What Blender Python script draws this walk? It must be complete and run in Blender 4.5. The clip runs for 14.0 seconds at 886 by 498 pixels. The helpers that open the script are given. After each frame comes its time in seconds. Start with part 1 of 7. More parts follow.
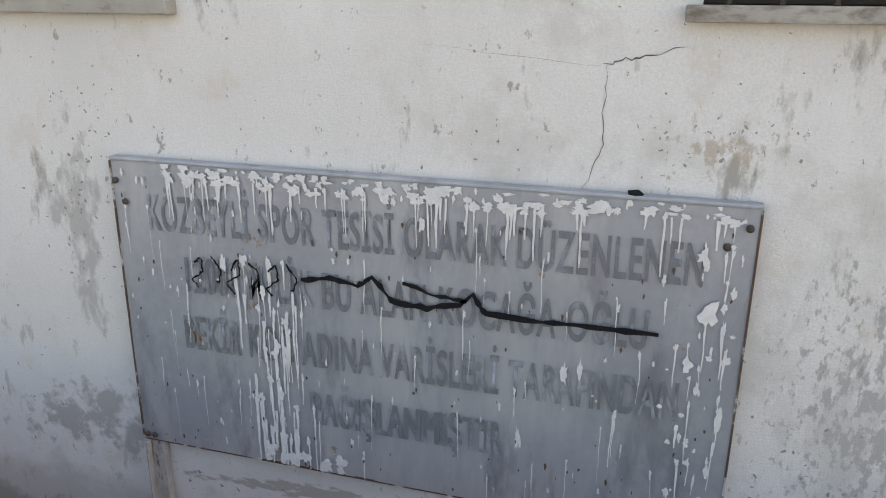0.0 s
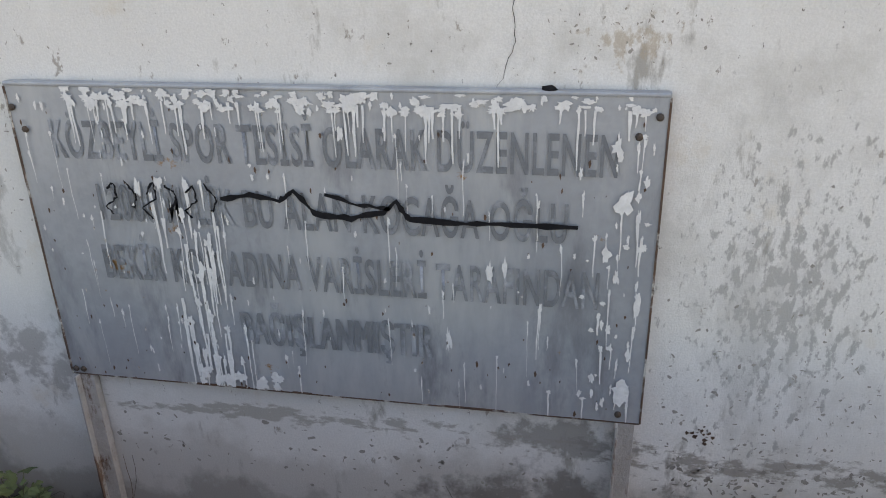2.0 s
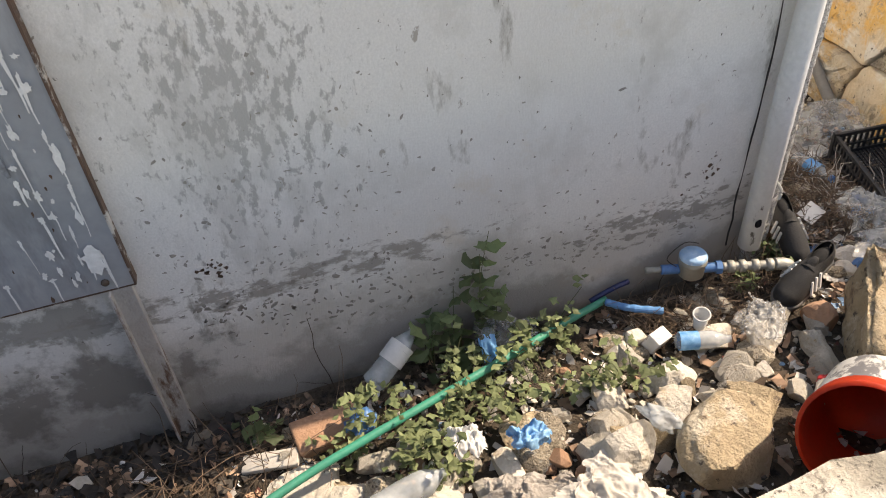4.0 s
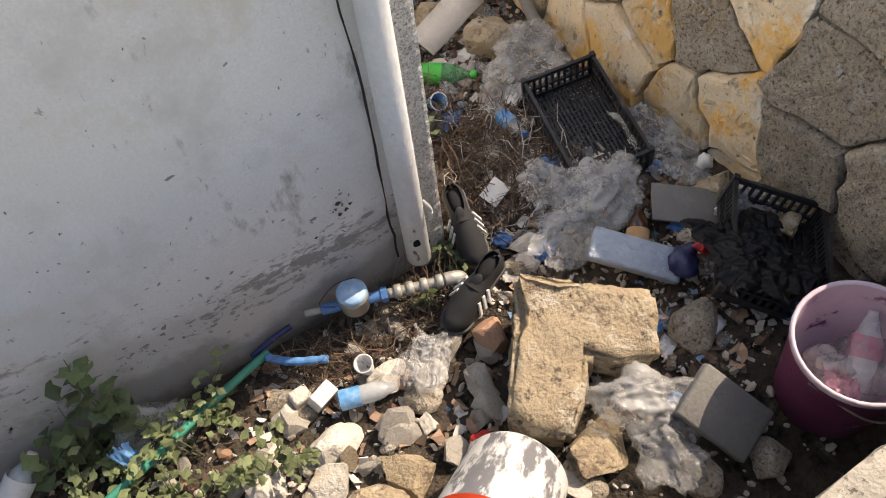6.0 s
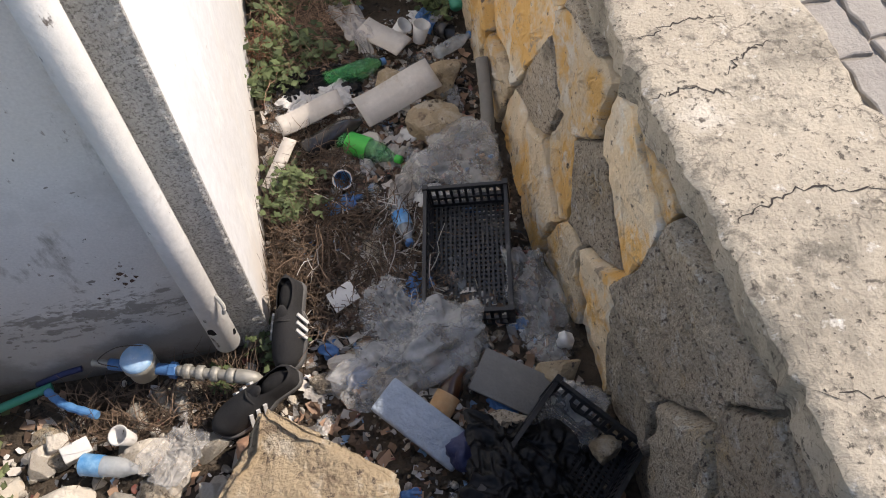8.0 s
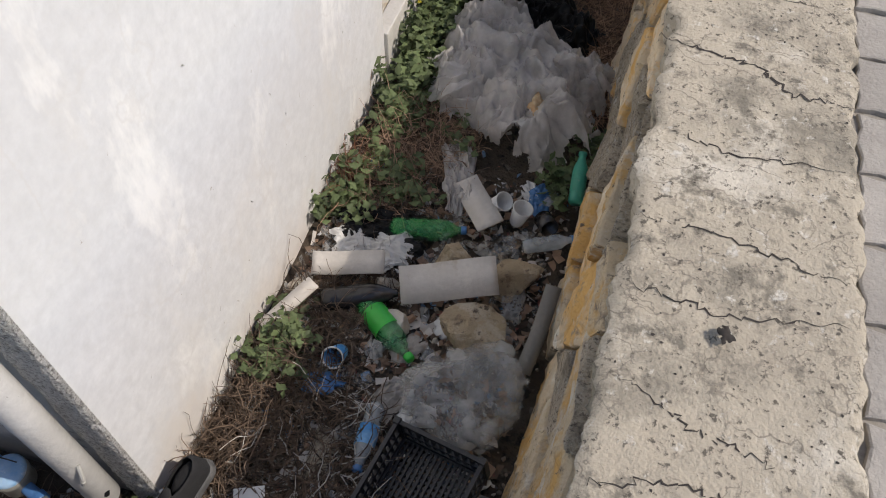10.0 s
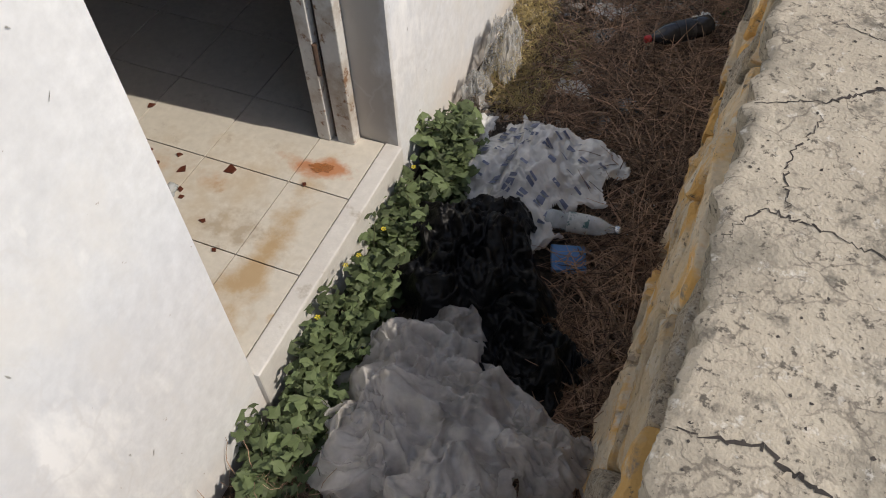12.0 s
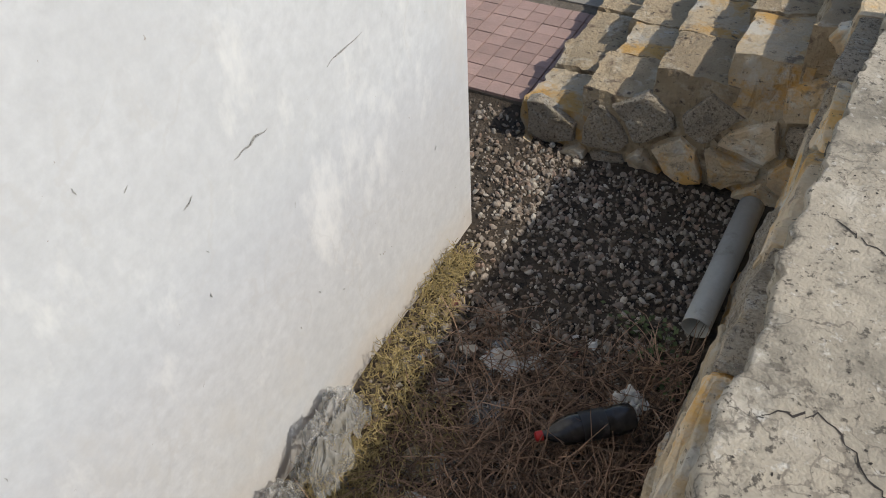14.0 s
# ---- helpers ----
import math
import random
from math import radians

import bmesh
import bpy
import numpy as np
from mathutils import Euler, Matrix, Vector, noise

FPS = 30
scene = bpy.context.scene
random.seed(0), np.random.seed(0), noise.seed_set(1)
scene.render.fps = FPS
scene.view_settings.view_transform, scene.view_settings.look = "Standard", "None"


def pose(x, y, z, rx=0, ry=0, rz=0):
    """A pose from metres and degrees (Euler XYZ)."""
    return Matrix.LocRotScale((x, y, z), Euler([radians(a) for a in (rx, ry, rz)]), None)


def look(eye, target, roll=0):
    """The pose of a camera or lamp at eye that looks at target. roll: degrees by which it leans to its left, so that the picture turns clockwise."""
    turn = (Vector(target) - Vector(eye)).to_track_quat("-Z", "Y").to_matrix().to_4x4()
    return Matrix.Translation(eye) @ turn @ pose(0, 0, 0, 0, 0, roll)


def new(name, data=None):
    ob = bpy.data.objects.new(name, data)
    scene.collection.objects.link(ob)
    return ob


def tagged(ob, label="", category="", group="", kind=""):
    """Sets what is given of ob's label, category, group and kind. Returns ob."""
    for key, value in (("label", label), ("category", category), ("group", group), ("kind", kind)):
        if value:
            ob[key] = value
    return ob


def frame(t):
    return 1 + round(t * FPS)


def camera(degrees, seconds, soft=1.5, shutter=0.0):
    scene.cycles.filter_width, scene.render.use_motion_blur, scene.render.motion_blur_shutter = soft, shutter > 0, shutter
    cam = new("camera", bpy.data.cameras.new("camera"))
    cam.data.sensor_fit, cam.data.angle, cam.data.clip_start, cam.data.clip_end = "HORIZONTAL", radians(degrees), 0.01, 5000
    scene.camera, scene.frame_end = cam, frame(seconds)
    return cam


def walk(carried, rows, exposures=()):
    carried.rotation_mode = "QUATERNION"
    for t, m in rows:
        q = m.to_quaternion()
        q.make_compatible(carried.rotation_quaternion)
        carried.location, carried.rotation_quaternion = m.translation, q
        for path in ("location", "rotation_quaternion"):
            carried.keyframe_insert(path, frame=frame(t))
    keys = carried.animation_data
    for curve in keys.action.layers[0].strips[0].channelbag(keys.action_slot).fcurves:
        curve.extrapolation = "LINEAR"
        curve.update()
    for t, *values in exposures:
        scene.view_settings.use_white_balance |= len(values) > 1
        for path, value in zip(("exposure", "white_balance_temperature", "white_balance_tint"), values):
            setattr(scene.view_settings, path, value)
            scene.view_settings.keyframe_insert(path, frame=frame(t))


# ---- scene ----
cam = camera(60.2, 14.0, soft=1.0)
EXPOSURES = [(0.0, 1.3, 8300, 14), (2.0, 1.3, 8300, 14), (3.0, 1.27, 8700, 15), (4.0, 1.15, 8700, 15), (7.0, 0.88, 8000, 16), (9.5, 0.18, 7100, 14), (11.5, -0.06, 7250, 12), (12.5, 0.15, 7250, 12), (13.5, 0.15, 7000, 11), (14.0, -0.14, 7000, 9)]
PATH = [
    (0, (0.295, 0.025, 1.874), (-0.248, 1.848, 1.258), 0.5),
    (0.5, (0.308, 0.028, 1.847), (-0.237, 1.838, 1.194), 0.2),
    (1, (0.306, 0.022, 1.839), (-0.216, 1.822, 1.14), -0.1),
    (1.5, (0.306, 0.01, 1.825), (-0.156, 1.812, 1.091), -0.4),
    (2, (0.321, -0.007, 1.809), (-0.029, 1.799, 1.023), -1.2),
    (2.5, (0.4, -0.002, 1.848), (0.206, 1.77, 0.942), -2.4),
    (3, (0.654, 0.079, 1.836), (0.629, 1.78, 0.784), -3.7),
    (3.5, (0.801, 0.202, 1.783), (1.011, 1.791, 0.586), -4.3),
    (4, (0.953, 0.372, 1.703), (1.338, 1.833, 0.393), -4.9),
    (4.2, (1.037, 0.427, 1.675), (1.469, 1.842, 0.331), -5.5),
    (6.3, (2.212, 0.804, 1.905), (2.666, 1.79, 0.226), -7.8),
    (6.5, (2.314, 0.791, 1.909), (2.749, 1.781, 0.227), -7.6),
    (7, (2.556, 0.8, 1.908), (2.93, 1.81, 0.223), -7.0),
    (7.2, (2.683, 0.807, 1.909), (3.031, 1.849, 0.238), -6.5),
    (9.3, (3.404, 1.22, 1.865), (3.231, 2.334, 0.213), 1.2),
    (9.5, (3.484, 1.318, 1.899), (3.269, 2.431, 0.252), 1.5),
    (10, (3.571, 1.669, 1.906), (3.26, 2.8, 0.286), 1.6),
    (10.5, (3.621, 2.138, 1.872), (3.208, 3.276, 0.28), -1.3),
    (11, (3.633, 2.546, 1.81), (3.188, 3.714, 0.249), -1.8),
    (11.5, (3.601, 2.921, 1.796), (3.127, 4.07, 0.228), -2.5),
    (12, (3.584, 3.279, 1.781), (3.07, 4.407, 0.211), -2.6),
    (12.5, (3.616, 3.666, 1.784), (3.058, 4.774, 0.216), -2.5),
    (13, (3.615, 4.056, 1.768), (3.001, 5.154, 0.212), -2.8),
    (13.5, (3.651, 4.493, 1.79), (2.96, 5.609, 0.281), -4.2),
    (14, (3.706, 4.931, 1.8), (2.98, 6.136, 0.379), -3.7),
]
walk(cam, [(t, look(eye, target, roll)) for t, eye, target, roll in PATH], EXPOSURES)

# ---- world and light ----
world = bpy.data.worlds.new("world")
scene.world = world
world.use_nodes = True
wn = world.node_tree.nodes
sky = wn.new("ShaderNodeTexSky")
sky.sky_type = 'NISHITA'
sky.sun_disc = False
SUN_EL, SUN_DX, SUN_DY = radians(47), 1.0, 0.06
sky.sun_elevation = SUN_EL
sky.sun_rotation = math.atan2(SUN_DX, SUN_DY)
world.node_tree.links.new(sky.outputs[0], wn["Background"].inputs[0])
wn["Background"].inputs[1].default_value = 0.15
sun = new("sun", bpy.data.lights.new("sun", 'SUN'))
sun.data.energy = 2.9
sun.data.angle = radians(0.6)
sun.data.color = (1.0, 0.97, 0.92)
sd = Vector((SUN_DX, SUN_DY, 0)).normalized() * math.cos(SUN_EL) + Vector((0, 0, math.sin(SUN_EL)))
sun.matrix_world = look(sd * 20, (0, 0, 0))

RNG = random.Random(5)


# ---- materials ----
def mat(name, c1, c2=None, scale=6.0, rough=0.85, bump=0.3, fine=60.0, stains=(), metal=0.0, vary=0.0, glass=0.0,
        see=0.0, space="pos", bump_dist=0.01, coat=0.0, translucent=0.0, island=0.0, palette=()):
    """Two colours mixed by coarse and fine noise, stains laid over: (colour, scale, low, high, stretch)."""
    m = bpy.data.materials.new(name)
    m.use_nodes = True
    nt = m.node_tree
    N, L = nt.nodes, nt.links
    b = N["Principled BSDF"]
    c2 = c2 or tuple(v * 0.75 for v in c1)
    if space == "pos":
        src = N.new("ShaderNodeNewGeometry").outputs["Position"]
    else:
        src = N.new("ShaderNodeTexCoord").outputs["Object"]
    oi = N.new("ShaderNodeObjectInfo")

    def tex(sc, det=4.0, stretch=None, ro=0.6):
        n = N.new("ShaderNodeTexNoise")
        n.inputs["Scale"].default_value = sc
        n.inputs["Detail"].default_value = det
        n.inputs["Roughness"].default_value = ro
        mp = N.new("ShaderNodeMapping")
        if stretch:
            mp.inputs["Scale"].default_value = stretch
        L.new(src, mp.inputs["Vector"])
        if space != "pos":
            cb = N.new("ShaderNodeCombineXYZ")
            mu = N.new("ShaderNodeMath")
            mu.operation = 'MULTIPLY'
            mu.inputs[1].default_value = 37.0
            L.new(oi.outputs["Random"], mu.inputs[0])
            L.new(mu.outputs[0], cb.inputs[0])
            L.new(cb.outputs[0], mp.inputs["Location"])
        L.new(mp.outputs[0], n.inputs["Vector"])
        return n.outputs["Fac"]

    def mix(fac, a, bb):
        x = N.new("ShaderNodeMix")
        x.data_type = 'RGBA'
        if isinstance(fac, float):
            x.inputs[0].default_value = fac
        else:
            L.new(fac, x.inputs[0])
        for i, v in ((6, a), (7, bb)):
            if isinstance(v, tuple):
                x.inputs[i].default_value = (*v, 1)
            else:
                L.new(v, x.inputs[i])
        return x.outputs[2]

    def ramp(v, lo, hi):
        r = N.new("ShaderNodeMapRange")
        r.inputs["From Min"].default_value = lo
        r.inputs["From Max"].default_value = hi
        L.new(v, r.inputs["Value"])
        return r.outputs[0]

    coarse, grain = tex(scale), tex(fine, 6.0)
    col = mix(ramp(coarse, 0.35, 0.65), c1, c2)
    col = mix(ramp(grain, 0.3, 0.85), col, tuple(v * 0.78 for v in c1))
    for sc, s, lo, hi, stretch in stains:
        col = mix(ramp(tex(s, 6.0, stretch, 0.68), lo, hi), col, sc)
    if vary:
        hs = N.new("ShaderNodeHueSaturation")
        r = N.new("ShaderNodeMapRange")
        r.inputs["To Min"].default_value = 1 - vary
        r.inputs["To Max"].default_value = 1 + vary
        L.new(oi.outputs["Random"], r.inputs["Value"])
        L.new(r.outputs[0], hs.inputs["Value"])
        L.new(col, hs.inputs["Color"])
        col = hs.outputs[0]
    if palette or island:
        isl = N.new("ShaderNodeNewGeometry").outputs["Random Per Island"]
    if palette:
        cr = N.new("ShaderNodeValToRGB")
        cr.color_ramp.interpolation = 'CONSTANT'
        el = cr.color_ramp.elements
        while len(el) < len(palette):
            el.new(1.0)
        for i, c in enumerate(palette):
            el[i].position = i / len(palette)
            el[i].color = (*c, 1)
        L.new(isl, cr.inputs[0])
        col = mix(ramp(grain, 0.3, 1.3), cr.outputs[0], tuple(v * 0.5 for v in c1))
    if island:
        hi = N.new("ShaderNodeHueSaturation")
        ri = N.new("ShaderNodeMapRange")
        ri.inputs["To Min"].default_value = 1 - island
        ri.inputs["To Max"].default_value = 1 + island
        wv = N.new("ShaderNodeMath")
        wv.operation = 'FRACT'
        wm7 = N.new("ShaderNodeMath")
        wm7.operation = 'MULTIPLY'
        wm7.inputs[1].default_value = 7.31
        L.new(isl, wm7.inputs[0])
        L.new(wm7.outputs[0], wv.inputs[0])
        L.new(wv.outputs[0], ri.inputs["Value"])
        L.new(ri.outputs[0], hi.inputs["Value"])
        L.new(col, hi.inputs["Color"])
        col = hi.outputs[0]
    L.new(col, b.inputs["Base Color"])
    b.inputs["Roughness"].default_value = rough
    b.inputs["Metallic"].default_value = metal
    b.inputs["Coat Weight"].default_value = coat
    if glass:
        b.inputs["Transmission Weight"].default_value = glass
        b.inputs["IOR"].default_value = 1.2
    if bump:
        bp = N.new("ShaderNodeBump")
        bp.inputs["Strength"].default_value = bump
        bp.inputs["Distance"].default_value = bump_dist
        ad = N.new("ShaderNodeMath")
        ad.operation = 'ADD'
        L.new(coarse, ad.inputs[0])
        L.new(grain, ad.inputs[1])
        L.new(ad.outputs[0], bp.inputs["Height"])
        L.new(bp.outputs[0], b.inputs["Normal"])
    out = N["Material Output"]
    shader = b.outputs[0]
    if translucent:
        tr = N.new("ShaderNodeBsdfTranslucent")
        L.new(col, tr.inputs["Color"])
        ms = N.new("ShaderNodeMixShader")
        ms.inputs[0].default_value = translucent
        L.new(shader, ms.inputs[1])
        L.new(tr.outputs[0], ms.inputs[2])
        shader = ms.outputs[0]
    if see:
        tp = N.new("ShaderNodeBsdfTransparent")
        ms = N.new("ShaderNodeMixShader")
        rr = N.new("ShaderNodeMapRange")
        rr.inputs["From Min"].default_value = 0.3
        rr.inputs["From Max"].default_value = 0.7
        rr.inputs["To Min"].default_value = max(0, see - 0.2)
        rr.inputs["To Max"].default_value = min(1, see + 0.2)
        L.new(coarse, rr.inputs["Value"])
        L.new(rr.outputs[0], ms.inputs[0])
        L.new(shader, ms.inputs[1])
        L.new(tp.outputs[0], ms.inputs[2])
        shader = ms.outputs[0]
    L.new(shader, out.inputs["Surface"])
    return m


def damp(m, colour, low, high, amount=0.9, spread=0.35):
    """Damp and dirt creeping up a wall from the ground, with a ragged edge of its own."""
    nt = m.node_tree
    N, L = nt.nodes, nt.links
    b = N["Principled BSDF"]
    old = b.inputs["Base Color"].links[0].from_socket
    g = N.new("ShaderNodeNewGeometry")
    sp = N.new("ShaderNodeSeparateXYZ")
    L.new(g.outputs["Position"], sp.inputs[0])
    n = N.new("ShaderNodeTexNoise")
    n.inputs["Scale"].default_value = 2.2
    n.inputs["Detail"].default_value = 9
    n.inputs["Roughness"].default_value = 0.65
    L.new(g.outputs["Position"], n.inputs["Vector"])
    k = N.new("ShaderNodeMath")
    k.operation = 'MULTIPLY_ADD'
    L.new(n.outputs["Fac"], k.inputs[0])
    k.inputs[1].default_value = -spread * 4
    k.inputs[2].default_value = spread * 2
    a = N.new("ShaderNodeMath")
    a.operation = 'ADD'
    L.new(sp.outputs["Z"], a.inputs[0])
    L.new(k.outputs[0], a.inputs[1])
    r = N.new("ShaderNodeMapRange")
    r.inputs["From Min"].default_value = low
    r.inputs["From Max"].default_value = high
    r.inputs["To Min"].default_value = amount
    r.inputs["To Max"].default_value = 0.0
    L.new(a.outputs[0], r.inputs["Value"])
    x = N.new("ShaderNodeMix")
    x.data_type = 'RGBA'
    L.new(r.outputs[0], x.inputs[0])
    L.new(old, x.inputs[6])
    x.inputs[7].default_value = (*colour, 1)
    L.new(x.outputs[2], b.inputs["Base Color"])


def patch(m, colour, centre, size, scale, low, high, stretch=(1, 1, 1), amount=0.9):
    """Speckled or blotched stain with its own ragged outline, round a place on a wall."""
    nt = m.node_tree
    N, L = nt.nodes, nt.links
    b = N["Principled BSDF"]
    old = b.inputs["Base Color"].links[0].from_socket
    g = N.new("ShaderNodeNewGeometry")
    mp = N.new("ShaderNodeMapping")
    mp.vector_type = 'TEXTURE'
    mp.inputs["Location"].default_value = centre
    mp.inputs["Scale"].default_value = size
    L.new(g.outputs["Position"], mp.inputs["Vector"])
    ln = N.new("ShaderNodeVectorMath")
    ln.operation = 'LENGTH'
    L.new(mp.outputs[0], ln.inputs[0])
    sm = N.new("ShaderNodeMapping")
    sm.inputs["Scale"].default_value = stretch
    L.new(g.outputs["Position"], sm.inputs["Vector"])
    n = N.new("ShaderNodeTexNoise")
    n.inputs["Scale"].default_value = scale
    n.inputs["Detail"].default_value = 8
    n.inputs["Roughness"].default_value = 0.66
    L.new(sm.outputs[0], n.inputs["Vector"])
    k = N.new("ShaderNodeMath")
    k.operation = 'MULTIPLY_ADD'
    L.new(ln.outputs["Value"], k.inputs[0])
    k.inputs[1].default_value = -0.2
    L.new(n.outputs["Fac"], k.inputs[2])
    r = N.new("ShaderNodeMapRange")
    r.inputs["From Min"].default_value = low
    r.inputs["From Max"].default_value = high
    r.inputs["To Max"].default_value = amount
    L.new(k.outputs[0], r.inputs["Value"])
    x = N.new("ShaderNodeMix")
    x.data_type = 'RGBA'
    L.new(r.outputs[0], x.inputs[0])
    L.new(old, x.inputs[6])
    x.inputs[7].default_value = (*colour, 1)
    L.new(x.outputs[2], b.inputs["Base Color"])


def hairlines(m, colour, scale, width, amount, warp=0.25, stretch=(1, 1, 1)):
    """Fine crazing that breaks off here and there."""
    nt = m.node_tree
    N, L = nt.nodes, nt.links
    b = N["Principled BSDF"]
    old = b.inputs["Base Color"].links[0].from_socket
    g = N.new("ShaderNodeNewGeometry")
    w = N.new("ShaderNodeTexNoise")
    w.inputs["Scale"].default_value = scale * 1.6
    w.inputs["Detail"].default_value = 6
    L.new(g.outputs["Position"], w.inputs["Vector"])
    ad = N.new("ShaderNodeVectorMath")
    ad.operation = 'MULTIPLY_ADD'
    L.new(w.outputs["Color"], ad.inputs[0])
    ad.inputs[1].default_value = (warp, warp, warp)
    L.new(g.outputs["Position"], ad.inputs[2])
    mp = N.new("ShaderNodeMapping")
    mp.inputs["Scale"].default_value = stretch
    L.new(ad.outputs[0], mp.inputs["Vector"])
    v = N.new("ShaderNodeTexVoronoi")
    v.feature = 'DISTANCE_TO_EDGE'
    v.inputs["Scale"].default_value = scale
    L.new(mp.outputs[0], v.inputs["Vector"])
    r = N.new("ShaderNodeMapRange")
    r.inputs["From Min"].default_value = width * 0.3
    r.inputs["From Max"].default_value = width
    r.inputs["To Min"].default_value = amount
    r.inputs["To Max"].default_value = 0.0
    L.new(v.outputs["Distance"], r.inputs["Value"])
    gate = N.new("ShaderNodeTexNoise")
    gate.inputs["Scale"].default_value = scale * 1.1
    L.new(g.outputs["Position"], gate.inputs["Vector"])
    gr = N.new("ShaderNodeMapRange")
    gr.inputs["From Min"].default_value = 0.47
    gr.inputs["From Max"].default_value = 0.58
    L.new(gate.outputs["Fac"], gr.inputs["Value"])
    mu = N.new("ShaderNodeMath")
    mu.operation = 'MULTIPLY'
    L.new(r.outputs[0], mu.inputs[0])
    L.new(gr.outputs[0], mu.inputs[1])
    x = N.new("ShaderNodeMix")
    x.data_type = 'RGBA'
    L.new(mu.outputs[0], x.inputs[0])
    L.new(old, x.inputs[6])
    x.inputs[7].default_value = (*colour, 1)
    L.new(x.outputs[2], b.inputs["Base Color"])


M_WALL = mat("old_plaster", (0.74, 0.725, 0.70), (0.65, 0.635, 0.61), 1.3, 0.92, 0.35, 140, bump_dist=0.005, stains=(
    ((0.54, 0.525, 0.495), 2.2, 0.54, 0.70, None), ((0.36, 0.34, 0.31), 7.0, 0.60, 0.68, (1, 1, 0.35)),
    ((0.72, 0.715, 0.70), 2.4, 0.56, 0.78, (1, 1, 0.6)), ((0.36, 0.33, 0.30), 16.0, 0.64, 0.68, (1, 1, 0.55)),
    ((0.13, 0.115, 0.10), 46.0, 0.675, 0.70, (1, 1, 0.7)), ((0.60, 0.55, 0.48), 3.6, 0.60, 0.74, None)))
damp(M_WALL, (0.43, 0.405, 0.375), 0.02, 0.12, 0.6, 0.16)
damp(M_WALL, (0.24, 0.215, 0.19), -0.16, -0.08, 0.6, 0.2)
damp(M_WALL, (0.085, 0.075, 0.065), -0.36, -0.24, 0.85, 0.14)
patch(M_WALL, (0.30, 0.29, 0.275), (0.92, 2.1, 0.78), (0.42, 1, 0.75), 34, 0.43, 0.50, (1, 1, 0.5), 0.7)
patch(M_WALL, (0.42, 0.41, 0.39), (0.85, 2.1, 0.75), (0.30, 1, 0.55), 9, 0.36, 0.50, (1, 1, 0.35), 0.45)
patch(M_WALL, (0.26, 0.235, 0.21), (0.95, 2.1, 0.17), (0.8, 1, 0.075), 20, 0.36, 0.46, (0.6, 1, 1.3), 0.8)
patch(M_WALL, (0.23, 0.21, 0.19), (2.2, 2.1, 0.02), (0.5, 1, 0.12), 26, 0.40, 0.47, (0.6, 1, 1.2), 0.8)
patch(M_WALL, (0.25, 0.235, 0.215), (0.30, 2.1, 0.22), (0.22, 1, 0.06), 8, 0.26, 0.36, (1, 1, 1), 0.8)
patch(M_WALL, (0.17, 0.155, 0.14), (0.22, 2.1, -0.06), (0.35, 1, 0.13), 7, 0.26, 0.40, (1, 1, 1), 0.8)
patch(M_WALL, (0.30, 0.275, 0.24), (-0.6, 2.1, 0.20), (0.9, 1, 0.05), 22, 0.38, 0.46, (0.5, 1, 1.4), 0.7)
patch(M_WALL, (0.40, 0.33, 0.25), (0.42, 2.1, 1.52), (0.16, 1, 0.09), 30, 0.40, 0.50, (1, 1, 0.7), 0.7)
patch(M_WALL, (0.36, 0.35, 0.33), (-1.66, 2.1, 1.15), (0.14, 1, 0.42), 12, 0.36, 0.46, (1, 1, 0.5), 0.7)
patch(M_WALL, (0.30, 0.28, 0.26), (-1.72, 2.1, 0.34), (0.35, 1, 0.16), 10, 0.34, 0.44, (1, 1, 1), 0.7)
M_WHITE = mat("whitewash", (0.76, 0.77, 0.785), (0.69, 0.70, 0.715), 1.6, 0.85, 0.3, 30, bump_dist=0.006, stains=(
    ((0.69, 0.67, 0.64), 1.4, 0.54, 0.72, (1, 1, 0.6)), ((0.83, 0.83, 0.82), 2.6, 0.56, 0.66, (1, 1, 0.5)), ((0.40, 0.36, 0.32), 24.0, 0.70, 0.72, None)))
damp(M_WHITE, (0.66, 0.56, 0.46), -0.38, -0.12, 0.6, 0.15)
patch(M_WHITE, (0.44, 0.40, 0.35), (2.53, 4.99, 0.3), (0.11, 0.02, 1.2), 5, 0.16, 0.36, (1, 1, 0.6), 0.85)
hairlines(M_WHITE, (0.62, 0.61, 0.60), 2.4, 0.02, 0.35, 0.5, (1, 1, 0.7))
M_ROUGHC = mat("bare_concrete", (0.68, 0.67, 0.645), (0.54, 0.53, 0.505), 22, 0.95, 1.0, 120, bump_dist=0.02, stains=(
    ((0.24, 0.23, 0.215), 150.0, 0.48, 0.62, None), ((0.72, 0.71, 0.69), 110.0, 0.56, 0.68, None)))
M_CAP = mat("weathered_concrete", (0.53, 0.47, 0.375), (0.43, 0.375, 0.295), 3.0, 0.95, 0.7, 110, bump_dist=0.010, stains=(
    ((0.25, 0.225, 0.18), 3.2, 0.50, 0.66, None), ((0.60, 0.55, 0.465), 3.4, 0.56, 0.68, None), ((0.20, 0.18, 0.145), 15.0, 0.54, 0.66, None),
    ((0.12, 0.105, 0.085), 55.0, 0.575, 0.64, None), ((0.62, 0.59, 0.53), 26.0, 0.60, 0.70, None)))
hairlines(M_CAP, (0.10, 0.085, 0.07), 5.0, 0.020, 0.55, 0.22, (0.7, 1.4, 1))
hairlines(M_CAP, (0.16, 0.14, 0.115), 11.0, 0.03, 0.6, 0.12)
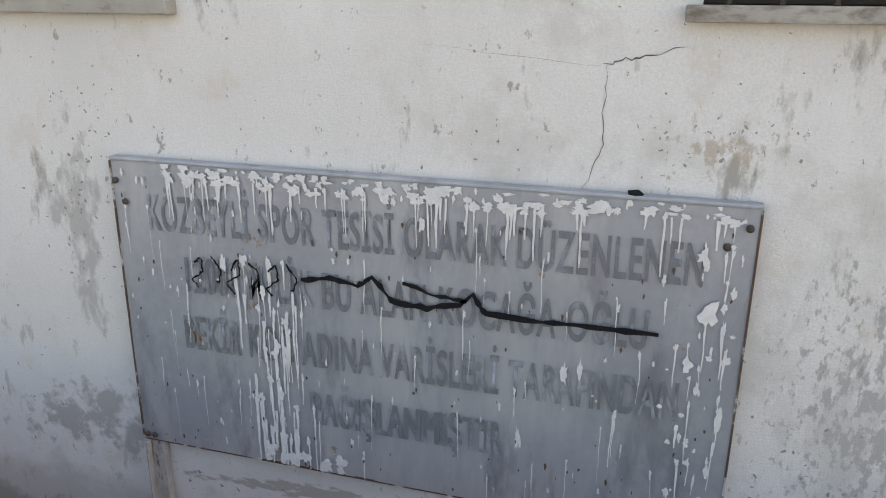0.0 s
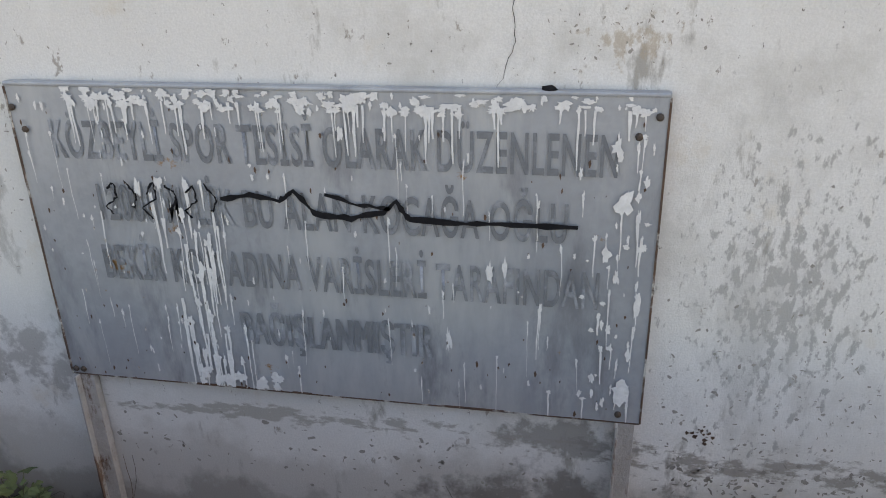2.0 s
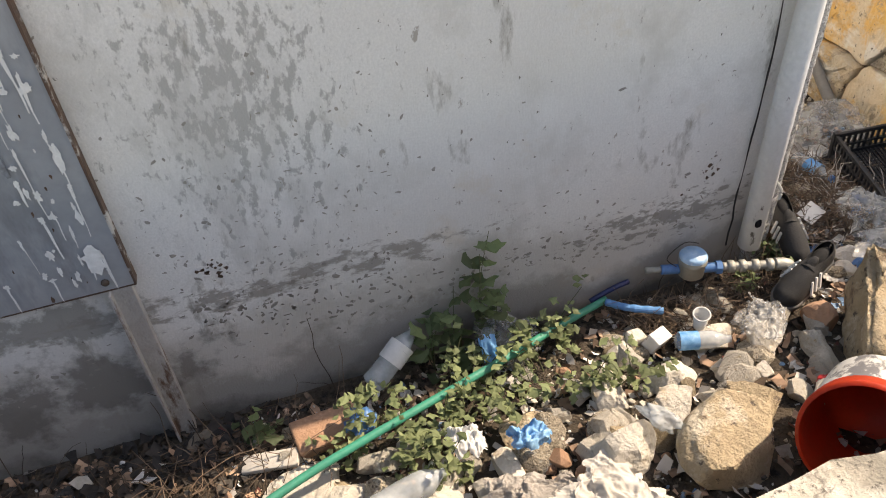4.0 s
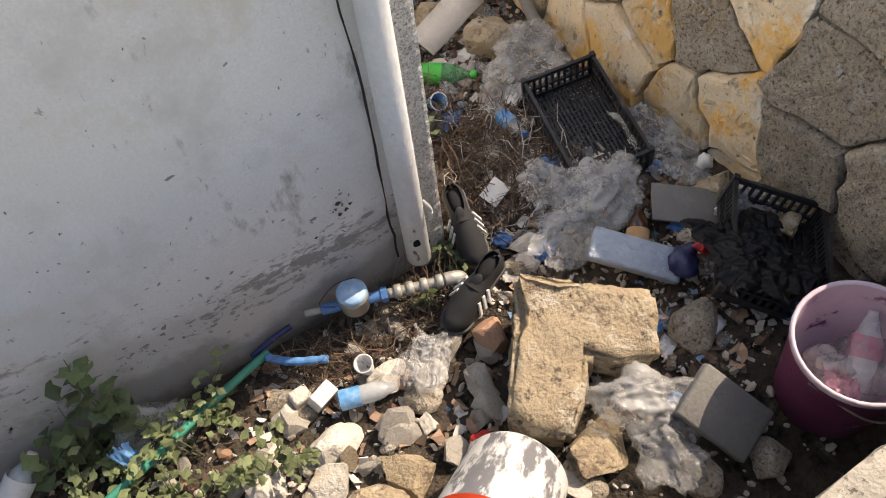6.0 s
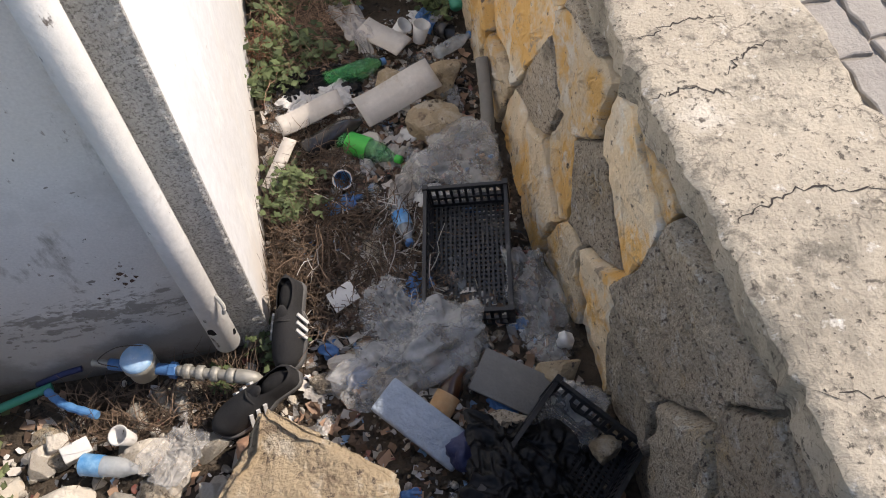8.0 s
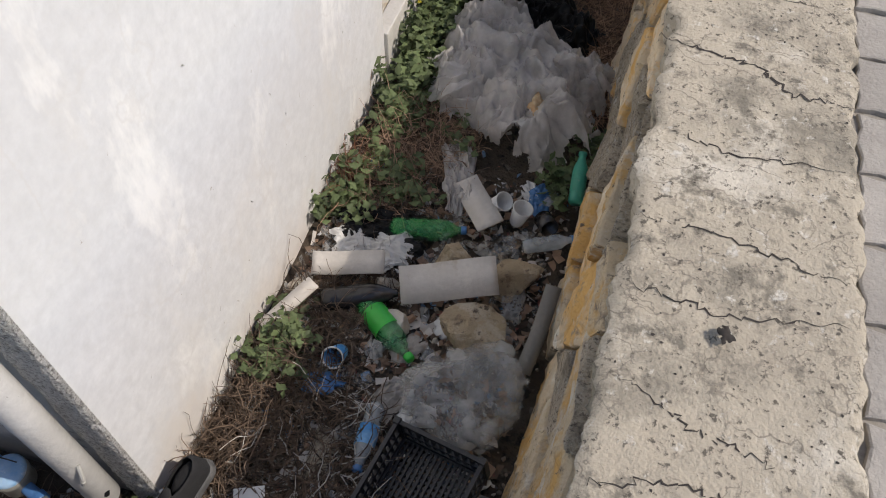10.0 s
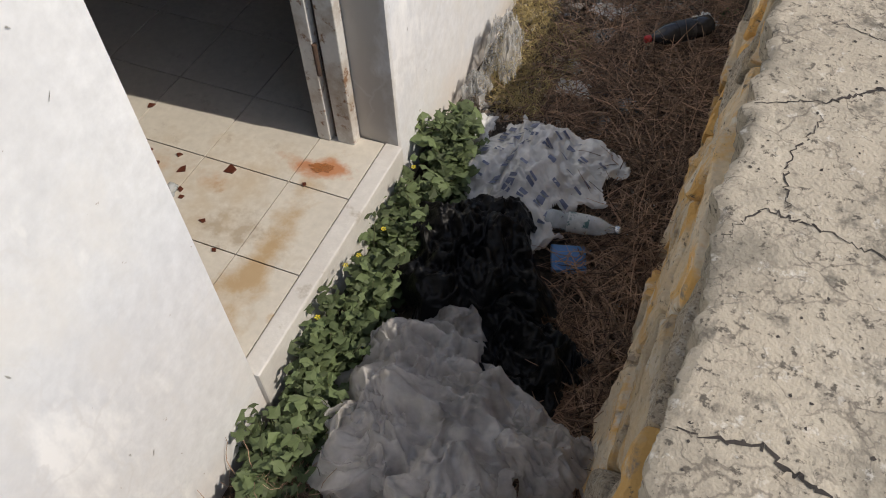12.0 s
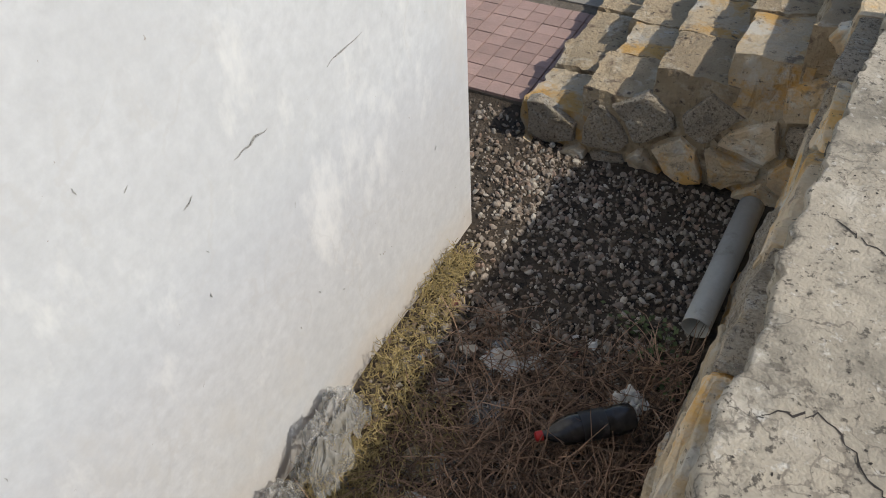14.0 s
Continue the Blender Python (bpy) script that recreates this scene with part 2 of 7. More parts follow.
M_STONE = mat("ochre_rubble_stone", (0.70, 0.55, 0.36), (0.60, 0.53, 0.42), 7, 0.93, 0.8, 90, vary=0.25, bump_dist=0.012, stains=(
    ((0.66, 0.40, 0.14), 4.0, 0.5, 0.60, None), ((0.30, 0.24, 0.18), 11.0, 0.58, 0.66, None), ((0.66, 0.62, 0.54), 6.0, 0.54, 0.64, None), ((0.14, 0.115, 0.09), 36.0, 0.60, 0.67, None)))
M_STONEG = mat("grey_rubble_stone", (0.60, 0.515, 0.40), (0.49, 0.415, 0.315), 7, 0.95, 1.0, 150, vary=0.2, bump_dist=0.02, stains=(
    ((0.54, 0.42, 0.26), 5.0, 0.56, 0.66, None), ((0.30, 0.26, 0.21), 14.0, 0.56, 0.66, None), ((0.62, 0.59, 0.53), 18.0, 0.56, 0.64, None), ((0.26, 0.215, 0.165), 95.0, 0.50, 0.66, None), ((0.64, 0.59, 0.50), 120.0, 0.54, 0.72, None), ((0.20, 0.165, 0.125), 3.0, 0.58, 0.70, None), ((0.15, 0.12, 0.095), 80.0, 0.55, 0.63, None)))
M_MORTAR = mat("dark_mortar", (0.26, 0.22, 0.175), (0.10, 0.085, 0.07), 12, 0.98, 1.0, 60, bump_dist=0.02)
M_ROCK = mat("pale_limestone", (0.68, 0.63, 0.55), (0.56, 0.50, 0.42), 8, 0.93, 0.8, 60, vary=0.15, space="obj", bump_dist=0.015, stains=(
    ((0.46, 0.33, 0.18), 6.0, 0.58, 0.7, None), ((0.2, 0.17, 0.14), 18.0, 0.64, 0.72, None)))
M_ROCKY = mat("yellow_limestone", (0.52, 0.41, 0.27), (0.40, 0.31, 0.205), 9, 0.93, 1.0, 70, vary=0.12, space="obj", bump_dist=0.018, stains=(
    ((0.58, 0.51, 0.40), 7.0, 0.54, 0.65, None), ((0.22, 0.16, 0.11), 12.0, 0.56, 0.66, None), ((0.12, 0.09, 0.07), 30.0, 0.58, 0.66, None)))
M_SOIL = mat("littered_soil", (0.12, 0.092, 0.066), (0.055, 0.042, 0.032), 9, 1.0, 1.0, 80, bump_dist=0.03, stains=(
    ((0.22, 0.175, 0.13), 14.0, 0.58, 0.68, None), ((0.015, 0.012, 0.01), 18.0, 0.54, 0.64, None)))
M_TILE = mat("beige_floor_tile", (0.64, 0.60, 0.525), (0.58, 0.54, 0.47), 3, 0.45, 0.08, 40, vary=0.05, stains=(
    ((0.42, 0.27, 0.12), 3.6, 0.62, 0.74, None), ((0.38, 0.33, 0.27), 9.0, 0.62, 0.74, None), ((0.2, 0.17, 0.14), 40.0, 0.72, 0.75, None)))
patch(M_TILE, (0.40, 0.25, 0.10), (2.46, 4.32, -0.09), (0.07, 0.42, 1), 6, 0.26, 0.50, (1, 1, 1), 0.75)
patch(M_TILE, (0.34, 0.27, 0.19), (2.30, 4.45, -0.09), (0.10, 0.07, 1), 14, 0.28, 0.48, (1, 1, 1), 0.7)
patch(M_TILE, (0.45, 0.16, 0.05), (2.44, 4.80, -0.09), (0.13, 0.035, 1), 7, 0.24, 0.44, (1, 1, 1), 0.85)
patch(M_TILE, (0.44, 0.25, 0.12), (1.90, 4.62, -0.09), (0.28, 0.05, 1), 9, 0.28, 0.5, (1, 1, 1), 0.6)
patch(M_TILE, (0.50, 0.40, 0.28), (2.1, 4.55, -0.09), (0.6, 0.5, 1), 5, 0.42, 0.62, (1, 1, 1), 0.6)
M_GROUT = mat("dark_grout", (0.24, 0.20, 0.16), (0.16, 0.13, 0.10), 20, 0.95, 0.4)
M_MARBLE = mat("marble_sill", (0.72, 0.70, 0.66), (0.60, 0.57, 0.53), 6, 0.5, 0.15, 50, stains=(((0.4, 0.36, 0.3), 8.0, 0.62, 0.72, None),))
M_SILL = mat("dirty_window_sill", (0.42, 0.395, 0.35), (0.30, 0.275, 0.24), 7, 0.7, 0.3, 50, stains=(((0.16, 0.13, 0.105), 11.0, 0.54, 0.66, (0.4, 1, 1)),))
M_PAVER = mat("grey_paver", (0.44, 0.41, 0.37), (0.36, 0.33, 0.30), 10, 0.95, 0.6, 90, vary=0.14)
M_REDPAVER = mat("pink_paver", (0.46, 0.31, 0.27), (0.38, 0.27, 0.24), 10, 0.95, 0.6, 90, vary=0.14)
M_ROAD = mat("worn_concrete_ground", (0.36, 0.33, 0.29), (0.28, 0.26, 0.23), 3, 0.95, 0.6, 70)
# Inner walls: the unlit room's shade is put into this dark colour.
M_DARK = mat("shade_toned_room_wall", (0.16, 0.15, 0.14), (0.12, 0.115, 0.11), 2, 0.9, 0.2)
M_SIGN = mat("grey_sheet_metal", (0.37, 0.395, 0.43), (0.32, 0.345, 0.38), 2.2, 0.42, 0.06, 30, stains=(
    ((0.42, 0.44, 0.46), 3.0, 0.50, 0.66, (1, 1, 0.25)), ((0.22, 0.235, 0.26), 5.0, 0.55, 0.68, (1, 1, 0.3)), ((0.30, 0.17, 0.07), 5.5, 0.655, 0.70, None),
    ((0.10, 0.08, 0.07), 38.0, 0.73, 0.75, None)), metal=0.25)
M_RUST = mat("rusty_iron", (0.13, 0.075, 0.05), (0.06, 0.045, 0.04), 20, 0.85, 0.5, 90, stains=(((0.5, 0.48, 0.45), 9.0, 0.55, 0.62, None),))
M_POST = mat("flaking_post_paint", (0.46, 0.44, 0.42), (0.36, 0.33, 0.30), 20, 0.85, 0.5, 90, stains=(((0.15, 0.09, 0.06), 14.0, 0.52, 0.60, (1, 1, 0.3)),))
M_LETTER = mat("faded_letter_paint", (0.15, 0.16, 0.175), (0.19, 0.205, 0.225), 14, 0.6, 0.05, 60, stains=(((0.30, 0.32, 0.35), 9.0, 0.50, 0.64, None),))
M_SPLASH = mat("white_paint_splash", (0.75, 0.75, 0.74), (0.62, 0.62, 0.62), 20, 0.7, 0.2)
M_BLACK = mat("black_spray_paint", (0.012, 0.012, 0.014), (0.02, 0.02, 0.022), 20, 0.9, 0.05)
M_BLACK.node_tree.nodes["Principled BSDF"].inputs["Specular IOR Level"].default_value = 0.1
M_CRACK = mat("crack_shadow", (0.06, 0.05, 0.045), (0.03, 0.028, 0.025), 20, 1.0, 0.0)
M_IRON = mat("dark_window_iron", (0.05, 0.04, 0.035), (0.09, 0.06, 0.04), 15, 0.7, 0.3)
M_PANE = mat("window_glass", (0.03, 0.035, 0.04), (0.02, 0.025, 0.03), 2, 0.08, 0.0)
M_FRAME = mat("white_door_paint", (0.74, 0.73, 0.70), (0.62, 0.60, 0.57), 5, 0.5, 0.2, 60, stains=(((0.40, 0.33, 0.26), 5.0, 0.52, 0.68, None), ((0.22, 0.11, 0.05), 14.0, 0.57, 0.64, None)))
M_PVC = mat("pvc_pipe", (0.52, 0.52, 0.485), (0.44, 0.43, 0.40), 5, 0.55, 0.15, 60, stains=(((0.28, 0.24, 0.19), 7.0, 0.56, 0.70, None),))
M_PIPEW = mat("painted_drain", (0.70, 0.695, 0.68), (0.60, 0.59, 0.57), 4, 0.75, 0.3, 60, stains=(((0.40, 0.38, 0.35), 7.0, 0.58, 0.72, None), ((0.12, 0.105, 0.095), 16.0, 0.64, 0.68, (1, 1, 0.4))))


# ---- geometry helpers ----
def part(name, bm, material, parent=None, label="", smooth=False, m=None):
    me = bpy.data.meshes.new(name)
    bm.normal_update()
    bm.to_mesh(me)
    bm.free()
    me.materials.append(material)
    if smooth:
        me.polygons.foreach_set("use_smooth", [True] * len(me.polygons))
    ob = new(name, me)
    if parent is not None:
        ob.parent = parent
    if m is not None:
        ob.matrix_basis = m
    if label:
        ob["label"] = label
    return ob


def share(name, me, parent, m):
    ob = new(name, me)
    ob.parent = parent
    ob.matrix_basis = m
    return ob


def thing(name, label, category, m, group="", kind=""):
    ob = tagged(new(name), label, category, group, kind)
    ob.empty_display_size = 0.1
    ob.matrix_basis = m
    return ob


def box(bm, x0, x1, y0, y1, z0, z1, bevel=0.0, m=None):
    r = bmesh.ops.create_cube(bm, size=1.0)
    mm = Matrix.Translation(((x0 + x1) / 2, (y0 + y1) / 2, (z0 + z1) / 2)) @ Matrix.Diagonal((x1 - x0, y1 - y0, z1 - z0, 1))
    if m is not None:
        mm = m @ mm
    bmesh.ops.transform(bm, matrix=mm, verts=r["verts"])
    if bevel:
        es = list({e for v in r["verts"] for e in v.link_edges})
        bmesh.ops.bevel(bm, geom=es, offset=bevel, segments=2, affect='EDGES', profile=0.6)
    return bm


def boxes(*args, bevel=0.0):
    bm = bmesh.new()
    for a in args:
        box(bm, *a, bevel=bevel)
    return bm


def lathe(profile, seg=24, bm=None, m=None):
    """Turns (radius, height) pairs round z."""
    bm = bm or bmesh.new()
    rings = []
    for r, z in profile:
        rings.append([bm.verts.new(((m @ Vector((r * math.cos(a), r * math.sin(a), z))) if m is not None else
                     Vector((r * math.cos(a), r * math.sin(a), z)))) for a in (2 * math.pi * i / seg for i in range(seg))])
    for a, b in zip(rings, rings[1:]):
        for i in range(seg):
            bm.faces.new((a[i], a[(i + 1) % seg], b[(i + 1) % seg], b[i]))
    return bm


def tube(points, radius, seg=10, bm=None, taper=1.0, wob=0.0, closed_ends=True):
    """A round tube along a smooth line through the points."""
    bm = bm or bmesh.new()
    P = [Vector(p) for p in points]
    fine = []
    for i in range(len(P) - 1):
        a, b, c, d = P[max(i - 1, 0)], P[i], P[i + 1], P[min(i + 2, len(P) - 1)]
        for k in range(6):
            t = k / 6
            fine.append(0.5 * (2 * b + (c - a) * t + (2 * a - 5 * b + 4 * c - d) * t * t + (3 * b - a - 3 * c + d) * t ** 3))
    fine.append(P[-1])
    rings = []
    n = len(fine)
    for i, p in enumerate(fine):
        way = (fine[min(i + 1, n - 1)] - fine[max(i - 1, 0)]).normalized()
        side = way.cross(Vector((0.13, 0.21, 1))).normalized()
        up = side.cross(way)
        r = radius * (1 + (taper - 1) * i / (n - 1)) * (1 + (wob * (i % 2)))
        rings.append([bm.verts.new(p + r * (math.cos(a) * side + math.sin(a) * up)) for a in (2 * math.pi * k / seg for k in range(seg))])
    for a, b in zip(rings, rings[1:]):
        for i in range(seg):
            bm.faces.new((a[i], a[(i + 1) % seg], b[(i + 1) % seg], b[i]))
    if closed_ends:
        bm.faces.new(rings[0][::-1])
        bm.faces.new(rings[-1])
    return bm


def rock_bm(sx, sy, sz, seed, sub=3, rough=0.16, cuts=7, flat=0.72):
    """A broken stone: a ball cut by planes, then roughened."""
    bm = bmesh.new()
    bmesh.ops.create_icosphere(bm, subdivisions=sub, radius=1.0)
    rr = random.Random(seed)
    planes = []
    for _ in range(cuts):
        n = Vector((rr.gauss(0, 1), rr.gauss(0, 1), rr.gauss(0, 1))).normalized()
        planes.append((n, rr.uniform(flat - 0.14, flat + 0.12)))
    off = Vector((seed * 1.7, seed * 0.3, 0))
    for v in bm.verts:
        p = v.co.copy()
        for n, d in planes:
            e = p.dot(n) - d
            if e > 0:
                p -= n * e
        p *= 1 + rough * noise.noise(p * 1.7 + off) + rough * 0.45 * noise.noise(p * 5 + off)
        v.co = Vector((p.x * sx, p.y * sy, p.z * sz))
    return bm


def ribbon(pts, w, seed=0, jag=0.0, bm=None, axis="z", steps=5, taper=True):
    """A flat ragged strip along points, lying across the given axis."""
    bm = bm or bmesh.new()
    rr = random.Random(seed)
    P = [Vector(p) for p in pts]
    fine = []
    for a, b in zip(P, P[1:]):
        for k in range(steps):
            q = a.lerp(b, k / steps)
            j = [rr.uniform(-jag, jag) for _ in range(3)]
            j["xyz".index(axis)] = 0
            fine.append(q + Vector(j))
    fine.append(P[-1])
    nrm = Vector([1.0 if c == axis else 0.0 for c in "xyz"])
    prev = None
    n = len(fine)
    for i, p in enumerate(fine):
        way = fine[min(i + 1, n - 1)] - fine[max(i - 1, 0)]
        s = way.cross(nrm).normalized()
        ww = w * rr.uniform(0.45, 1.3) * (min(1, 0.25 + min(i, n - 1 - i) / (0.3 * n)) if taper else 1)
        a, b = bm.verts.new(p + s * ww / 2), bm.verts.new(p - s * ww / 2)
        if prev:
            bm.faces.new((prev[0], prev[1], b, a))
        prev = (a, b)
    return bm


def gz(x, y):
    """Height of the littered ground beside the building."""
    z = -0.335 + 0.2 * math.exp(-(((x - 3.3) / 0.75) ** 2 + ((y - 1.25) / 0.7) ** 2))
    z += 0.16 * math.exp(-(((x - 1.95) / 0.75) ** 2 + ((y - 1.2) / 0.42) ** 2))
    z += 0.05 * math.exp(-(((x - 3.1) / 0.4) ** 2 + ((y - 2.4) / 0.6) ** 2))
    return z + 0.022 * noise.noise(Vector((x * 2.3, y * 2.3, 3.1))) + 0.010 * noise.noise(Vector((x * 9, y * 9, 1.0)))


# ---- setting: ground ----
def build_ground():
    xs = [-400, -60, -12] + [-6 + 0.25 * i for i in range(23)] + [-0.3 + 0.045 * i for i in range(90)] + [4.4, 6, 12, 60, 400]
    ys = [-400, -60, -12, -3, 0.3] + [0.6 + 0.05 * i for i in range(150)] + [9, 12, 20, 60, 400]
    bm = bmesh.new()
    grid = [[bm.verts.new((x, y, gz(x, y) if -6.1 < x < 4.5 and 0.2 < y < 8.2 else -0.35)) for x in xs] for y in ys]
    for j in range(len(ys) - 1):
        for i in range(len(xs) - 1):
            bm.faces.new((grid[j][i], grid[j][i + 1], grid[j + 1][i + 1], grid[j + 1][i]))
    ob = part("ground", bm, M_SOIL, smooth=True)
    tagged(ob, "dry brown littered soil with crumbs of stone", "ground", kind="structure")


build_ground()

# ---- setting: building ----
TOP = 3.1
bm = boxes((-6, 2.65, 2.12, 2.34, -0.6, 1.86), (-6, -2.3, 2.12, 2.34, 1.86, TOP), (-1.22, 0.34, 2.12, 2.34, 1.86, TOP),
           (1.42, 2.65, 2.12, 2.34, 1.86, TOP), (-2.3, -1.22, 2.12, 2.34, 2.9, TOP), (0.34, 1.42, 2.12, 2.34, 2.9, TOP))
tagged(part("wall_south", bm, M_WALL), "stained and peeling white plaster wall with damp foot", "wall", kind="structure")
bm = boxes((2.43, 2.651, 2.123, 4.02, -0.6, TOP), (2.43, 2.651, 4.99, 6.92, -0.6, TOP), (2.43, 2.651, 4.02, 4.99, 2.0, TOP))
tagged(part("wall_east", bm, M_WHITE), "whitewashed plaster wall in full sun", "wall", kind="structure")
tagged(part("wall_north", boxes((-6, 2.43, 6.70, 6.92, -0.6, TOP)), M_WHITE), "whitewashed plaster wall", "wall", kind="structure")
tagged(part("wall_west", boxes((-6, -5.8, 2.34, 6.70, -0.6, TOP)), M_WHITE), "whitewashed plaster wall", "wall", kind="structure")
tagged(part("wall_inner", boxes((-1.0, 2.43, 2.80, 2.95, -0.6, TOP), (-1.15, -1.0, 2.34, 6.70, -0.6, TOP)), M_DARK), "inside wall, room shade put into its dark colour", "wall", kind="structure")
tagged(part("ceiling", boxes((-6.2, 2.8, 2.0, 7.05, TOP, TOP + 0.2)), M_ROUGHC), "concrete roof slab", "ceiling", kind="structure")
tagged(part("floor", boxes((-1.0, 2.60, 2.95, 6.70, -0.6, -0.105)), M_GROUT), "tiled room floor with dark dirty joints", "floor", kind="structure")


def rough_strip(x0, x1, z0, z1, y):
    """A strip of coarse cast concrete with a lumpy face and ragged sides."""
    bm = bmesh.new()
    nx, nz = 8, 190
    g = []
    for j in range(nz + 1):
        z = z0 + (z1 - z0) * j / nz
        a = x0 + 0.010 * noise.noise(Vector((z * 7, 1, 0))) + 0.006 * noise.noise(Vector((z * 25, 2, 0)))
        row = [bm.verts.new((a, y + 0.016, z))]
        for i in range(nx + 1):
            x = a + (x1 - a) * i / nx
            p = Vector((x, 0, z))
            row.append(bm.verts.new((x, y + 0.004 * noise.noise(p * 40) + 0.004 * noise.noise(p * 85) + (0.004 if i in (0, nx) else 0), z)))
        row.append(bm.verts.new((x1, y + 0.016, z)))
        g.append(row)
    for a, b in zip(g, g[1:]):
        for i in range(len(a) - 1):
            bm.faces.new((a[i], a[i + 1], b[i + 1], b[i]))
    return bm


bm = rough_strip(2.562, 2.658, -0.4, TOP, 2.104)
tagged(part("trim", bm, M_ROUGHC), "rough bare grey concrete corner strip", "trim", kind="structure")
bm = boxes((2.602, 2.668, 4.02, 4.99, -0.40, -0.088), bevel=0.006)
tagged(part("threshold", bm, M_MARBLE), "white marble door threshold, chipped", "threshold", kind="structure")


def build_window(name, x0, x1):
    w = thing(name, "dark barred window over a stained marble sill", "window", Matrix.Translation(((x0 + x1) / 2, 2.12, 1.86)), kind="structure")
    h = (x1 - x0) / 2
    bm = boxes((-h - 0.04, h + 0.04, -0.055, 0.12, -0.03, 0.012), bevel=0.005)
    part("window_sill", bm, M_SILL, w, "pale marble sill with dirt streaks")
    part("window_frame", boxes((-h, h, 0.1, 0.15, 0.014, 0.07), (-h, h, 0.1, 0.15, 0.98, 1.04), (-h, -h + 0.05, 0.1, 0.15, 0.07, 0.98),
                               (h - 0.05, h, 0.1, 0.15, 0.07, 0.98), (-0.025, 0.025, 0.1, 0.15, 0.07, 0.98), bevel=0.004), M_IRON, w)
    part("pane", boxes((-h + 0.05, h - 0.05, 0.12, 0.128, 0.07, 0.98)), M_PANE, w)
    part("bar", boxes((-h, h, -0.02, 0.0, 0.03, 0.05)), M_IRON, w, "rusty iron cross bar")
    for i in range(9):
        x = -h + 0.06 + i * (2 * h - 0.12) / 8
        part("bar", tube([(x, -0.01, 0.013), (x + 0.02, -0.01, 0.3), (x, -0.01, 0.6), (x, -0.01, 1.04)], 0.008, 6), M_IRON, w)
        if i < 8:
            part("scroll", tube([(x + 0.03 + 0.045 * math.cos(a), -0.01, 0.10 + 0.045 * math.sin(a)) for a in (0, 1.2, 2.4, 3.6, 4.8, 5.6)], 0.006, 6), M_IRON, w)


build_window("window_1", -2.3, -1.22)
build_window("window_2", 0.34, 1.42)

# door frame and half open metal leaf edge
door = thing("door_1", "white painted metal door frame with rust flaking off", "door", Matrix.Translation((2.45, 4.99, -0.1)), kind="structure")
part("door_frame", boxes((-0.012, 0.055, -0.05, -0.003, 0, 2.1), (-0.012, 0.055, -0.967, -0.92, 0, 2.1), (-0.012, 0.055, -0.92, -0.05, 2.05, 2.1), bevel=0.004), M_FRAME, door)
# dark strip added in the gap between frame and leaf, for its shade
part("door_stop", boxes((-0.03, -0.012, -0.032, -0.003, 0, 2.1)), M_IRON, door, "dark strip standing in for the shaded slot")
part("door_leaf", boxes((-0.085, -0.035, -0.06, -0.01, 0.01, 2.06), bevel=0.004), M_FRAME, door, "grey edge of the opened metal door")
for i in range(3):
    part("hinge", tube([(-0.03, -0.056, 0.3 + 0.7 * i), (-0.03, -0.056, 0.42 + 0.7 * i)], 0.009, 8), M_RUST, door)


# ---- setting: retaining wall with its concrete top ----
def cap_z(x, y):
    """Relief of the worn coping top over its level."""
    p = Vector((x, y, 0))
    pit = max(0.0, noise.noise(p * 30) - 0.28)
    return 0.006 * noise.noise(p * 6) + 0.004 * noise.noise(p * 22) + 0.0025 * noise.noise(p * 60) - 0.012 * pit


def cap_mesh(u0, u1, v0, v1, z0, z1, along, edge=0.022, step=0.045):
    """A concrete slab with uneven edges and a worn, wavy top. along 'y': u is y, v is x."""
    drift = (lambda q: max(0.0, q - 4.8) * 0.055) if along == "y" else (lambda q: 0.0)
    bm = bmesh.new()
    nu, nv = max(2, int((u1 - u0) / step)), max(2, int((v1 - v0) / step))

    def at(u, v, z):
        return (v, u, z) if along == "y" else (u, v, z)
    rows = []
    for i in range(nu + 1):
        u = u0 + (u1 - u0) * i / nu
        e0 = edge * (noise.noise(Vector((u * 4, 1, v0))) + 0.9 * noise.noise(Vector((u * 17, 2, v0))) + 0.5 * noise.noise(Vector((u * 45, 2, v0))))
        e1 = edge * (noise.noise(Vector((u * 4, 5, v1))) + 0.9 * noise.noise(Vector((u * 17, 6, v1))))
        row = []
        for j in range(nv + 1):
            f = j / nv
            v = v0 + (v1 - v0) * f + (e0 + drift(u)) * (1 - f) ** 4 + e1 * f ** 4
            x, y, _ = at(u, v, 0)
            z = z1 + cap_z(x, y)
            if j in (0, nv):
                z -= 0.012 + 0.006 * noise.noise(Vector((u * 12, v, 4)))
            row.append(bm.verts.new(at(u, v, z)))
        rows.append(([bm.verts.new(at(u, v0 + e0 + drift(u) + 0.012, z0))], row, [bm.verts.new(at(u, v1 + e1, z0))]))
    flat = [a + b + c for a, b, c in rows]
    for a, b in zip(rows, rows[1:]):
        for i in range(nv):
            bm.faces.new((a[1][i], a[1][i + 1], b[1][i + 1], b[1][i]))
    for side, low, sgn in ((0, 0, -1), (-1, 2, 1)):
        cols = []
        for r in rows:
            p, q = r[1][side].co, r[low][0].co
            col = []
            for k in range(7):
                c = p.lerp(q, k / 6)
                out = 0.009 * noise.noise(c * 14) + 0.006 * noise.noise(c * 40) if 0 < k else 0.0
                col.append(bm.verts.new(c + Vector((sgn * out, 0, 0) if along == "y" else (0, sgn * out, 0))))
            cols.append(col)
        for a, b in zip(cols, cols[1:]):
            for k in range(6):
                bm.faces.new((a[k], a[k + 1], b[k + 1], b[k]))
    bm.faces.new(flat[0])
    bm.faces.new(flat[-1][::-1])
    bmesh.ops.recalc_face_normals(bm, faces=bm.faces)
    return bm


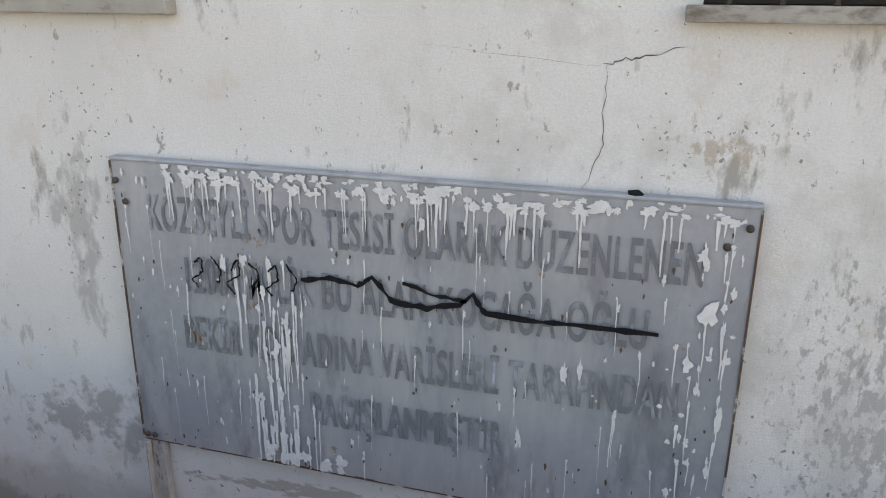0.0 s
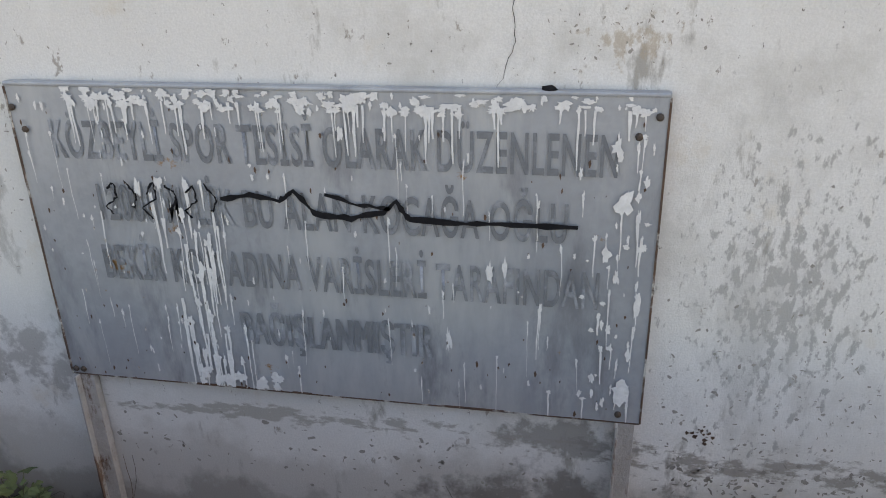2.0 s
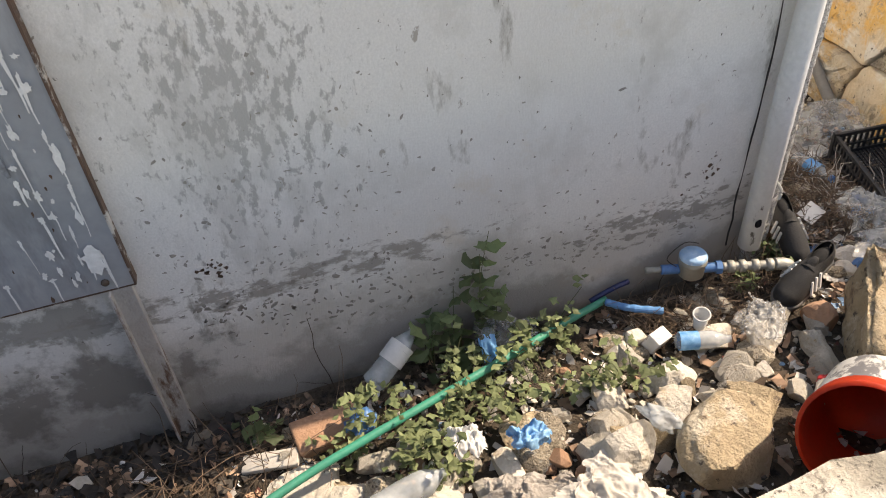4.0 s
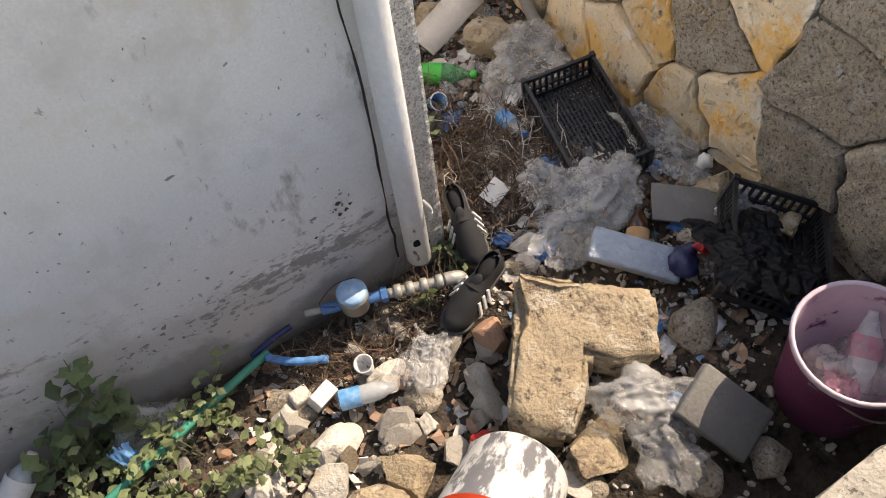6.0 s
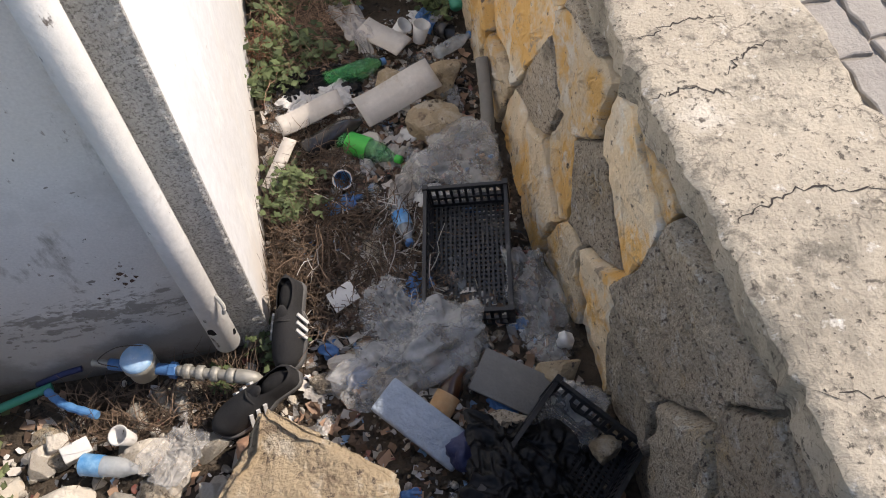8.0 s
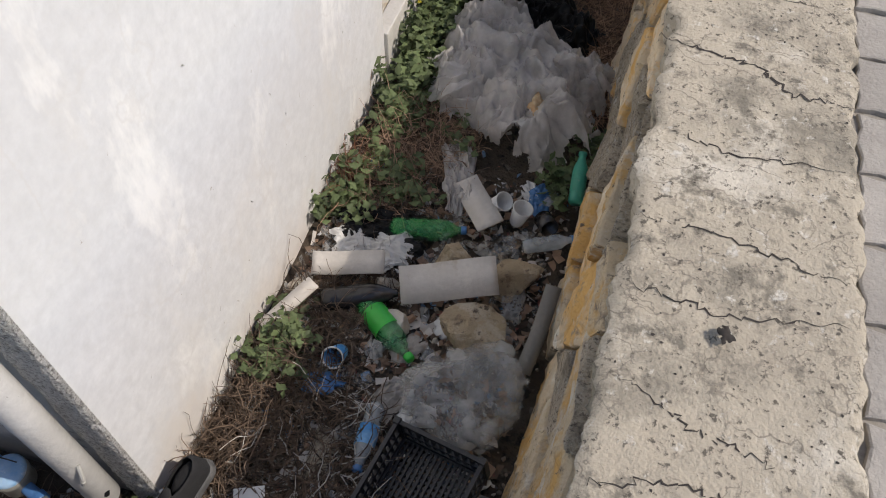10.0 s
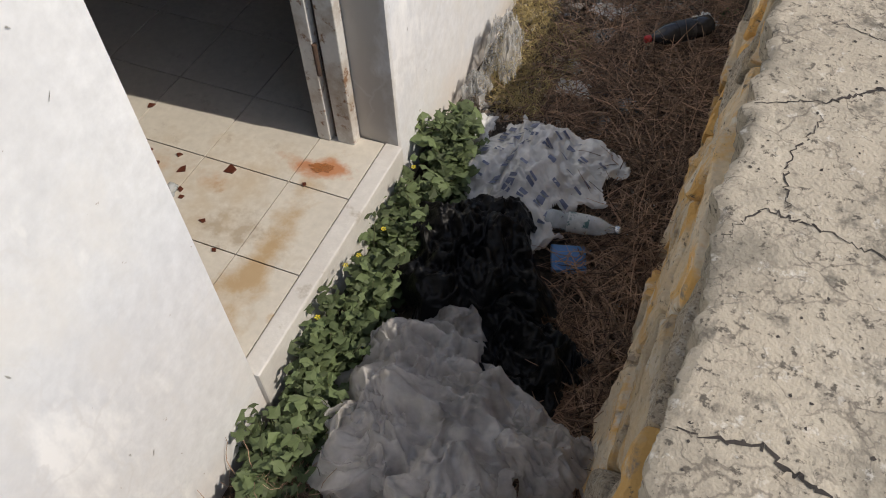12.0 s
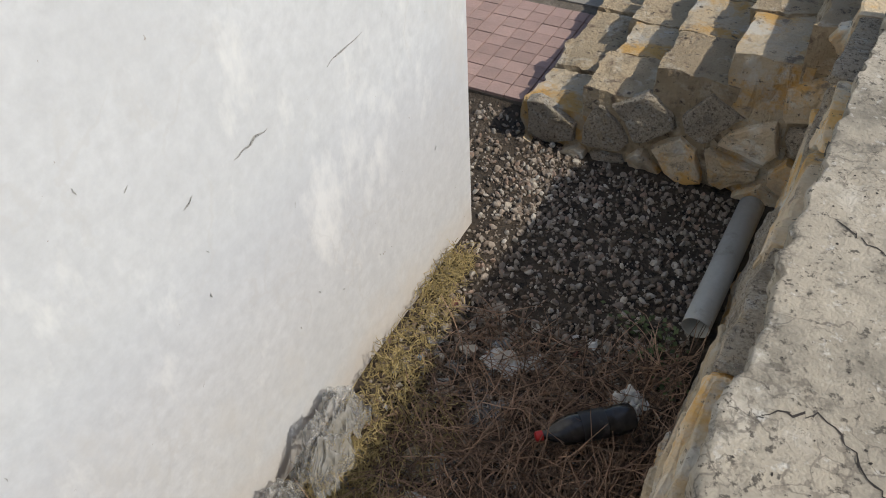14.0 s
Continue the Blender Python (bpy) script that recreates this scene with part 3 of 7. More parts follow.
WX = 3.69
ret = thing("retaining_wall", "rubble stone retaining wall under a cracked concrete top", "wall", Matrix.Identity(4), kind="structure")
part("core", boxes((3.70, 4.10, 0.45, 5.5, -0.6, 0.584), (3.775, 4.10, 5.5, 8.6, -0.6, 0.584), (-6, 3.69, 0.42, 0.78, -0.6, 0.584)), M_MORTAR, ret, "dark recessed mortar")
part("coping", cap_mesh(0.36, 7.42, WX - 0.01, 4.13, 0.585, 0.70, "y", step=0.014), M_CAP, ret, "weathered grey concrete coping, cracked and pitted", smooth=True)
part("coping", cap_mesh(-6, WX - 0.02, 0.36, 0.82, 0.585, 0.70, "x", step=0.07), M_CAP, ret, "weathered grey concrete coping", smooth=True)

# pavement outside, level with the coping
tagged(part("pavement", boxes((4.12, 30, -12, 30, 0.3, 0.658), (-30, 4.12, -12, 0.37, 0.3, 0.66)), M_ROAD), "worn grey pavement", "pavement", kind="structure")

# ---- the metal notice board ----
sign = thing("notice_board", "grey sheet metal notice board on posts, splashed and sprayed", "sign", Matrix.Translation((-0.46, 2.08, 0.335)))


def build_sign():
    bm = bmesh.new()
    nx, nz = 40, 20
    g = [[bm.verts.new((-1.0 + 2.0 * i / nx, 0.004 * noise.noise(Vector((i * 0.22, j * 0.22, 7))), 1.043 * j / nz)) for i in range(nx + 1)] for j in range(nz + 1)]
    for j in range(nz):
        for i in range(nx):
            bm.faces.new((g[j][i], g[j][i + 1], g[j + 1][i + 1], g[j + 1][i]))
    part("panel", bm, M_SIGN, sign, smooth=True)
    part("top_fold", boxes((-1.002, 1.002, -0.004, 0.034, 1.036, 1.050), bevel=0.005), M_SIGN, sign, "folded grey top edge")
    part("edge_fold", boxes((-1.003, -0.997, -0.004, 0.034, 0, 1.035), (0.997, 1.003, -0.004, 0.034, 0, 1.035),
                            (-1.0, 1.0, 0.0, 0.034, -0.006, 0.003)), M_RUST, sign, "rusting folded rim")
    for x in (-0.955, 0.955):
        part("post", boxes((x - 0.03, x + 0.03, 0.004, 0.036, -0.75, -0.008), (x - 0.03, x - 0.022, -0.022, 0.004, -0.75, -0.008), bevel=0.002), M_POST, sign, "angle iron post with flaking pale paint")
    for x, z in ((-0.955, 0.90), (-0.985, 0.97), (0.925, 0.93), (0.975, 0.985), (-0.98, 0.02), (0.93, 0.03), (-0.95, 0.02)):
        part("bolt", lathe([(0.011, 0), (0.011, 0.005), (0.006, 0.009), (0.0, 0.0095)], 10), M_IRON, sign,
             m=Matrix.Translation((x, -0.003, z)) @ pose(0, 0, 0, 90, 0, 0))


build_sign()


def lettering(words, x0, x1, z0, height, offset=0.017):
    cu = bpy.data.curves.new("lettering", 'FONT')
    cu.body = words
    cu.size = 1.0
    cu.offset = offset
    cu.space_character = 1.12
    tmp = bpy.data.objects.new("lettering_curve", cu)
    scene.collection.objects.link(tmp)
    bpy.context.view_layer.update()
    me = bpy.data.meshes.new_from_object(tmp.evaluated_get(bpy.context.evaluated_depsgraph_get()))
    bpy.data.objects.remove(tmp)
    xs = [v.co.x for v in me.vertices]
    capital = 0.74
    a, b = min(xs), max(xs)
    for v in me.vertices:
        x, y = v.co.x, v.co.y
        v.co = (x0 + (x - a) / (b - a) * (x1 - x0), -0.0055, z0 + y / capital * height)
    me.materials.clear()
    me.materials.append(M_LETTER)
    ob = new("lettering", me)
    ob.parent = sign
    ob.matrix_basis = Matrix.Translation((0, -0.04 * (x0 + 0.31) if offset == 0.0 else 0, 0))
    ob["label"] = "faded dark grey capital letters"


lettering("K\u00d6ZBEYL\u0130 SPOR TES\u0130S\u0130 OLARAK D\u00dcZENLENEN", -0.87, 0.875, 0.814, 0.126)
lettering("12000 M\u00b2L\u0130K BU ALAN KOCA\u011eA O\u011eLU", -0.75, 0.745, 0.609, 0.126)
lettering("BEK\u0130R KO\u00c7 ADINA VAR\u0130SLER\u0130 TARAFINDAN", -0.775, 0.845, 0.399, 0.126)
for dx in (-0.004, 0.0, 0.004):
    lettering("BA\u011eI\u015eLANMI\u015eTIR", -0.31 + dx, 0.335 + dx, 0.184, 0.126, 0.0)


def build_splashes():
    rr = random.Random(11)
    bm = bmesh.new()
    lift = [0.0]

    def blob(x, z, w, h):
        n = 17
        w, h = w * 0.8, h * 0.9
        lift[0] += 0.000006
        vs = []
        for i in range(n):
            a = 2 * math.pi * i / n
            r = rr.choice((rr.uniform(0.5, 0.95), rr.uniform(0.7, 1.35)))
            vs.append(bm.verts.new((min(0.995, max(-0.995, x + w * r * math.cos(a))), -0.0068 - lift[0], min(1.038, max(0.004, z + h * r * math.sin(a))))))
        bm.faces.new(vs)

    def run(x, z, w, length):
        n = max(3, int(length / 0.025))
        lift[0] += 0.000006
        prev = None
        for i in range(n + 1):
            ww = w * rr.uniform(0.5, 1.2) * (1 - 0.6 * i / n)
            x += rr.uniform(-0.002, 0.002)
            zz = max(0.004, z - length * i / n)
            a, b = bm.verts.new((x - ww, -0.0068 - lift[0], zz)), bm.verts.new((x + ww, -0.0068 - lift[0], zz))
            if prev:
                bm.faces.new((prev[0], a, b, prev[1]))
            prev = (a, b)

    for _ in range(190):
        x = rr.choice((rr.uniform(-0.98, 0.98), rr.uniform(-0.8, 0.6)))
        blob(x, rr.uniform(0.975, 1.035), rr.uniform(0.004, 0.026), rr.uniform(0.005, 0.018))
        if rr.random() < 0.3:
            run(x, 1.0, rr.uniform(0.002, 0.007), rr.uniform(0.03, 0.17))
    for _ in range(55):
        x = rr.gauss(-0.42, 0.06)
        z = rr.uniform(0.1, 0.75)
        run(x, z, rr.uniform(0.002, 0.007), rr.uniform(0.06, 0.28))
        if rr.random() < 0.6:
            blob(x, z, rr.uniform(0.006, 0.018), rr.uniform(0.01, 0.03))
    for _ in range(16):
        x = rr.uniform(-0.5, -0.2)
        blob(x, rr.uniform(0.01, 0.07), rr.uniform(0.01, 0.035), rr.uniform(0.01, 0.03))
    for _ in range(60):
        x = min(0.97, 0.97 - abs(rr.gauss(0, 0.09)))
        z = rr.uniform(0.05, 0.95)
        blob(x, z, rr.uniform(0.003, 0.012), rr.uniform(0.005, 0.026))
        if rr.random() < 0.4:
            run(x, z, rr.uniform(0.002, 0.005), rr.uniform(0.04, 0.2))
    for _ in range(130):
        x, z = rr.uniform(-0.97, 0.9), rr.uniform(0.05, 0.95)
        blob(x, z, rr.uniform(0.002, 0.007), rr.uniform(0.004, 0.02))
        if rr.random() < 0.4:
            run(x, z, rr.uniform(0.001, 0.003), rr.uniform(0.03, 0.2))
    for x, z, w, h in ((0.52, 0.50, 0.018, 0.04), (0.565, 0.52, 0.012, 0.035), (0.39, 0.26, 0.013, 0.045), (0.87, 0.90, 0.02, 0.03), (0.90, 0.74, 0.03, 0.05),
                       (0.86, 0.58, 0.016, 0.03), (0.96, 0.42, 0.014, 0.05), (0.93, 0.12, 0.03, 0.05), (-0.60, 0.72, 0.014, 0.035), (0.08, 0.92, 0.014, 0.03)):
        blob(x, z, w, h)
    part("paint_splashes", bm, M_SPLASH, sign, "spattered white paint and runs")["kind"] = "stuff"
    bm = bmesh.new()
    for _ in range(130):
        x, z = rr.uniform(-0.97, 0.97), rr.uniform(0.02, 1.0) ** 1.3
        w = rr.uniform(0.0015, 0.005)
        vs = [bm.verts.new((x + w * c * rr.uniform(0.5, 1.3), -0.0110, z + 1.6 * w * s * rr.uniform(0.5, 2))) for c, s in ((1, 0), (0.4, 0.9), (-0.8, 0.5), (-0.6, -0.7), (0.3, -1))]
        bm.faces.new(vs)
    part("rust_specks", bm, M_RUST, sign, "small rust chips")["kind"] = "stuff"
    y = -0.0125
    bm = ribbon([(-0.32, y, 0.70), (-0.22, y, 0.715), (-0.13, y, 0.70), (-0.08, y, 0.735), (-0.02, y, 0.665), (0.10, y, 0.655), (0.20, y, 0.68), (0.24, y, 0.715),
                 (0.28, y, 0.66), (0.45, y, 0.655), (0.62, y, 0.66), (0.775, y, 0.66)], 0.017, 3, 0.003, axis="y", taper=False)
    ribbon([(0.02, y, 0.73), (0.12, y, 0.70), (0.22, y, 0.69)], 0.012, 8, 0.003, bm, "y", taper=False)
    for i, w in enumerate((0.0, 0.03, -0.01, 0.02, 0.0, 0.03)):
        x = -0.71 + 0.068 * i
        ribbon([(x, y, 0.715 + w), (x + 0.03, y, 0.735 - w), (x + 0.035, y, 0.69), (x - 0.01 + w, y, 0.655), (x + 0.012, y, 0.63 + w)], 0.007, 20 + i, 0.003, bm, "y", taper=False)
    part("spray_line", bm, M_BLACK, sign, "black sprayed scrawl crossing out a line")
    part("tar_lump", rock_bm(0.03, 0.014, 0.014, 5, 2), M_BLACK, sign, "lump of black tar", m=Matrix.Translation((0.68, 0.01, 1.052)))


build_splashes()

# ---- cracks and chips in the plaster, coping cracks ----
plaster = bpy.data.objects["wall_south"]
Y = 2.1175
bm = ribbon([(0.11, Y, 1.72), (0.16, Y, 1.735), (0.23, Y, 1.75), (0.32, Y, 1.77)], 0.003, 1, 0.006, None, "y")
ribbon([(0.12, Y, 1.73), (0.115, Y, 1.64), (0.12, Y, 1.53), (0.10, Y, 1.44), (0.06, Y, 1.35)], 0.0018, 2, 0.006, bm, "y")
ribbon([(0.11, Y, 1.72), (-0.1, Y, 1.73), (-0.40, Y, 1.76)], 0.0006, 3, 0.006, bm, "y")
ribbon([(2.49, Y, -0.2), (2.485, Y, 0.1), (2.495, Y, 0.5), (2.485, Y, 0.8), (2.5, Y, 1.4), (2.49, Y, 2.2)], 0.007, 4, 0.004, bm, "y", taper=False)
part("crack", bm, M_CRACK, plaster, "hairline crack in the plaster")


def chips():
    rr = random.Random(21)
    bm = bmesh.new()
    spots = [(rr.uniform(0.6, 2.4), abs(rr.gauss(0, 0.35)) - 0.1, 1.0) for _ in range(150)]
    spots += [(rr.uniform(0.6, 1.3), rr.gauss(0.45, 0.2), 0.9) for _ in range(130)]
    spots += [(rr.uniform(-2.0, 0.6), rr.uniform(0.25, 1.8), 0.7) for _ in range(70)]
    spots += [(rr.gauss(0.42, 0.09), rr.gauss(1.52, 0.05), 0.7) for _ in range(40)]
    spots += [(rr.gauss(-1.62, 0.08), rr.uniform(0.9, 1.6), 0.9) for _ in range(70)]
    spots += [(rr.uniform(1.0, 2.45), 0.0 + 0.045 * rr.gauss(0, 1), 1.2) for _ in range(160)]
    spots += [(rr.uniform(0.65, 1.25), 0.10 + 0.05 * rr.gauss(0, 1), 1.2) for _ in range(120)]
    spots += [(rr.uniform(-1.4, 0.4), 0.02 + 0.08 * rr.gauss(0, 1), 1.2) for _ in range(120)]
    for x, z, k in spots:
        w, h = k * rr.uniform(0.0015, 0.008) * rr.choice((1, 1, 1.7)), k * rr.uniform(0.0015, 0.010)
        tilt = rr.uniform(-0.7, 0.7)
        vs = []
        for i in range(6):
            a = 2 * math.pi * i / 6
            r = rr.uniform(0.45, 1.2)
            dx, dz = w * r * math.cos(a), h * r * math.sin(a)
            vs.append(bm.verts.new((x + dx - dz * tilt, 2.1185, z + dz)))
        bm.faces.new(vs)
    part("plaster_chips", bm, mat("chipped_plaster", (0.36, 0.335, 0.305), (0.22, 0.20, 0.18), 15, 1.0, 0.3), plaster, "dark chips and flakes in the plaster")["kind"] = "stuff"
    bm = bmesh.new()
    rr = random.Random(4)
    for x, z in ((2.34, 0.215), (2.36, 0.19), (2.33, 0.17), (2.27, 0.12), (2.35, 0.14), (0.735, 0.285), (0.75, 0.27), (0.76, 0.262), (0.73, 0.30), (0.71, 0.29)):
        for _ in range(3):
            w = rr.uniform(0.003, 0.011)
            cx, cz = x + rr.gauss(0, 0.012), z + rr.gauss(0, 0.012)
            bm.faces.new([bm.verts.new((cx + w * rr.uniform(0.3, 1.2) * math.cos(a), 2.117, cz + w * rr.uniform(0.3, 1.2) * math.sin(a))) for a in (0, 1.1, 2.2, 3.3, 4.4, 5.4)])
    part("rust_marks", bm, M_RUST, plaster, "rusty brown marks")


chips()

CT = 0.7075
bm = bmesh.new()
for k, pts in enumerate((
        ((3.70, 2.54), (3.86, 2.52), (4.10, 2.56)), ((3.72, 2.34), (3.84, 2.28), (3.98, 2.25)), ((3.69, 2.14), (3.83, 2.18), (3.95, 2.17)),
        ((3.67, 1.95), (3.76, 1.97), (3.85, 1.92)), ((3.86, 1.99), (3.93, 2.05), (4.00, 2.07)), ((3.70, 2.72), (3.88, 2.70), (4.10, 2.66)),
        ((3.68, 4.25), (3.75, 4.36), (3.82, 4.35), (3.94, 4.32), (4.11, 4.25)), ((3.69, 4.65), (3.85, 4.72), (3.93, 4.79), (4.11, 4.80)),
        ((3.66, 3.29), (3.78, 3.27), (3.91, 3.24), (3.98, 3.17), (4.12, 3.17)), ((3.68, 3.86), (3.82, 3.88), (3.93, 3.82), (3.97, 3.74), (4.11, 3.66)),
        ((3.76, 3.50), (3.9, 3.55), (4.05, 3.53)), ((3.72, 2.98), (3.87, 2.93), (4.1, 2.96)), ((3.74, 5.75), (3.85, 5.80), (4.0, 5.66), (4.11, 5.66)),
        ((3.72, 5.3), (3.84, 5.34), (3.96, 5.28), (4.1, 5.3)), ((3.75, 6.3), (3.9, 6.22), (4.11, 6.28)), ((3.79, 4.36), (3.77, 4.5), (3.83, 4.66)),
        ((3.7, 1.6), (3.85, 1.66), (4.1, 1.6)), ((3.72, 3.7), (3.9, 3.68)), ((3.8, 5.0), (3.95, 4.95), (4.1, 5.02)), ((3.7, 1.25), (3.9, 1.2), (4.1, 1.27)))):
    ribbon([(x + max(0.0, y - 4.8) * 0.03, y, CT) for x, y in pts], 0.004 if k not in (8, 9, 7) else 0.007, 40 + k, 0.009, bm, "z", 16)
for v in bm.verts:
    v.co.z = 0.7012 + cap_z(v.co.x, v.co.y)
part("cracks", bm, M_CRACK, ret, "branching cracks across the coping")
rr = random.Random(2)
bm = bmesh.new()
for _ in range(330):
    x, y = rr.uniform(3.70, 4.11), rr.uniform(1.0, 6.9)
    w = rr.uniform(0.0012, 0.0045)
    bm.faces.new([bm.verts.new((x + w * rr.uniform(0.4, 1.3) * math.cos(a), y + w * rr.uniform(0.4, 1.3) * math.sin(a), CT)) for a in (0, 1.3, 2.5, 3.8, 5)])
for v in bm.verts:
    v.co.z = 0.7012 + cap_z(v.co.x, v.co.y)
part("pits", bm, M_CRACK, ret, "small dark pits")["kind"] = "stuff"

# ---- drain pipe on the corner ----
drain = thing("drain_pipe", "white painted drain pipe with a broken lower end", "pipe", Matrix.Translation((2.538, 2.062, -0.17)))
bm = lathe([(0.036, 0.0), (0.039, 0.004), (0.039, 0.5), (0.040, 0.52), (0.039, 0.54), (0.039, 3.2), (0.036, 3.2), (0.033, 3.0), (0.033, 0.05), (0.034, 0.0)], 28)
part("pipe", bm, M_PIPEW, drain, smooth=True)
part("hole", rock_bm(0.016, 0.006, 0.022, 3, 2), M_BLACK, drain, "dark broken hole", m=Matrix.Translation((-0.010, -0.035, 0.13)))
part("hole", rock_bm(0.007, 0.012, 0.016, 4, 2), M_BLACK, drain, "dark broken hole", m=Matrix.Translation((0.035, -0.010, 0.07)))
part("bracket", tube([(0.038, -0.01, 0.28), (0.052, -0.03, 0.25), (0.045, -0.035, 0.22)], 0.006, 8), M_PVC, drain, "bent pipe clip")

# thin cracks and scuffs on the sunlit wall
east = bpy.data.objects["wall_east"]
bm = ribbon([(2.653, 5.83, 0.78), (2.653, 5.88, 0.79), (2.653, 5.95, 0.79)], 0.007, 61, 0.006, None, "x")
ribbon([(2.653, 6.19, 0.81), (2.653, 6.35, 0.82)], 0.006, 64, 0.006, bm, "x")
ribbon([(2.653, 5.67, 0.77), (2.653, 5.70, 0.79)], 0.006, 62, 0.003, bm, "x")
rr = random.Random(31)
for _ in range(60):
    yy, zz = rr.choice((rr.uniform(2.2, 3.95), rr.uniform(5.05, 6.85))), rr.uniform(-0.2, 1.5)
    ribbon([(2.653, yy, zz), (2.653, yy + rr.uniform(-0.012, 0.012), zz + rr.uniform(0.006, 0.02))], rr.uniform(0.002, 0.005), rr.randint(0, 999), 0.002, bm, "x", 2)
part("scuffs", bm, M_ROUGHC, east, "hairline cracks and small scuffs")["kind"] = "stuff"

# ---- materials of the litter ----
M_BLKPL = mat("black_plastic", (0.018, 0.018, 0.02), (0.03, 0.03, 0.032), 8, 0.45, 0.2, 60, space="obj", stains=(((0.14, 0.13, 0.12), 12.0, 0.6, 0.75, None),))
M_BAG = mat("clear_plastic_film", (0.62, 0.62, 0.60), (0.48, 0.47, 0.45), 9, 0.16, 0.6, 22, space="obj", see=0.62, bump_dist=0.012)
M_BAGBIG = mat("cloudy_plastic_sheet", (0.84, 0.80, 0.76), (0.70, 0.66, 0.62), 6, 0.30, 0.35, 26, space="obj", see=0.40, translucent=0.3, bump_dist=0.01)
M_BAGBLK = mat("black_bin_bag", (0.004, 0.004, 0.0045), (0.007, 0.007, 0.0075), 9, 0.38, 0.5, 30, space="obj", bump_dist=0.012)
M_BAGBLK.node_tree.nodes["Principled BSDF"].inputs["Specular IOR Level"].default_value = 0.22
M_BAGPRINT = mat("printed_plastic_sheet", (0.66, 0.65, 0.63), (0.50, 0.49, 0.47), 7, 0.5, 0.6, 30, space="obj", bump_dist=0.015)
M_INK = mat("blue_grey_print", (0.12, 0.14, 0.22), (0.18, 0.2, 0.27), 14, 0.6, 0.1)
M_CLOTH = mat("grey_rag", (0.46, 0.42, 0.38), (0.32, 0.29, 0.26), 9, 0.95, 0.8, 120, space="obj")
M_GREENB = mat("green_bottle_plastic", (0.02, 0.34, 0.07), (0.10, 0.40, 0.16), 6, 0.15, 0.1, space="obj", see=0.45)
M_GREENL = mat("green_label", (0.03, 0.50, 0.06), (0.02, 0.38, 0.05), 9, 0.4, 0.1, space="obj", stains=(((0.6, 0.1, 0.06), 14.0, 0.68, 0.72, None),))
M_CLEAR = mat("clear_bottle_plastic", (0.66, 0.70, 0.72), (0.55, 0.6, 0.62), 9, 0.12, 0.2, 20, space="obj", see=0.5)
M_BLUEL = mat("blue_label", (0.05, 0.28, 0.62), (0.35, 0.60, 0.80), 16, 0.4, 0.1, space="obj")
M_BLUE = mat("blue_plastic", (0.06, 0.18, 0.42), (0.10, 0.24, 0.46), 10, 0.4, 0.1, space="obj", stains=(((0.5, 0.6, 0.75), 10.0, 0.62, 0.7, None),))
M_LIDBLUE = mat("sun_bleached_blue_lid", (0.42, 0.60, 0.78), (0.20, 0.42, 0.68), 26, 0.45, 0.2, space="obj", stains=(((0.75, 0.78, 0.80), 18.0, 0.54, 0.62, None),))
M_GREYLAB = mat("grey_printed_label", (0.45, 0.46, 0.45), (0.30, 0.31, 0.31), 30, 0.5, 0.1, space="obj", stains=(((0.04, 0.10, 0.10), 22.0, 0.54, 0.58, None),))
M_NAVY = mat("navy_film", (0.02, 0.03, 0.10), (0.03, 0.04, 0.12), 10, 0.4, 0.4, space="obj")
M_RED = mat("red_plastic", (0.55, 0.03, 0.03), (0.4, 0.02, 0.02), 10, 0.4, 0.2, space="obj")
M_PINK = mat("pink_stained_film", (0.52, 0.16, 0.24), (0.62, 0.40, 0.46), 22, 0.3, 0.4, 40, space="obj", see=0.45)
M_ORANGE = mat("orange_red_bucket_inside", (0.80, 0.085, 0.03), (0.72, 0.07, 0.03), 5, 0.45, 0.1, space="obj", translucent=0.45)
M_BUCKETW = mat("white_bucket_wall", (0.68, 0.68, 0.66), (0.6, 0.6, 0.58), 5, 0.5, 0.15, space="obj", stains=(((0.16, 0.16, 0.17), 16.0, 0.50, 0.56, (1, 1, 0.4)), ((0.70, 0.10, 0.04), 6.0, 0.72, 0.75, None)))
M_PURPLE = mat("plum_bucket_wall", (0.17, 0.035, 0.10), (0.10, 0.02, 0.06), 8, 0.45, 0.2, space="obj", stains=(((0.5, 0.42, 0.46), 11.0, 0.64, 0.68, None),))
M_LILAC = mat("paint_stained_inside", (0.62, 0.52, 0.58), (0.50, 0.36, 0.46), 6, 0.5, 0.2, space="obj", stains=(((0.16, 0.05, 0.12), 6.0, 0.62, 0.66, None),))
M_SHOE = mat("black_shoe_mesh", (0.017, 0.017, 0.019), (0.028, 0.028, 0.028), 20, 0.85, 0.5, 200, space="obj", bump_dist=0.003)
M_SHOEIN = mat("shoe_lining", (0.010, 0.010, 0.011), (0.016, 0.016, 0.016), 20, 0.95, 0.3, space="obj")
M_SOLE = mat("worn_rubber_sole", (0.10, 0.10, 0.10), (0.16, 0.155, 0.15), 20, 0.8, 0.3, space="obj")
M_STRIPE = mat("white_stripe", (0.66, 0.66, 0.65), (0.55, 0.55, 0.54), 20, 0.7, 0.1, space="obj")
M_HOSE = mat("green_garden_hose", (0.03, 0.30, 0.20), (0.04, 0.24, 0.17), 10, 0.5, 0.2, space="obj", stains=(((0.2, 0.25, 0.2), 16.0, 0.64, 0.72, None),))
M_BHOSE = mat("blue_corrugated_hose", (0.07, 0.25, 0.55), (0.12, 0.3, 0.55), 10, 0.5, 0.2, space="obj")
M_GALV = mat("grey_pipe_fitting", (0.42, 0.41, 0.37), (0.33, 0.32, 0.28), 12, 0.55, 0.3, space="obj", metal=0.4)
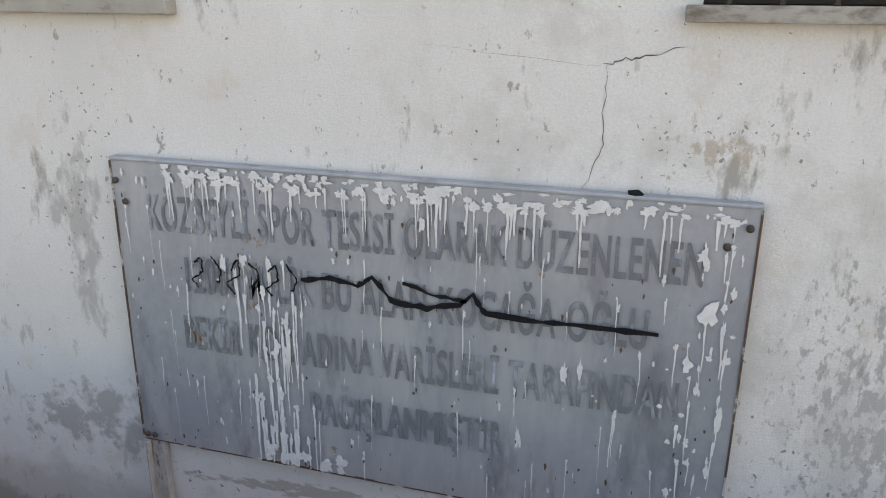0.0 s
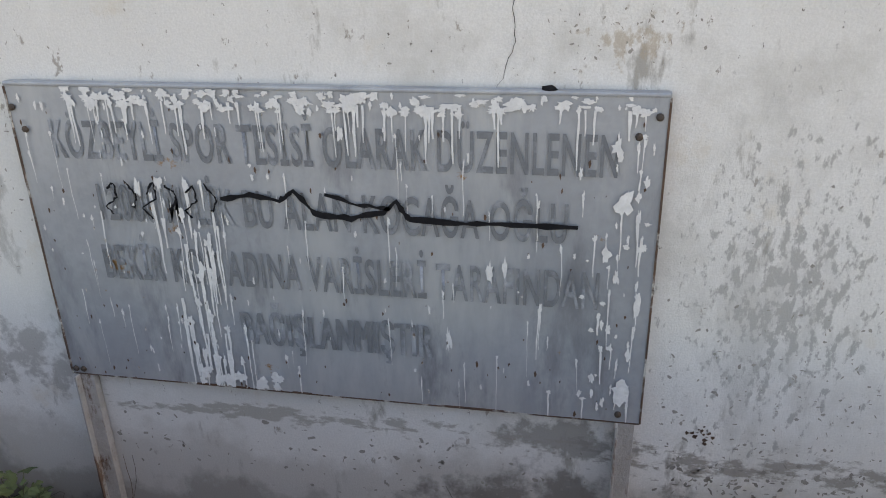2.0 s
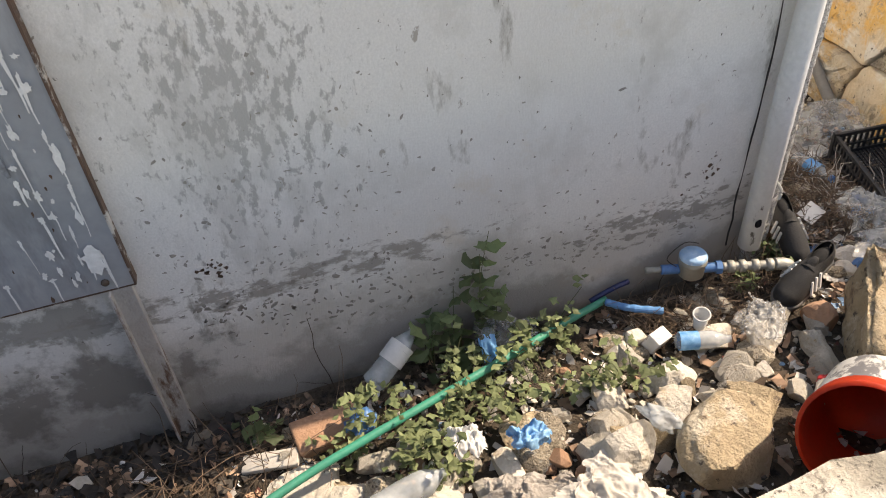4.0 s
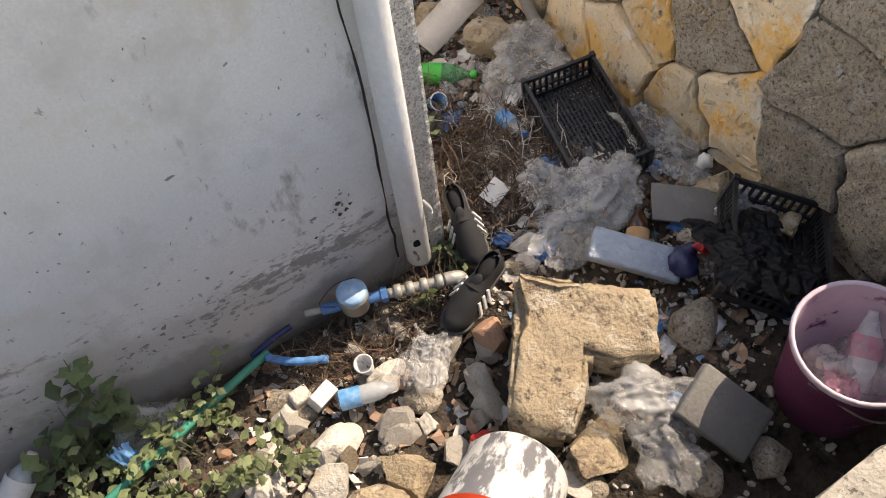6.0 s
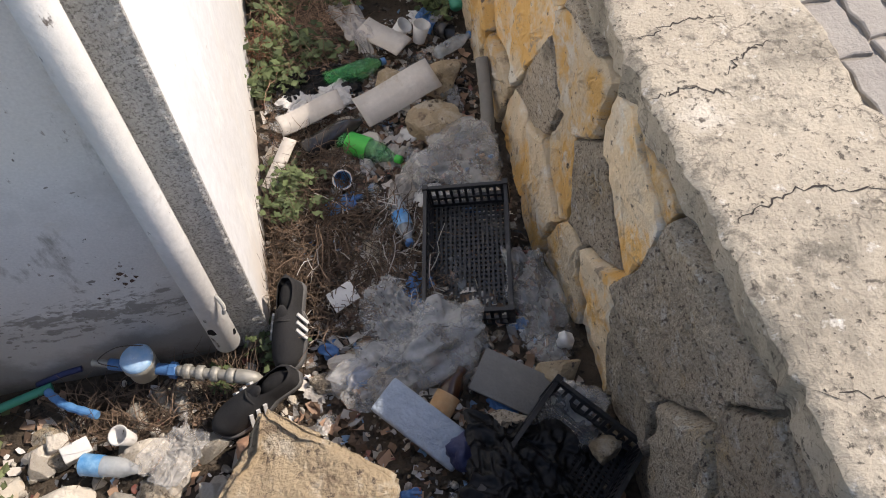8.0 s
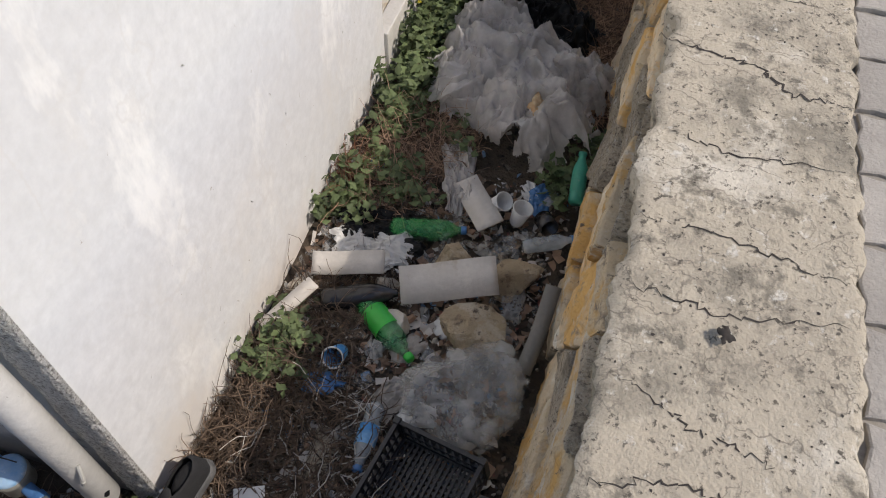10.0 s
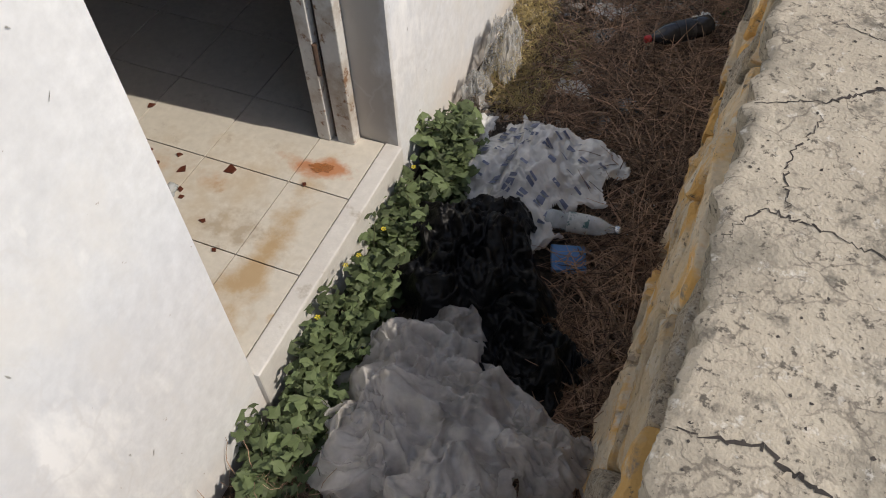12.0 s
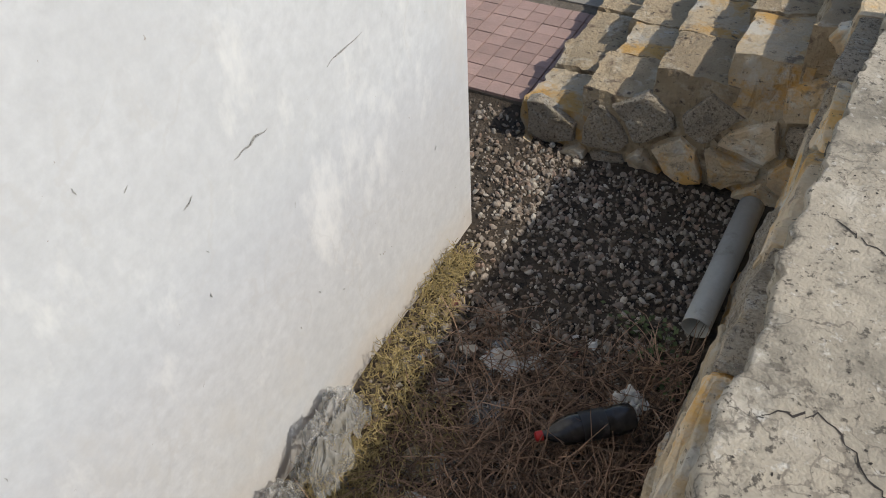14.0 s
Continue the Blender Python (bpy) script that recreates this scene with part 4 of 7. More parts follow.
M_AMBER = mat("brown_bottle_glass", (0.05, 0.018, 0.008), (0.03, 0.012, 0.006), 8, 0.12, 0.0, space="obj")
M_LABEL = mat("orange_paper_label", (0.52, 0.30, 0.14), (0.6, 0.48, 0.3), 18, 0.8, 0.1, space="obj")
M_PAPER = mat("pale_board", (0.62, 0.58, 0.53), (0.52, 0.48, 0.43), 8, 0.9, 0.3, 60, space="obj", stains=(((0.36, 0.29, 0.21), 6.0, 0.58, 0.72, None),))
M_CUP = mat("white_card", (0.74, 0.73, 0.71), (0.66, 0.65, 0.62), 9, 0.7, 0.1, space="obj", stains=(((0.7, 0.12, 0.05), 10.0, 0.70, 0.73, None),))
M_LEAF = mat("mallow_leaf", (0.15, 0.195, 0.085), (0.095, 0.135, 0.055), 9, 0.65, 0.2, 40, translucent=0.3, island=0.45)
M_LEAFP = mat("pale_weed_leaf", (0.24, 0.28, 0.13), (0.16, 0.20, 0.09), 9, 0.7, 0.2, 40, translucent=0.3, island=0.35)
M_STEM = mat("green_stem", (0.10, 0.12, 0.05), (0.14, 0.13, 0.07), 9, 0.8, 0.2)
M_TWIG = mat("dry_twig", (0.165, 0.115, 0.08), (0.10, 0.068, 0.05), 12, 0.95, 0.4, island=0.7)
M_REDTWIG = mat("red_dry_stalk", (0.22, 0.09, 0.05), (0.15, 0.07, 0.04), 12, 0.95, 0.4)
M_BRACKEN = mat("dead_brown_grass", (0.34, 0.225, 0.155), (0.20, 0.125, 0.085), 9, 0.95, 0.3, island=0.75)
M_HAY = mat("yellow_dry_weed", (0.50, 0.40, 0.19), (0.38, 0.29, 0.13), 12, 0.9, 0.3, translucent=0.2, island=0.4)
M_GRAVEL = mat("mixed_gravel", (0.36, 0.33, 0.29), None, 20, 0.95, 0.5, 90, palette=((0.32, 0.265, 0.215), (0.25, 0.195, 0.15), (0.42, 0.365, 0.305), (0.25, 0.195, 0.155), (0.54, 0.49, 0.42), (0.36, 0.25, 0.19), (0.21, 0.16, 0.12), (0.38, 0.31, 0.25)), island=0.25)
M_LITTER = mat("mixed_litter", (0.3, 0.28, 0.25), None, 20, 0.7, 0.4, 60, palette=((0.10, 0.08, 0.06), (0.68, 0.67, 0.65), (0.22, 0.16, 0.11), (0.45, 0.42, 0.38), (0.05, 0.045, 0.04), (0.55, 0.50, 0.42), (0.16, 0.30, 0.48), (0.22, 0.17, 0.12), (0.72, 0.71, 0.70), (0.26, 0.08, 0.06), (0.03, 0.03, 0.03), (0.5, 0.5, 0.5)), island=0.25)
M_SLATE = mat("grey_slab", (0.23, 0.22, 0.20), (0.17, 0.16, 0.15), 8, 0.9, 0.5, space="obj")
M_BRICKR = mat("broken_brick", (0.42, 0.24, 0.15), (0.50, 0.30, 0.2), 9, 0.93, 0.6, space="obj")
M_SHARD = mat("brown_glazed_shard", (0.12, 0.035, 0.02), (0.08, 0.025, 0.015), 9, 0.4, 0.1, space="obj")
M_STAIN = mat("rusty_floor_stain", (0.42, 0.16, 0.05), (0.30, 0.12, 0.04), 14, 0.6, 0.0, see=0.45)
M_SILVER = mat("silver_foil", (0.6, 0.6, 0.6), (0.45, 0.45, 0.45), 12, 0.25, 0.5, metal=0.9, space="obj")
M_COLA = mat("dark_cola_bottle", (0.025, 0.022, 0.022), (0.045, 0.042, 0.042), 6, 0.18, 0.1, space="obj")


# ---- makers ----
def creases(p, o):
    """Sharp creased relief of crushed film, about 0 to 1."""
    q = p + 0.45 * Vector((noise.noise(p * 0.9 + o), noise.noise(p * 0.9 - o), noise.noise(p * 0.9 + o * 2)))
    a = noise.voronoi(q * 1.3 + o)[0][0]
    b = noise.voronoi(q * 3.1 - o)[0][0]
    c = noise.voronoi(q * 7.0 + o)[0][0]
    d = noise.voronoi(q * 15.0 - o)[0][0]
    return a * 0.66 + b * 0.46 + c * 0.26 + d * 0.10


def crumple(sx, sy, sz, seed, sub=4, folds=0.35):
    """A wad of crushed film: a ball drawn into many sharp creases and flaps."""
    bm = bmesh.new()
    bmesh.ops.create_icosphere(bm, subdivisions=max(sub, 5) if max(sx, sy) > 0.07 else sub, radius=1.0)
    o = Vector((seed * 3.1, seed * 1.3, seed * 0.7))
    for v in bm.verts:
        d = v.co.normalized()
        f = creases(d * 1.15, o)
        lob = 1 + 0.55 * noise.noise(d * 1.4 + o)
        r = (0.50 + folds * 1.35 * f) * lob
        z = d.z * r
        tw = 0.10 * noise.noise(d * 4 + o)
        v.co = Vector(((d.x + tw) * r * sx, (d.y - tw) * r * sy, (z if z > -0.35 else -0.35 + 0.15 * (z + 0.35)) * sz))
    return bm


def film_sheet(sx, sy, seed, n=34, height=0.05, dome=0.0):
    """A thrown down sheet of film, creased all over, with a torn rim."""
    bm = bmesh.new()
    n = max(n, 76) if max(sx, sy) > 0.1 else n
    o = Vector((seed * 2.1, seed, 0))
    g = []
    for j in range(n + 1):
        row = []
        for i in range(n + 1):
            u, v = i / n * 2 - 1, j / n * 2 - 1
            rad = math.hypot(u, v)
            k = (1 + 0.34 * noise.noise(Vector((u * 1.7, v * 1.7, 0)) + o)) * (1 - 0.16 * min(1.0, rad * rad / 2))
            f = creases(Vector((u * 1.5, v * 1.5, 0.3)), o)
            s = 0.10 * noise.noise(Vector((u * 3.5, v * 3.5, 4)) + o)
            p = Vector(((u + s) * sx * k, (v - s) * sy * k, 0))
            low = max(0.0, 1.0 - 0.62 * max(abs(u), abs(v)) ** 3)
            p.z = 0.004 + height * 1.55 * max(0.0, f - 0.12) * low + dome * max(0.0, 1 - rad * rad * 0.8) * (0.7 + 0.6 * noise.noise(Vector((u, v, 9)) * 1.3 + o))
            row.append(bm.verts.new(p))
        g.append(row)
    for j in range(n):
        for i in range(n):
            u, v = (i + 0.5) / n * 2 - 1, (j + 0.5) / n * 2 - 1
            if max(abs(u), abs(v)) + 0.30 * noise.noise(Vector((u * 3.3, v * 3.3, seed))) > 0.94:
                continue
            bm.faces.new((g[j][i], g[j][i + 1], g[j + 1][i + 1], g[j + 1][i]))
    bmesh.ops.delete(bm, geom=[v for v in bm.verts if not v.link_faces], context='VERTS')
    return bm


def one(name, label, category, bm, material, m, group="", smooth=True):
    ob = part(name, bm, material, None, "", smooth, m)
    return tagged(ob, label, category, group)


def put(x, y, up=0.0, rx=0, ry=0, rz=0, z=None):
    return pose(x, y, (gz(x, y) if z is None else z) + up, rx, ry, rz)


def lying(x, y, z, dx, dy, dz=0.0, spin=0):
    """A pose whose own z axis points along (dx, dy, dz)."""
    q = Vector((dx, dy, dz)).to_track_quat('Z', 'Y').to_matrix().to_4x4()
    return Matrix.Translation((x, y, z)) @ q @ pose(0, 0, 0, 0, 0, spin)


def bottle(name, label, m, length, r, body, label_mat, cap_mat, lab=(0.3, 0.6), dent=0.1, seed=1):
    t = thing(name, label, "bottle", m)
    L = length
    prof = [(0.0, 0.004), (r * 0.75, 0.0), (r, 0.012), (r, L * 0.2), (r * 0.94, L * 0.22), (r, L * 0.25), (r, L * 0.62), (r * 0.9, L * 0.72), (r * 0.6, L * 0.82), (0.013, L * 0.9), (0.013, L * 0.94)]
    bm = lathe(prof, 18)
    o = Vector((seed, 0, 0))
    for v in bm.verts:
        if L * 0.05 < v.co.z < L * 0.8:
            k = 1 + dent * noise.noise(Vector((v.co.x / r, v.co.y / r, v.co.z / r * 0.7)) + o)
            v.co.x *= k
            v.co.y *= k
    part("body", bm, body, t, smooth=True)
    if label_mat:
        rr2 = r * (1.015 + dent * 0.35)
        part("wrapper", lathe([(rr2, L * lab[0]), (rr2, L * (lab[0] + lab[1]) / 2), (rr2, L * lab[1])], 18), label_mat, t, "printed wrap round the bottle", smooth=True)
    if cap_mat:
        part("cap", lathe([(0.0155, L * 0.925), (0.016, L * 0.93), (0.016, L * 0.985), (0.014, L), (0.0, L)], 16), cap_mat, t, "screw cap", smooth=True)
    return t


def crate(m, label, w=0.30, l=0.48, h=0.12):
    t = thing("crate", label, "crate", m, group="black fruit crates")
    floor = bmesh.new()
    n, k = 26, 16
    for i in range(n + 1):
        y = -l / 2 + 0.01 + i * (l - 0.02) / n
        box(floor, -w / 2 + 0.008, w / 2 - 0.008, y - 0.004, y + 0.004, 0.0, 0.005)
    for i in range(k + 1):
        x = -w / 2 + 0.01 + i * (w - 0.02) / k
        box(floor, x - 0.004, x + 0.004, -l / 2 + 0.008, l / 2 - 0.008, 0.0055, 0.010)
    part("floor_grid", floor, M_BLKPL, t, "dusty latticed base")["kind"] = "stuff"
    for s in (-1, 1):
        bm = bmesh.new()
        x = s * w / 2
        for z0, z1 in ((0, 0.022), (0.055, 0.065), (h - 0.016, h)):
            box(bm, x - 0.006, x + 0.006, -l / 2, l / 2, z0, z1)
        for i in range(19):
            y = -l / 2 + 0.012 + i * (l - 0.024) / 18
            box(bm, x - 0.004, x + 0.004, y - 0.005, y + 0.005, 0.022, h - 0.016)
        part("side", bm, M_BLKPL, t)
        bm = bmesh.new()
        y = s * l / 2
        for z0, z1 in ((0, 0.022), (0.05, 0.06), (h - 0.016, h)):
            box(bm, -w / 2, w / 2, y - 0.006, y + 0.006, z0, z1)
        for i in range(11):
            x = -w / 2 + 0.012 + i * (w - 0.024) / 10
            box(bm, x - 0.005, x + 0.005, y - 0.004, y + 0.004, 0.022, h - 0.016)
        part("end", bm, M_BLKPL, t)
    for sx in (-1, 1):
        for sy in (-1, 1):
            part("corner_post", boxes((sx * w / 2 - 0.01, sx * w / 2 + 0.01, sy * l / 2 - 0.01, sy * l / 2 + 0.01, 0, h + 0.008), bevel=0.002), M_BLKPL, t)
    return t


def shoe(m, label):
    """A low trainer, toe along +x, 0.285 long."""
    t = thing("shoe", label, "shoe", m, group="pair of trainers")
    N, K = 26, 14

    def outline(u):
        w = 0.036 + 0.012 * math.sin(math.pi * min(1, max(0, (u - 0.35) / 0.65)) ** 0.8) - 0.004 * math.sin(math.pi * u * 1.3)
        w *= min(1, (1 - (1 - min(1, u / 0.12)) ** 2)) ** 0.5 if u < 0.12 else 1
        w *= (1 - max(0, (u - 0.8) / 0.2) ** 2.3) ** 0.5 if u > 0.8 else 1
        return max(w, 0.003)
    bm = bmesh.new()
    rings = []
    for z, k in ((0.0, 0.95), (0.004, 1.04), (0.022, 1.08), (0.027, 1.0)):
        ring = []
        for s in (1, -1):
            rng = range(N + 1) if s == 1 else range(N - 1, 0, -1)
            for i in rng:
                u = i / N
                ring.append(bm.verts.new((-0.14 + 0.285 * u, s * outline(u) * k, z + 0.012 * max(0, (u - 0.75) / 0.25) ** 2 + 0.004 * (1 - u))))
        rings.append(ring)
    for a, b in zip(rings, rings[1:]):
        for i in range(len(a)):
            bm.faces.new((a[i], a[(i + 1) % len(a)], b[(i + 1) % len(a)], b[i]))
    bm.faces.new(rings[0][::-1])
    bm.faces.new(rings[-1])
    part("sole", bm, M_SOLE, t, "grey rubber sole", smooth=True)
    bm = bmesh.new()
    arcs = []
    for i in range(N + 1):
        u = i / N
        hgt = 0.068 - 0.006 * math.sin(math.pi * u / 0.4) if u < 0.4 else 0.068 * (1 - ((u - 0.4) / 0.6) ** 1.5) + 0.034 * ((u - 0.4) / 0.6)
        if u > 0.93:
            hgt *= 1 - (u - 0.93) * 5
        open_w = 0.62 * max(0, 1 - abs((u - 0.22) / 0.2) ** 3) if u < 0.42 else 0.0
        arc = []
        for k in range(K + 1):
            a = math.pi * k / K
            c = math.cos(a)
            if open_w > 0:
                c = math.copysign(open_w + (1 - open_w) * abs(c), c if abs(c) > 1e-6 else 1)
            w = outline(u) * 0.97
            zz = 0.026 + hgt * (math.sin(math.pi * min(abs(1 - abs(k / K * 2 - 1)), 1) / 2) ** 0.75)
            arc.append(bm.verts.new((-0.138 + 0.278 * u, w * c * (1 if k not in (0, K) else 1.0), zz + 0.010 * max(0, (u - 0.75) / 0.25) ** 2)))
        arcs.append(arc)
    for i in range(N):
        for k in range(K):
            u = (i + 0.5) / N
            if 0.05 < u < 0.40 and k in (K // 2 - 1, K // 2):
                continue
            bm.faces.new((arcs[i][k], arcs[i + 1][k], arcs[i + 1][k + 1], arcs[i][k + 1]))
    part("upper", bm, M_SHOE, t, "black mesh upper", smooth=True)
    bm = bmesh.new()
    bmesh.ops.create_uvsphere(bm, u_segments=14, v_segments=8, radius=1.0, matrix=Matrix.Translation((-0.075, 0, 0.055)) @ Matrix.Diagonal((0.055, 0.027, 0.030, 1)))
    part("lining", bm, M_SHOEIN, t, "dark open collar", smooth=True)
    part("tongue", rock_bm(0.035, 0.018, 0.008, 8, 2, 0.05), M_SHOE, t, m=pose(-0.012, 0, 0.09, 0, 20, 0), smooth=True)
    for i in range(5):
        x = 0.0 + 0.018 * i
        z = 0.098 - 0.0085 * i - 0.0006 * i * i
        part("lace", tube([(x, -0.022, z - 0.012), (x + 0.003, 0, z), (x, 0.022, z - 0.012)], 0.0028, 6), M_SHOE, t)
    for s in (-1, 1):
        for i in range(3):
            x = -0.012 + 0.023 * i
            bm = bmesh.new()
            mm = Matrix.Translation((x, s * 0.0445, 0.053)) @ pose(0, 0, 0, s * 24, s * 0 - 28, 0)
            box(bm, -0.0055, 0.0055, -0.003, 0.003, -0.024, 0.022, 0.0008, mm)
            part("stripe", bm, M_STRIPE, t, "white side stripe")
    return t


LOBE = [(0.0, 0.0), (0.35, -0.42), (0.30, -0.75), (0.62, -0.62), (0.85, -0.30), (1.05, 0.0)]


def leaf_into(bm, p, way, up, size, rr):
    """One lobed, slightly cupped leaf."""
    way = way.normalized()
    side = way.cross(up)
    if side.length < 1e-3:
        side = Vector((1, 0, 0))
    side.normalize()
    nrm = side.cross(way)
    mid = [bm.verts.new(p + way * size * u + nrm * size * 0.10 * math.sin(u * 3)) for u in (0.0, 0.5, 1.05)]
    for s in (1, -1):
        edge = [bm.verts.new(p + way * size * u * rr.uniform(0.92, 1.08) + side * s * size * abs(v) * rr.uniform(0.85, 1.1) + nrm * size * (0.16 * abs(v) + rr.uniform(-0.05, 0.05))) for u, v in LOBE[1:5]]
        a = [mid[0], edge[0], edge[1], mid[1]]
        b = [mid[1], edge[1], edge[2]]
        c = [mid[1], edge[2], edge[3], mid[2]]
        for f in (a, b, c):
            bm.faces.new(f if s == 1 else f[::-1])


def weed(name, label, spots, seed, size=(0.02, 0.045), per=26, height=0.18, spread=0.1, material=None, stems=True):
    """A patch of weeds: stems that rise from the spots, leaves along them."""
    rr = random.Random(seed)
    t = thing(name, label, "plant", Matrix.Identity(4))
    lv, st = bmesh.new(), bmesh.new()
    for x, y in spots:
        z = gz(x, y)
        for _ in range(3):
            top = Vector((x + rr.gauss(0, spread), y + rr.gauss(0, spread), z + height * rr.uniform(0.45, 1.1)))
            base = Vector((x + rr.gauss(0, spread * 0.3), y + rr.gauss(0, spread * 0.3), z - 0.01))
            midp = base.lerp(top, 0.5) + Vector((rr.gauss(0, 0.015), rr.gauss(0, 0.015), 0.02))
            if stems:
                tube([base, midp, top], 0.0024, 4, st, 0.5)
            for k in range(per // 3):
                u = rr.uniform(0.2, 1.0)
                p = base.lerp(midp, u * 2) if u < 0.5 else midp.lerp(top, u * 2 - 1)
                p = p + Vector((rr.gauss(0, 0.022), rr.gauss(0, 0.022), rr.gauss(0, 0.012)))
                d = Vector((rr.gauss(0, 1), rr.gauss(0, 1), rr.uniform(-0.5, 0.5)))
                leaf_into(lv, p, d, Vector((rr.gauss(0, 0.35), rr.gauss(0, 0.35), 1)), rr.uniform(*size), rr)
    part("leaves", lv, material or M_LEAF, t, smooth=False)["kind"] = "stuff"
    if stems:
        part("stems", st, M_STEM, t)["kind"] = "stuff"
    return t


def strands(name, label, material, spots, seed, count, length=(0.05, 0.2), r=0.0016, flat=0.35, curl=0.5, top=0.05, category="dry grass"):
    """Loose dry stalks lying and arching over one another."""
    rr = random.Random(seed)
    vs, fs = [], []
    for _ in range(count):
        x, y, sx, sy = rr.choice(spots)
        x, y = x + rr.uniform(-sx, sx), y + rr.uniform(-sy, sy)
        p = Vector((x, y, gz(x, y) + rr.uniform(0.0, top)))
        a = rr.uniform(0, 2 * math.pi)
        d = Vector((math.cos(a), math.sin(a), rr.gauss(0.1, flat)))
        n = 5
        step = rr.uniform(*length) / n
        base = len(vs)
        for i in range(n + 1):
            s = d.cross(Vector((0, 0, 1))).normalized() * r * (1 - 0.6 * i / n)
            u = Vector((0, 0, r * 1.2 * (1 - 0.6 * i / n)))
            vs += [p + s, p - s, p + u]
            d = (d + Vector((rr.gauss(0, curl * 0.4), rr.gauss(0, curl * 0.4), rr.gauss(-0.05, curl * 0.3)))).normalized()
            p = p + d * step
            if p.x < 2.62 and p.y > 2.1:
                p.y = 2.1
            elif p.x < 2.66 and p.y > 2.1:
                p.x = 2.66
            if p.x > 3.645:
                p.x = 3.645
            p.z = max(p.z, gz(p.x, p.y) + 0.002)
        for i in range(n):
            q = base + 3 * i
            for k in range(3):
                fs.append((q + k, q + (k + 1) % 3, q + 3 + (k + 1) % 3, q + 3 + k))
    me = bpy.data.meshes.new(name)
    me.from_pydata([tuple(v) for v in vs], [], fs)
    me.materials.append(material)
    return tagged(new(name, me), label, category, kind="stuff")


def scatter(name, label, material, spots, seed, count, size, category="gravel", lift=0.3):
    """Many small broken stones in one mesh."""
    rr = random.Random(seed)
    protos = []
    for k in range(6):
        b = rock_bm(1, 1, 0.7, 90 + k, 1, 0.25, 5, 0.7)
        b.verts.ensure_lookup_table()
        protos.append(([v.co.copy() for v in b.verts], [[v.index for v in f.verts] for f in b.faces]))
        b.free()
    vs, fs = [], []
    for _ in range(count):
        x0, x1, y0, y1 = rr.choice(spots)
        x, y = rr.uniform(x0, x1), rr.uniform(y0, y1)
        s = size[0] + (size[1] - size[0]) * rr.random() ** 2.5
        m = pose(x, y, gz(x, y) + s * lift, rr.uniform(0, 360), rr.uniform(0, 360), rr.uniform(0, 360)) @ Matrix.Diagonal((s, s * rr.uniform(0.6, 1), s * rr.uniform(0.5, 0.9), 1))
        pv, pf = rr.choice(protos)
        n = len(vs)
        vs += [tuple(m @ v) for v in pv]
        fs += [tuple(i + n for i in f) for f in pf]
    me = bpy.data.meshes.new(name)
    me.from_pydata(vs, [], fs)
    me.materials.append(material)
    return tagged(new(name, me), label, category, kind="stuff")


# ---- stones of the heap ----
def l_rock():
    """The big cut block with a notch."""
    bm = bmesh.new()
    pts = [(2.70, 1.74), (2.86, 1.63), (3.00, 1.50), (2.90, 1.35), (2.82, 1.38), (2.74, 1.46), (2.66, 1.38), (2.57, 1.30), (2.47, 1.42), (2.58, 1.58)]
    cx, cy = 2.70, 1.52
    vs = [bm.verts.new((x - cx, y - cy, 0)) for x, y in pts]
    f = bm.faces.new(vs)
    r = bmesh.ops.extrude_face_region(bm, geom=[f])
    for v in r["geom"]:
        if isinstance(v, bmesh.types.BMVert):
            v.co.z += 0.25 + 0.28 * v.co.y - 0.10 * v.co.x
    bmesh.ops.recalc_face_normals(bm, faces=bm.faces)
    bmesh.ops.bevel(bm, geom=list(bm.edges), offset=0.016, segments=2, affect='EDGES')
    bmesh.ops.triangulate(bm, faces=list(bm.faces))
    for _ in range(3):
        bmesh.ops.subdivide_edges(bm, edges=[e for e in bm.edges if e.calc_length() > 0.03], cuts=1, use_grid_fill=True)
        bmesh.ops.triangulate(bm, faces=list(bm.faces))
    bm.normal_update()
    for v in bm.verts:
        p = v.co
        v.co = p + v.normal * (0.030 * noise.noise(p * 5 + Vector((2, 2, 0))) + 0.014 * noise.noise(p * 12) + 0.006 * noise.noise(p * 33) - 0.012 * max(0, noise.noise(p * 14 + Vector((4, 0, 0))) - 0.25))
    one("rock", "large yellow limestone block broken to an L shape", "rock", bm, M_ROCKY, pose(cx, cy, -0.235, 4, -5, 0), "broken stones of the heap", smooth=True)


l_rock()


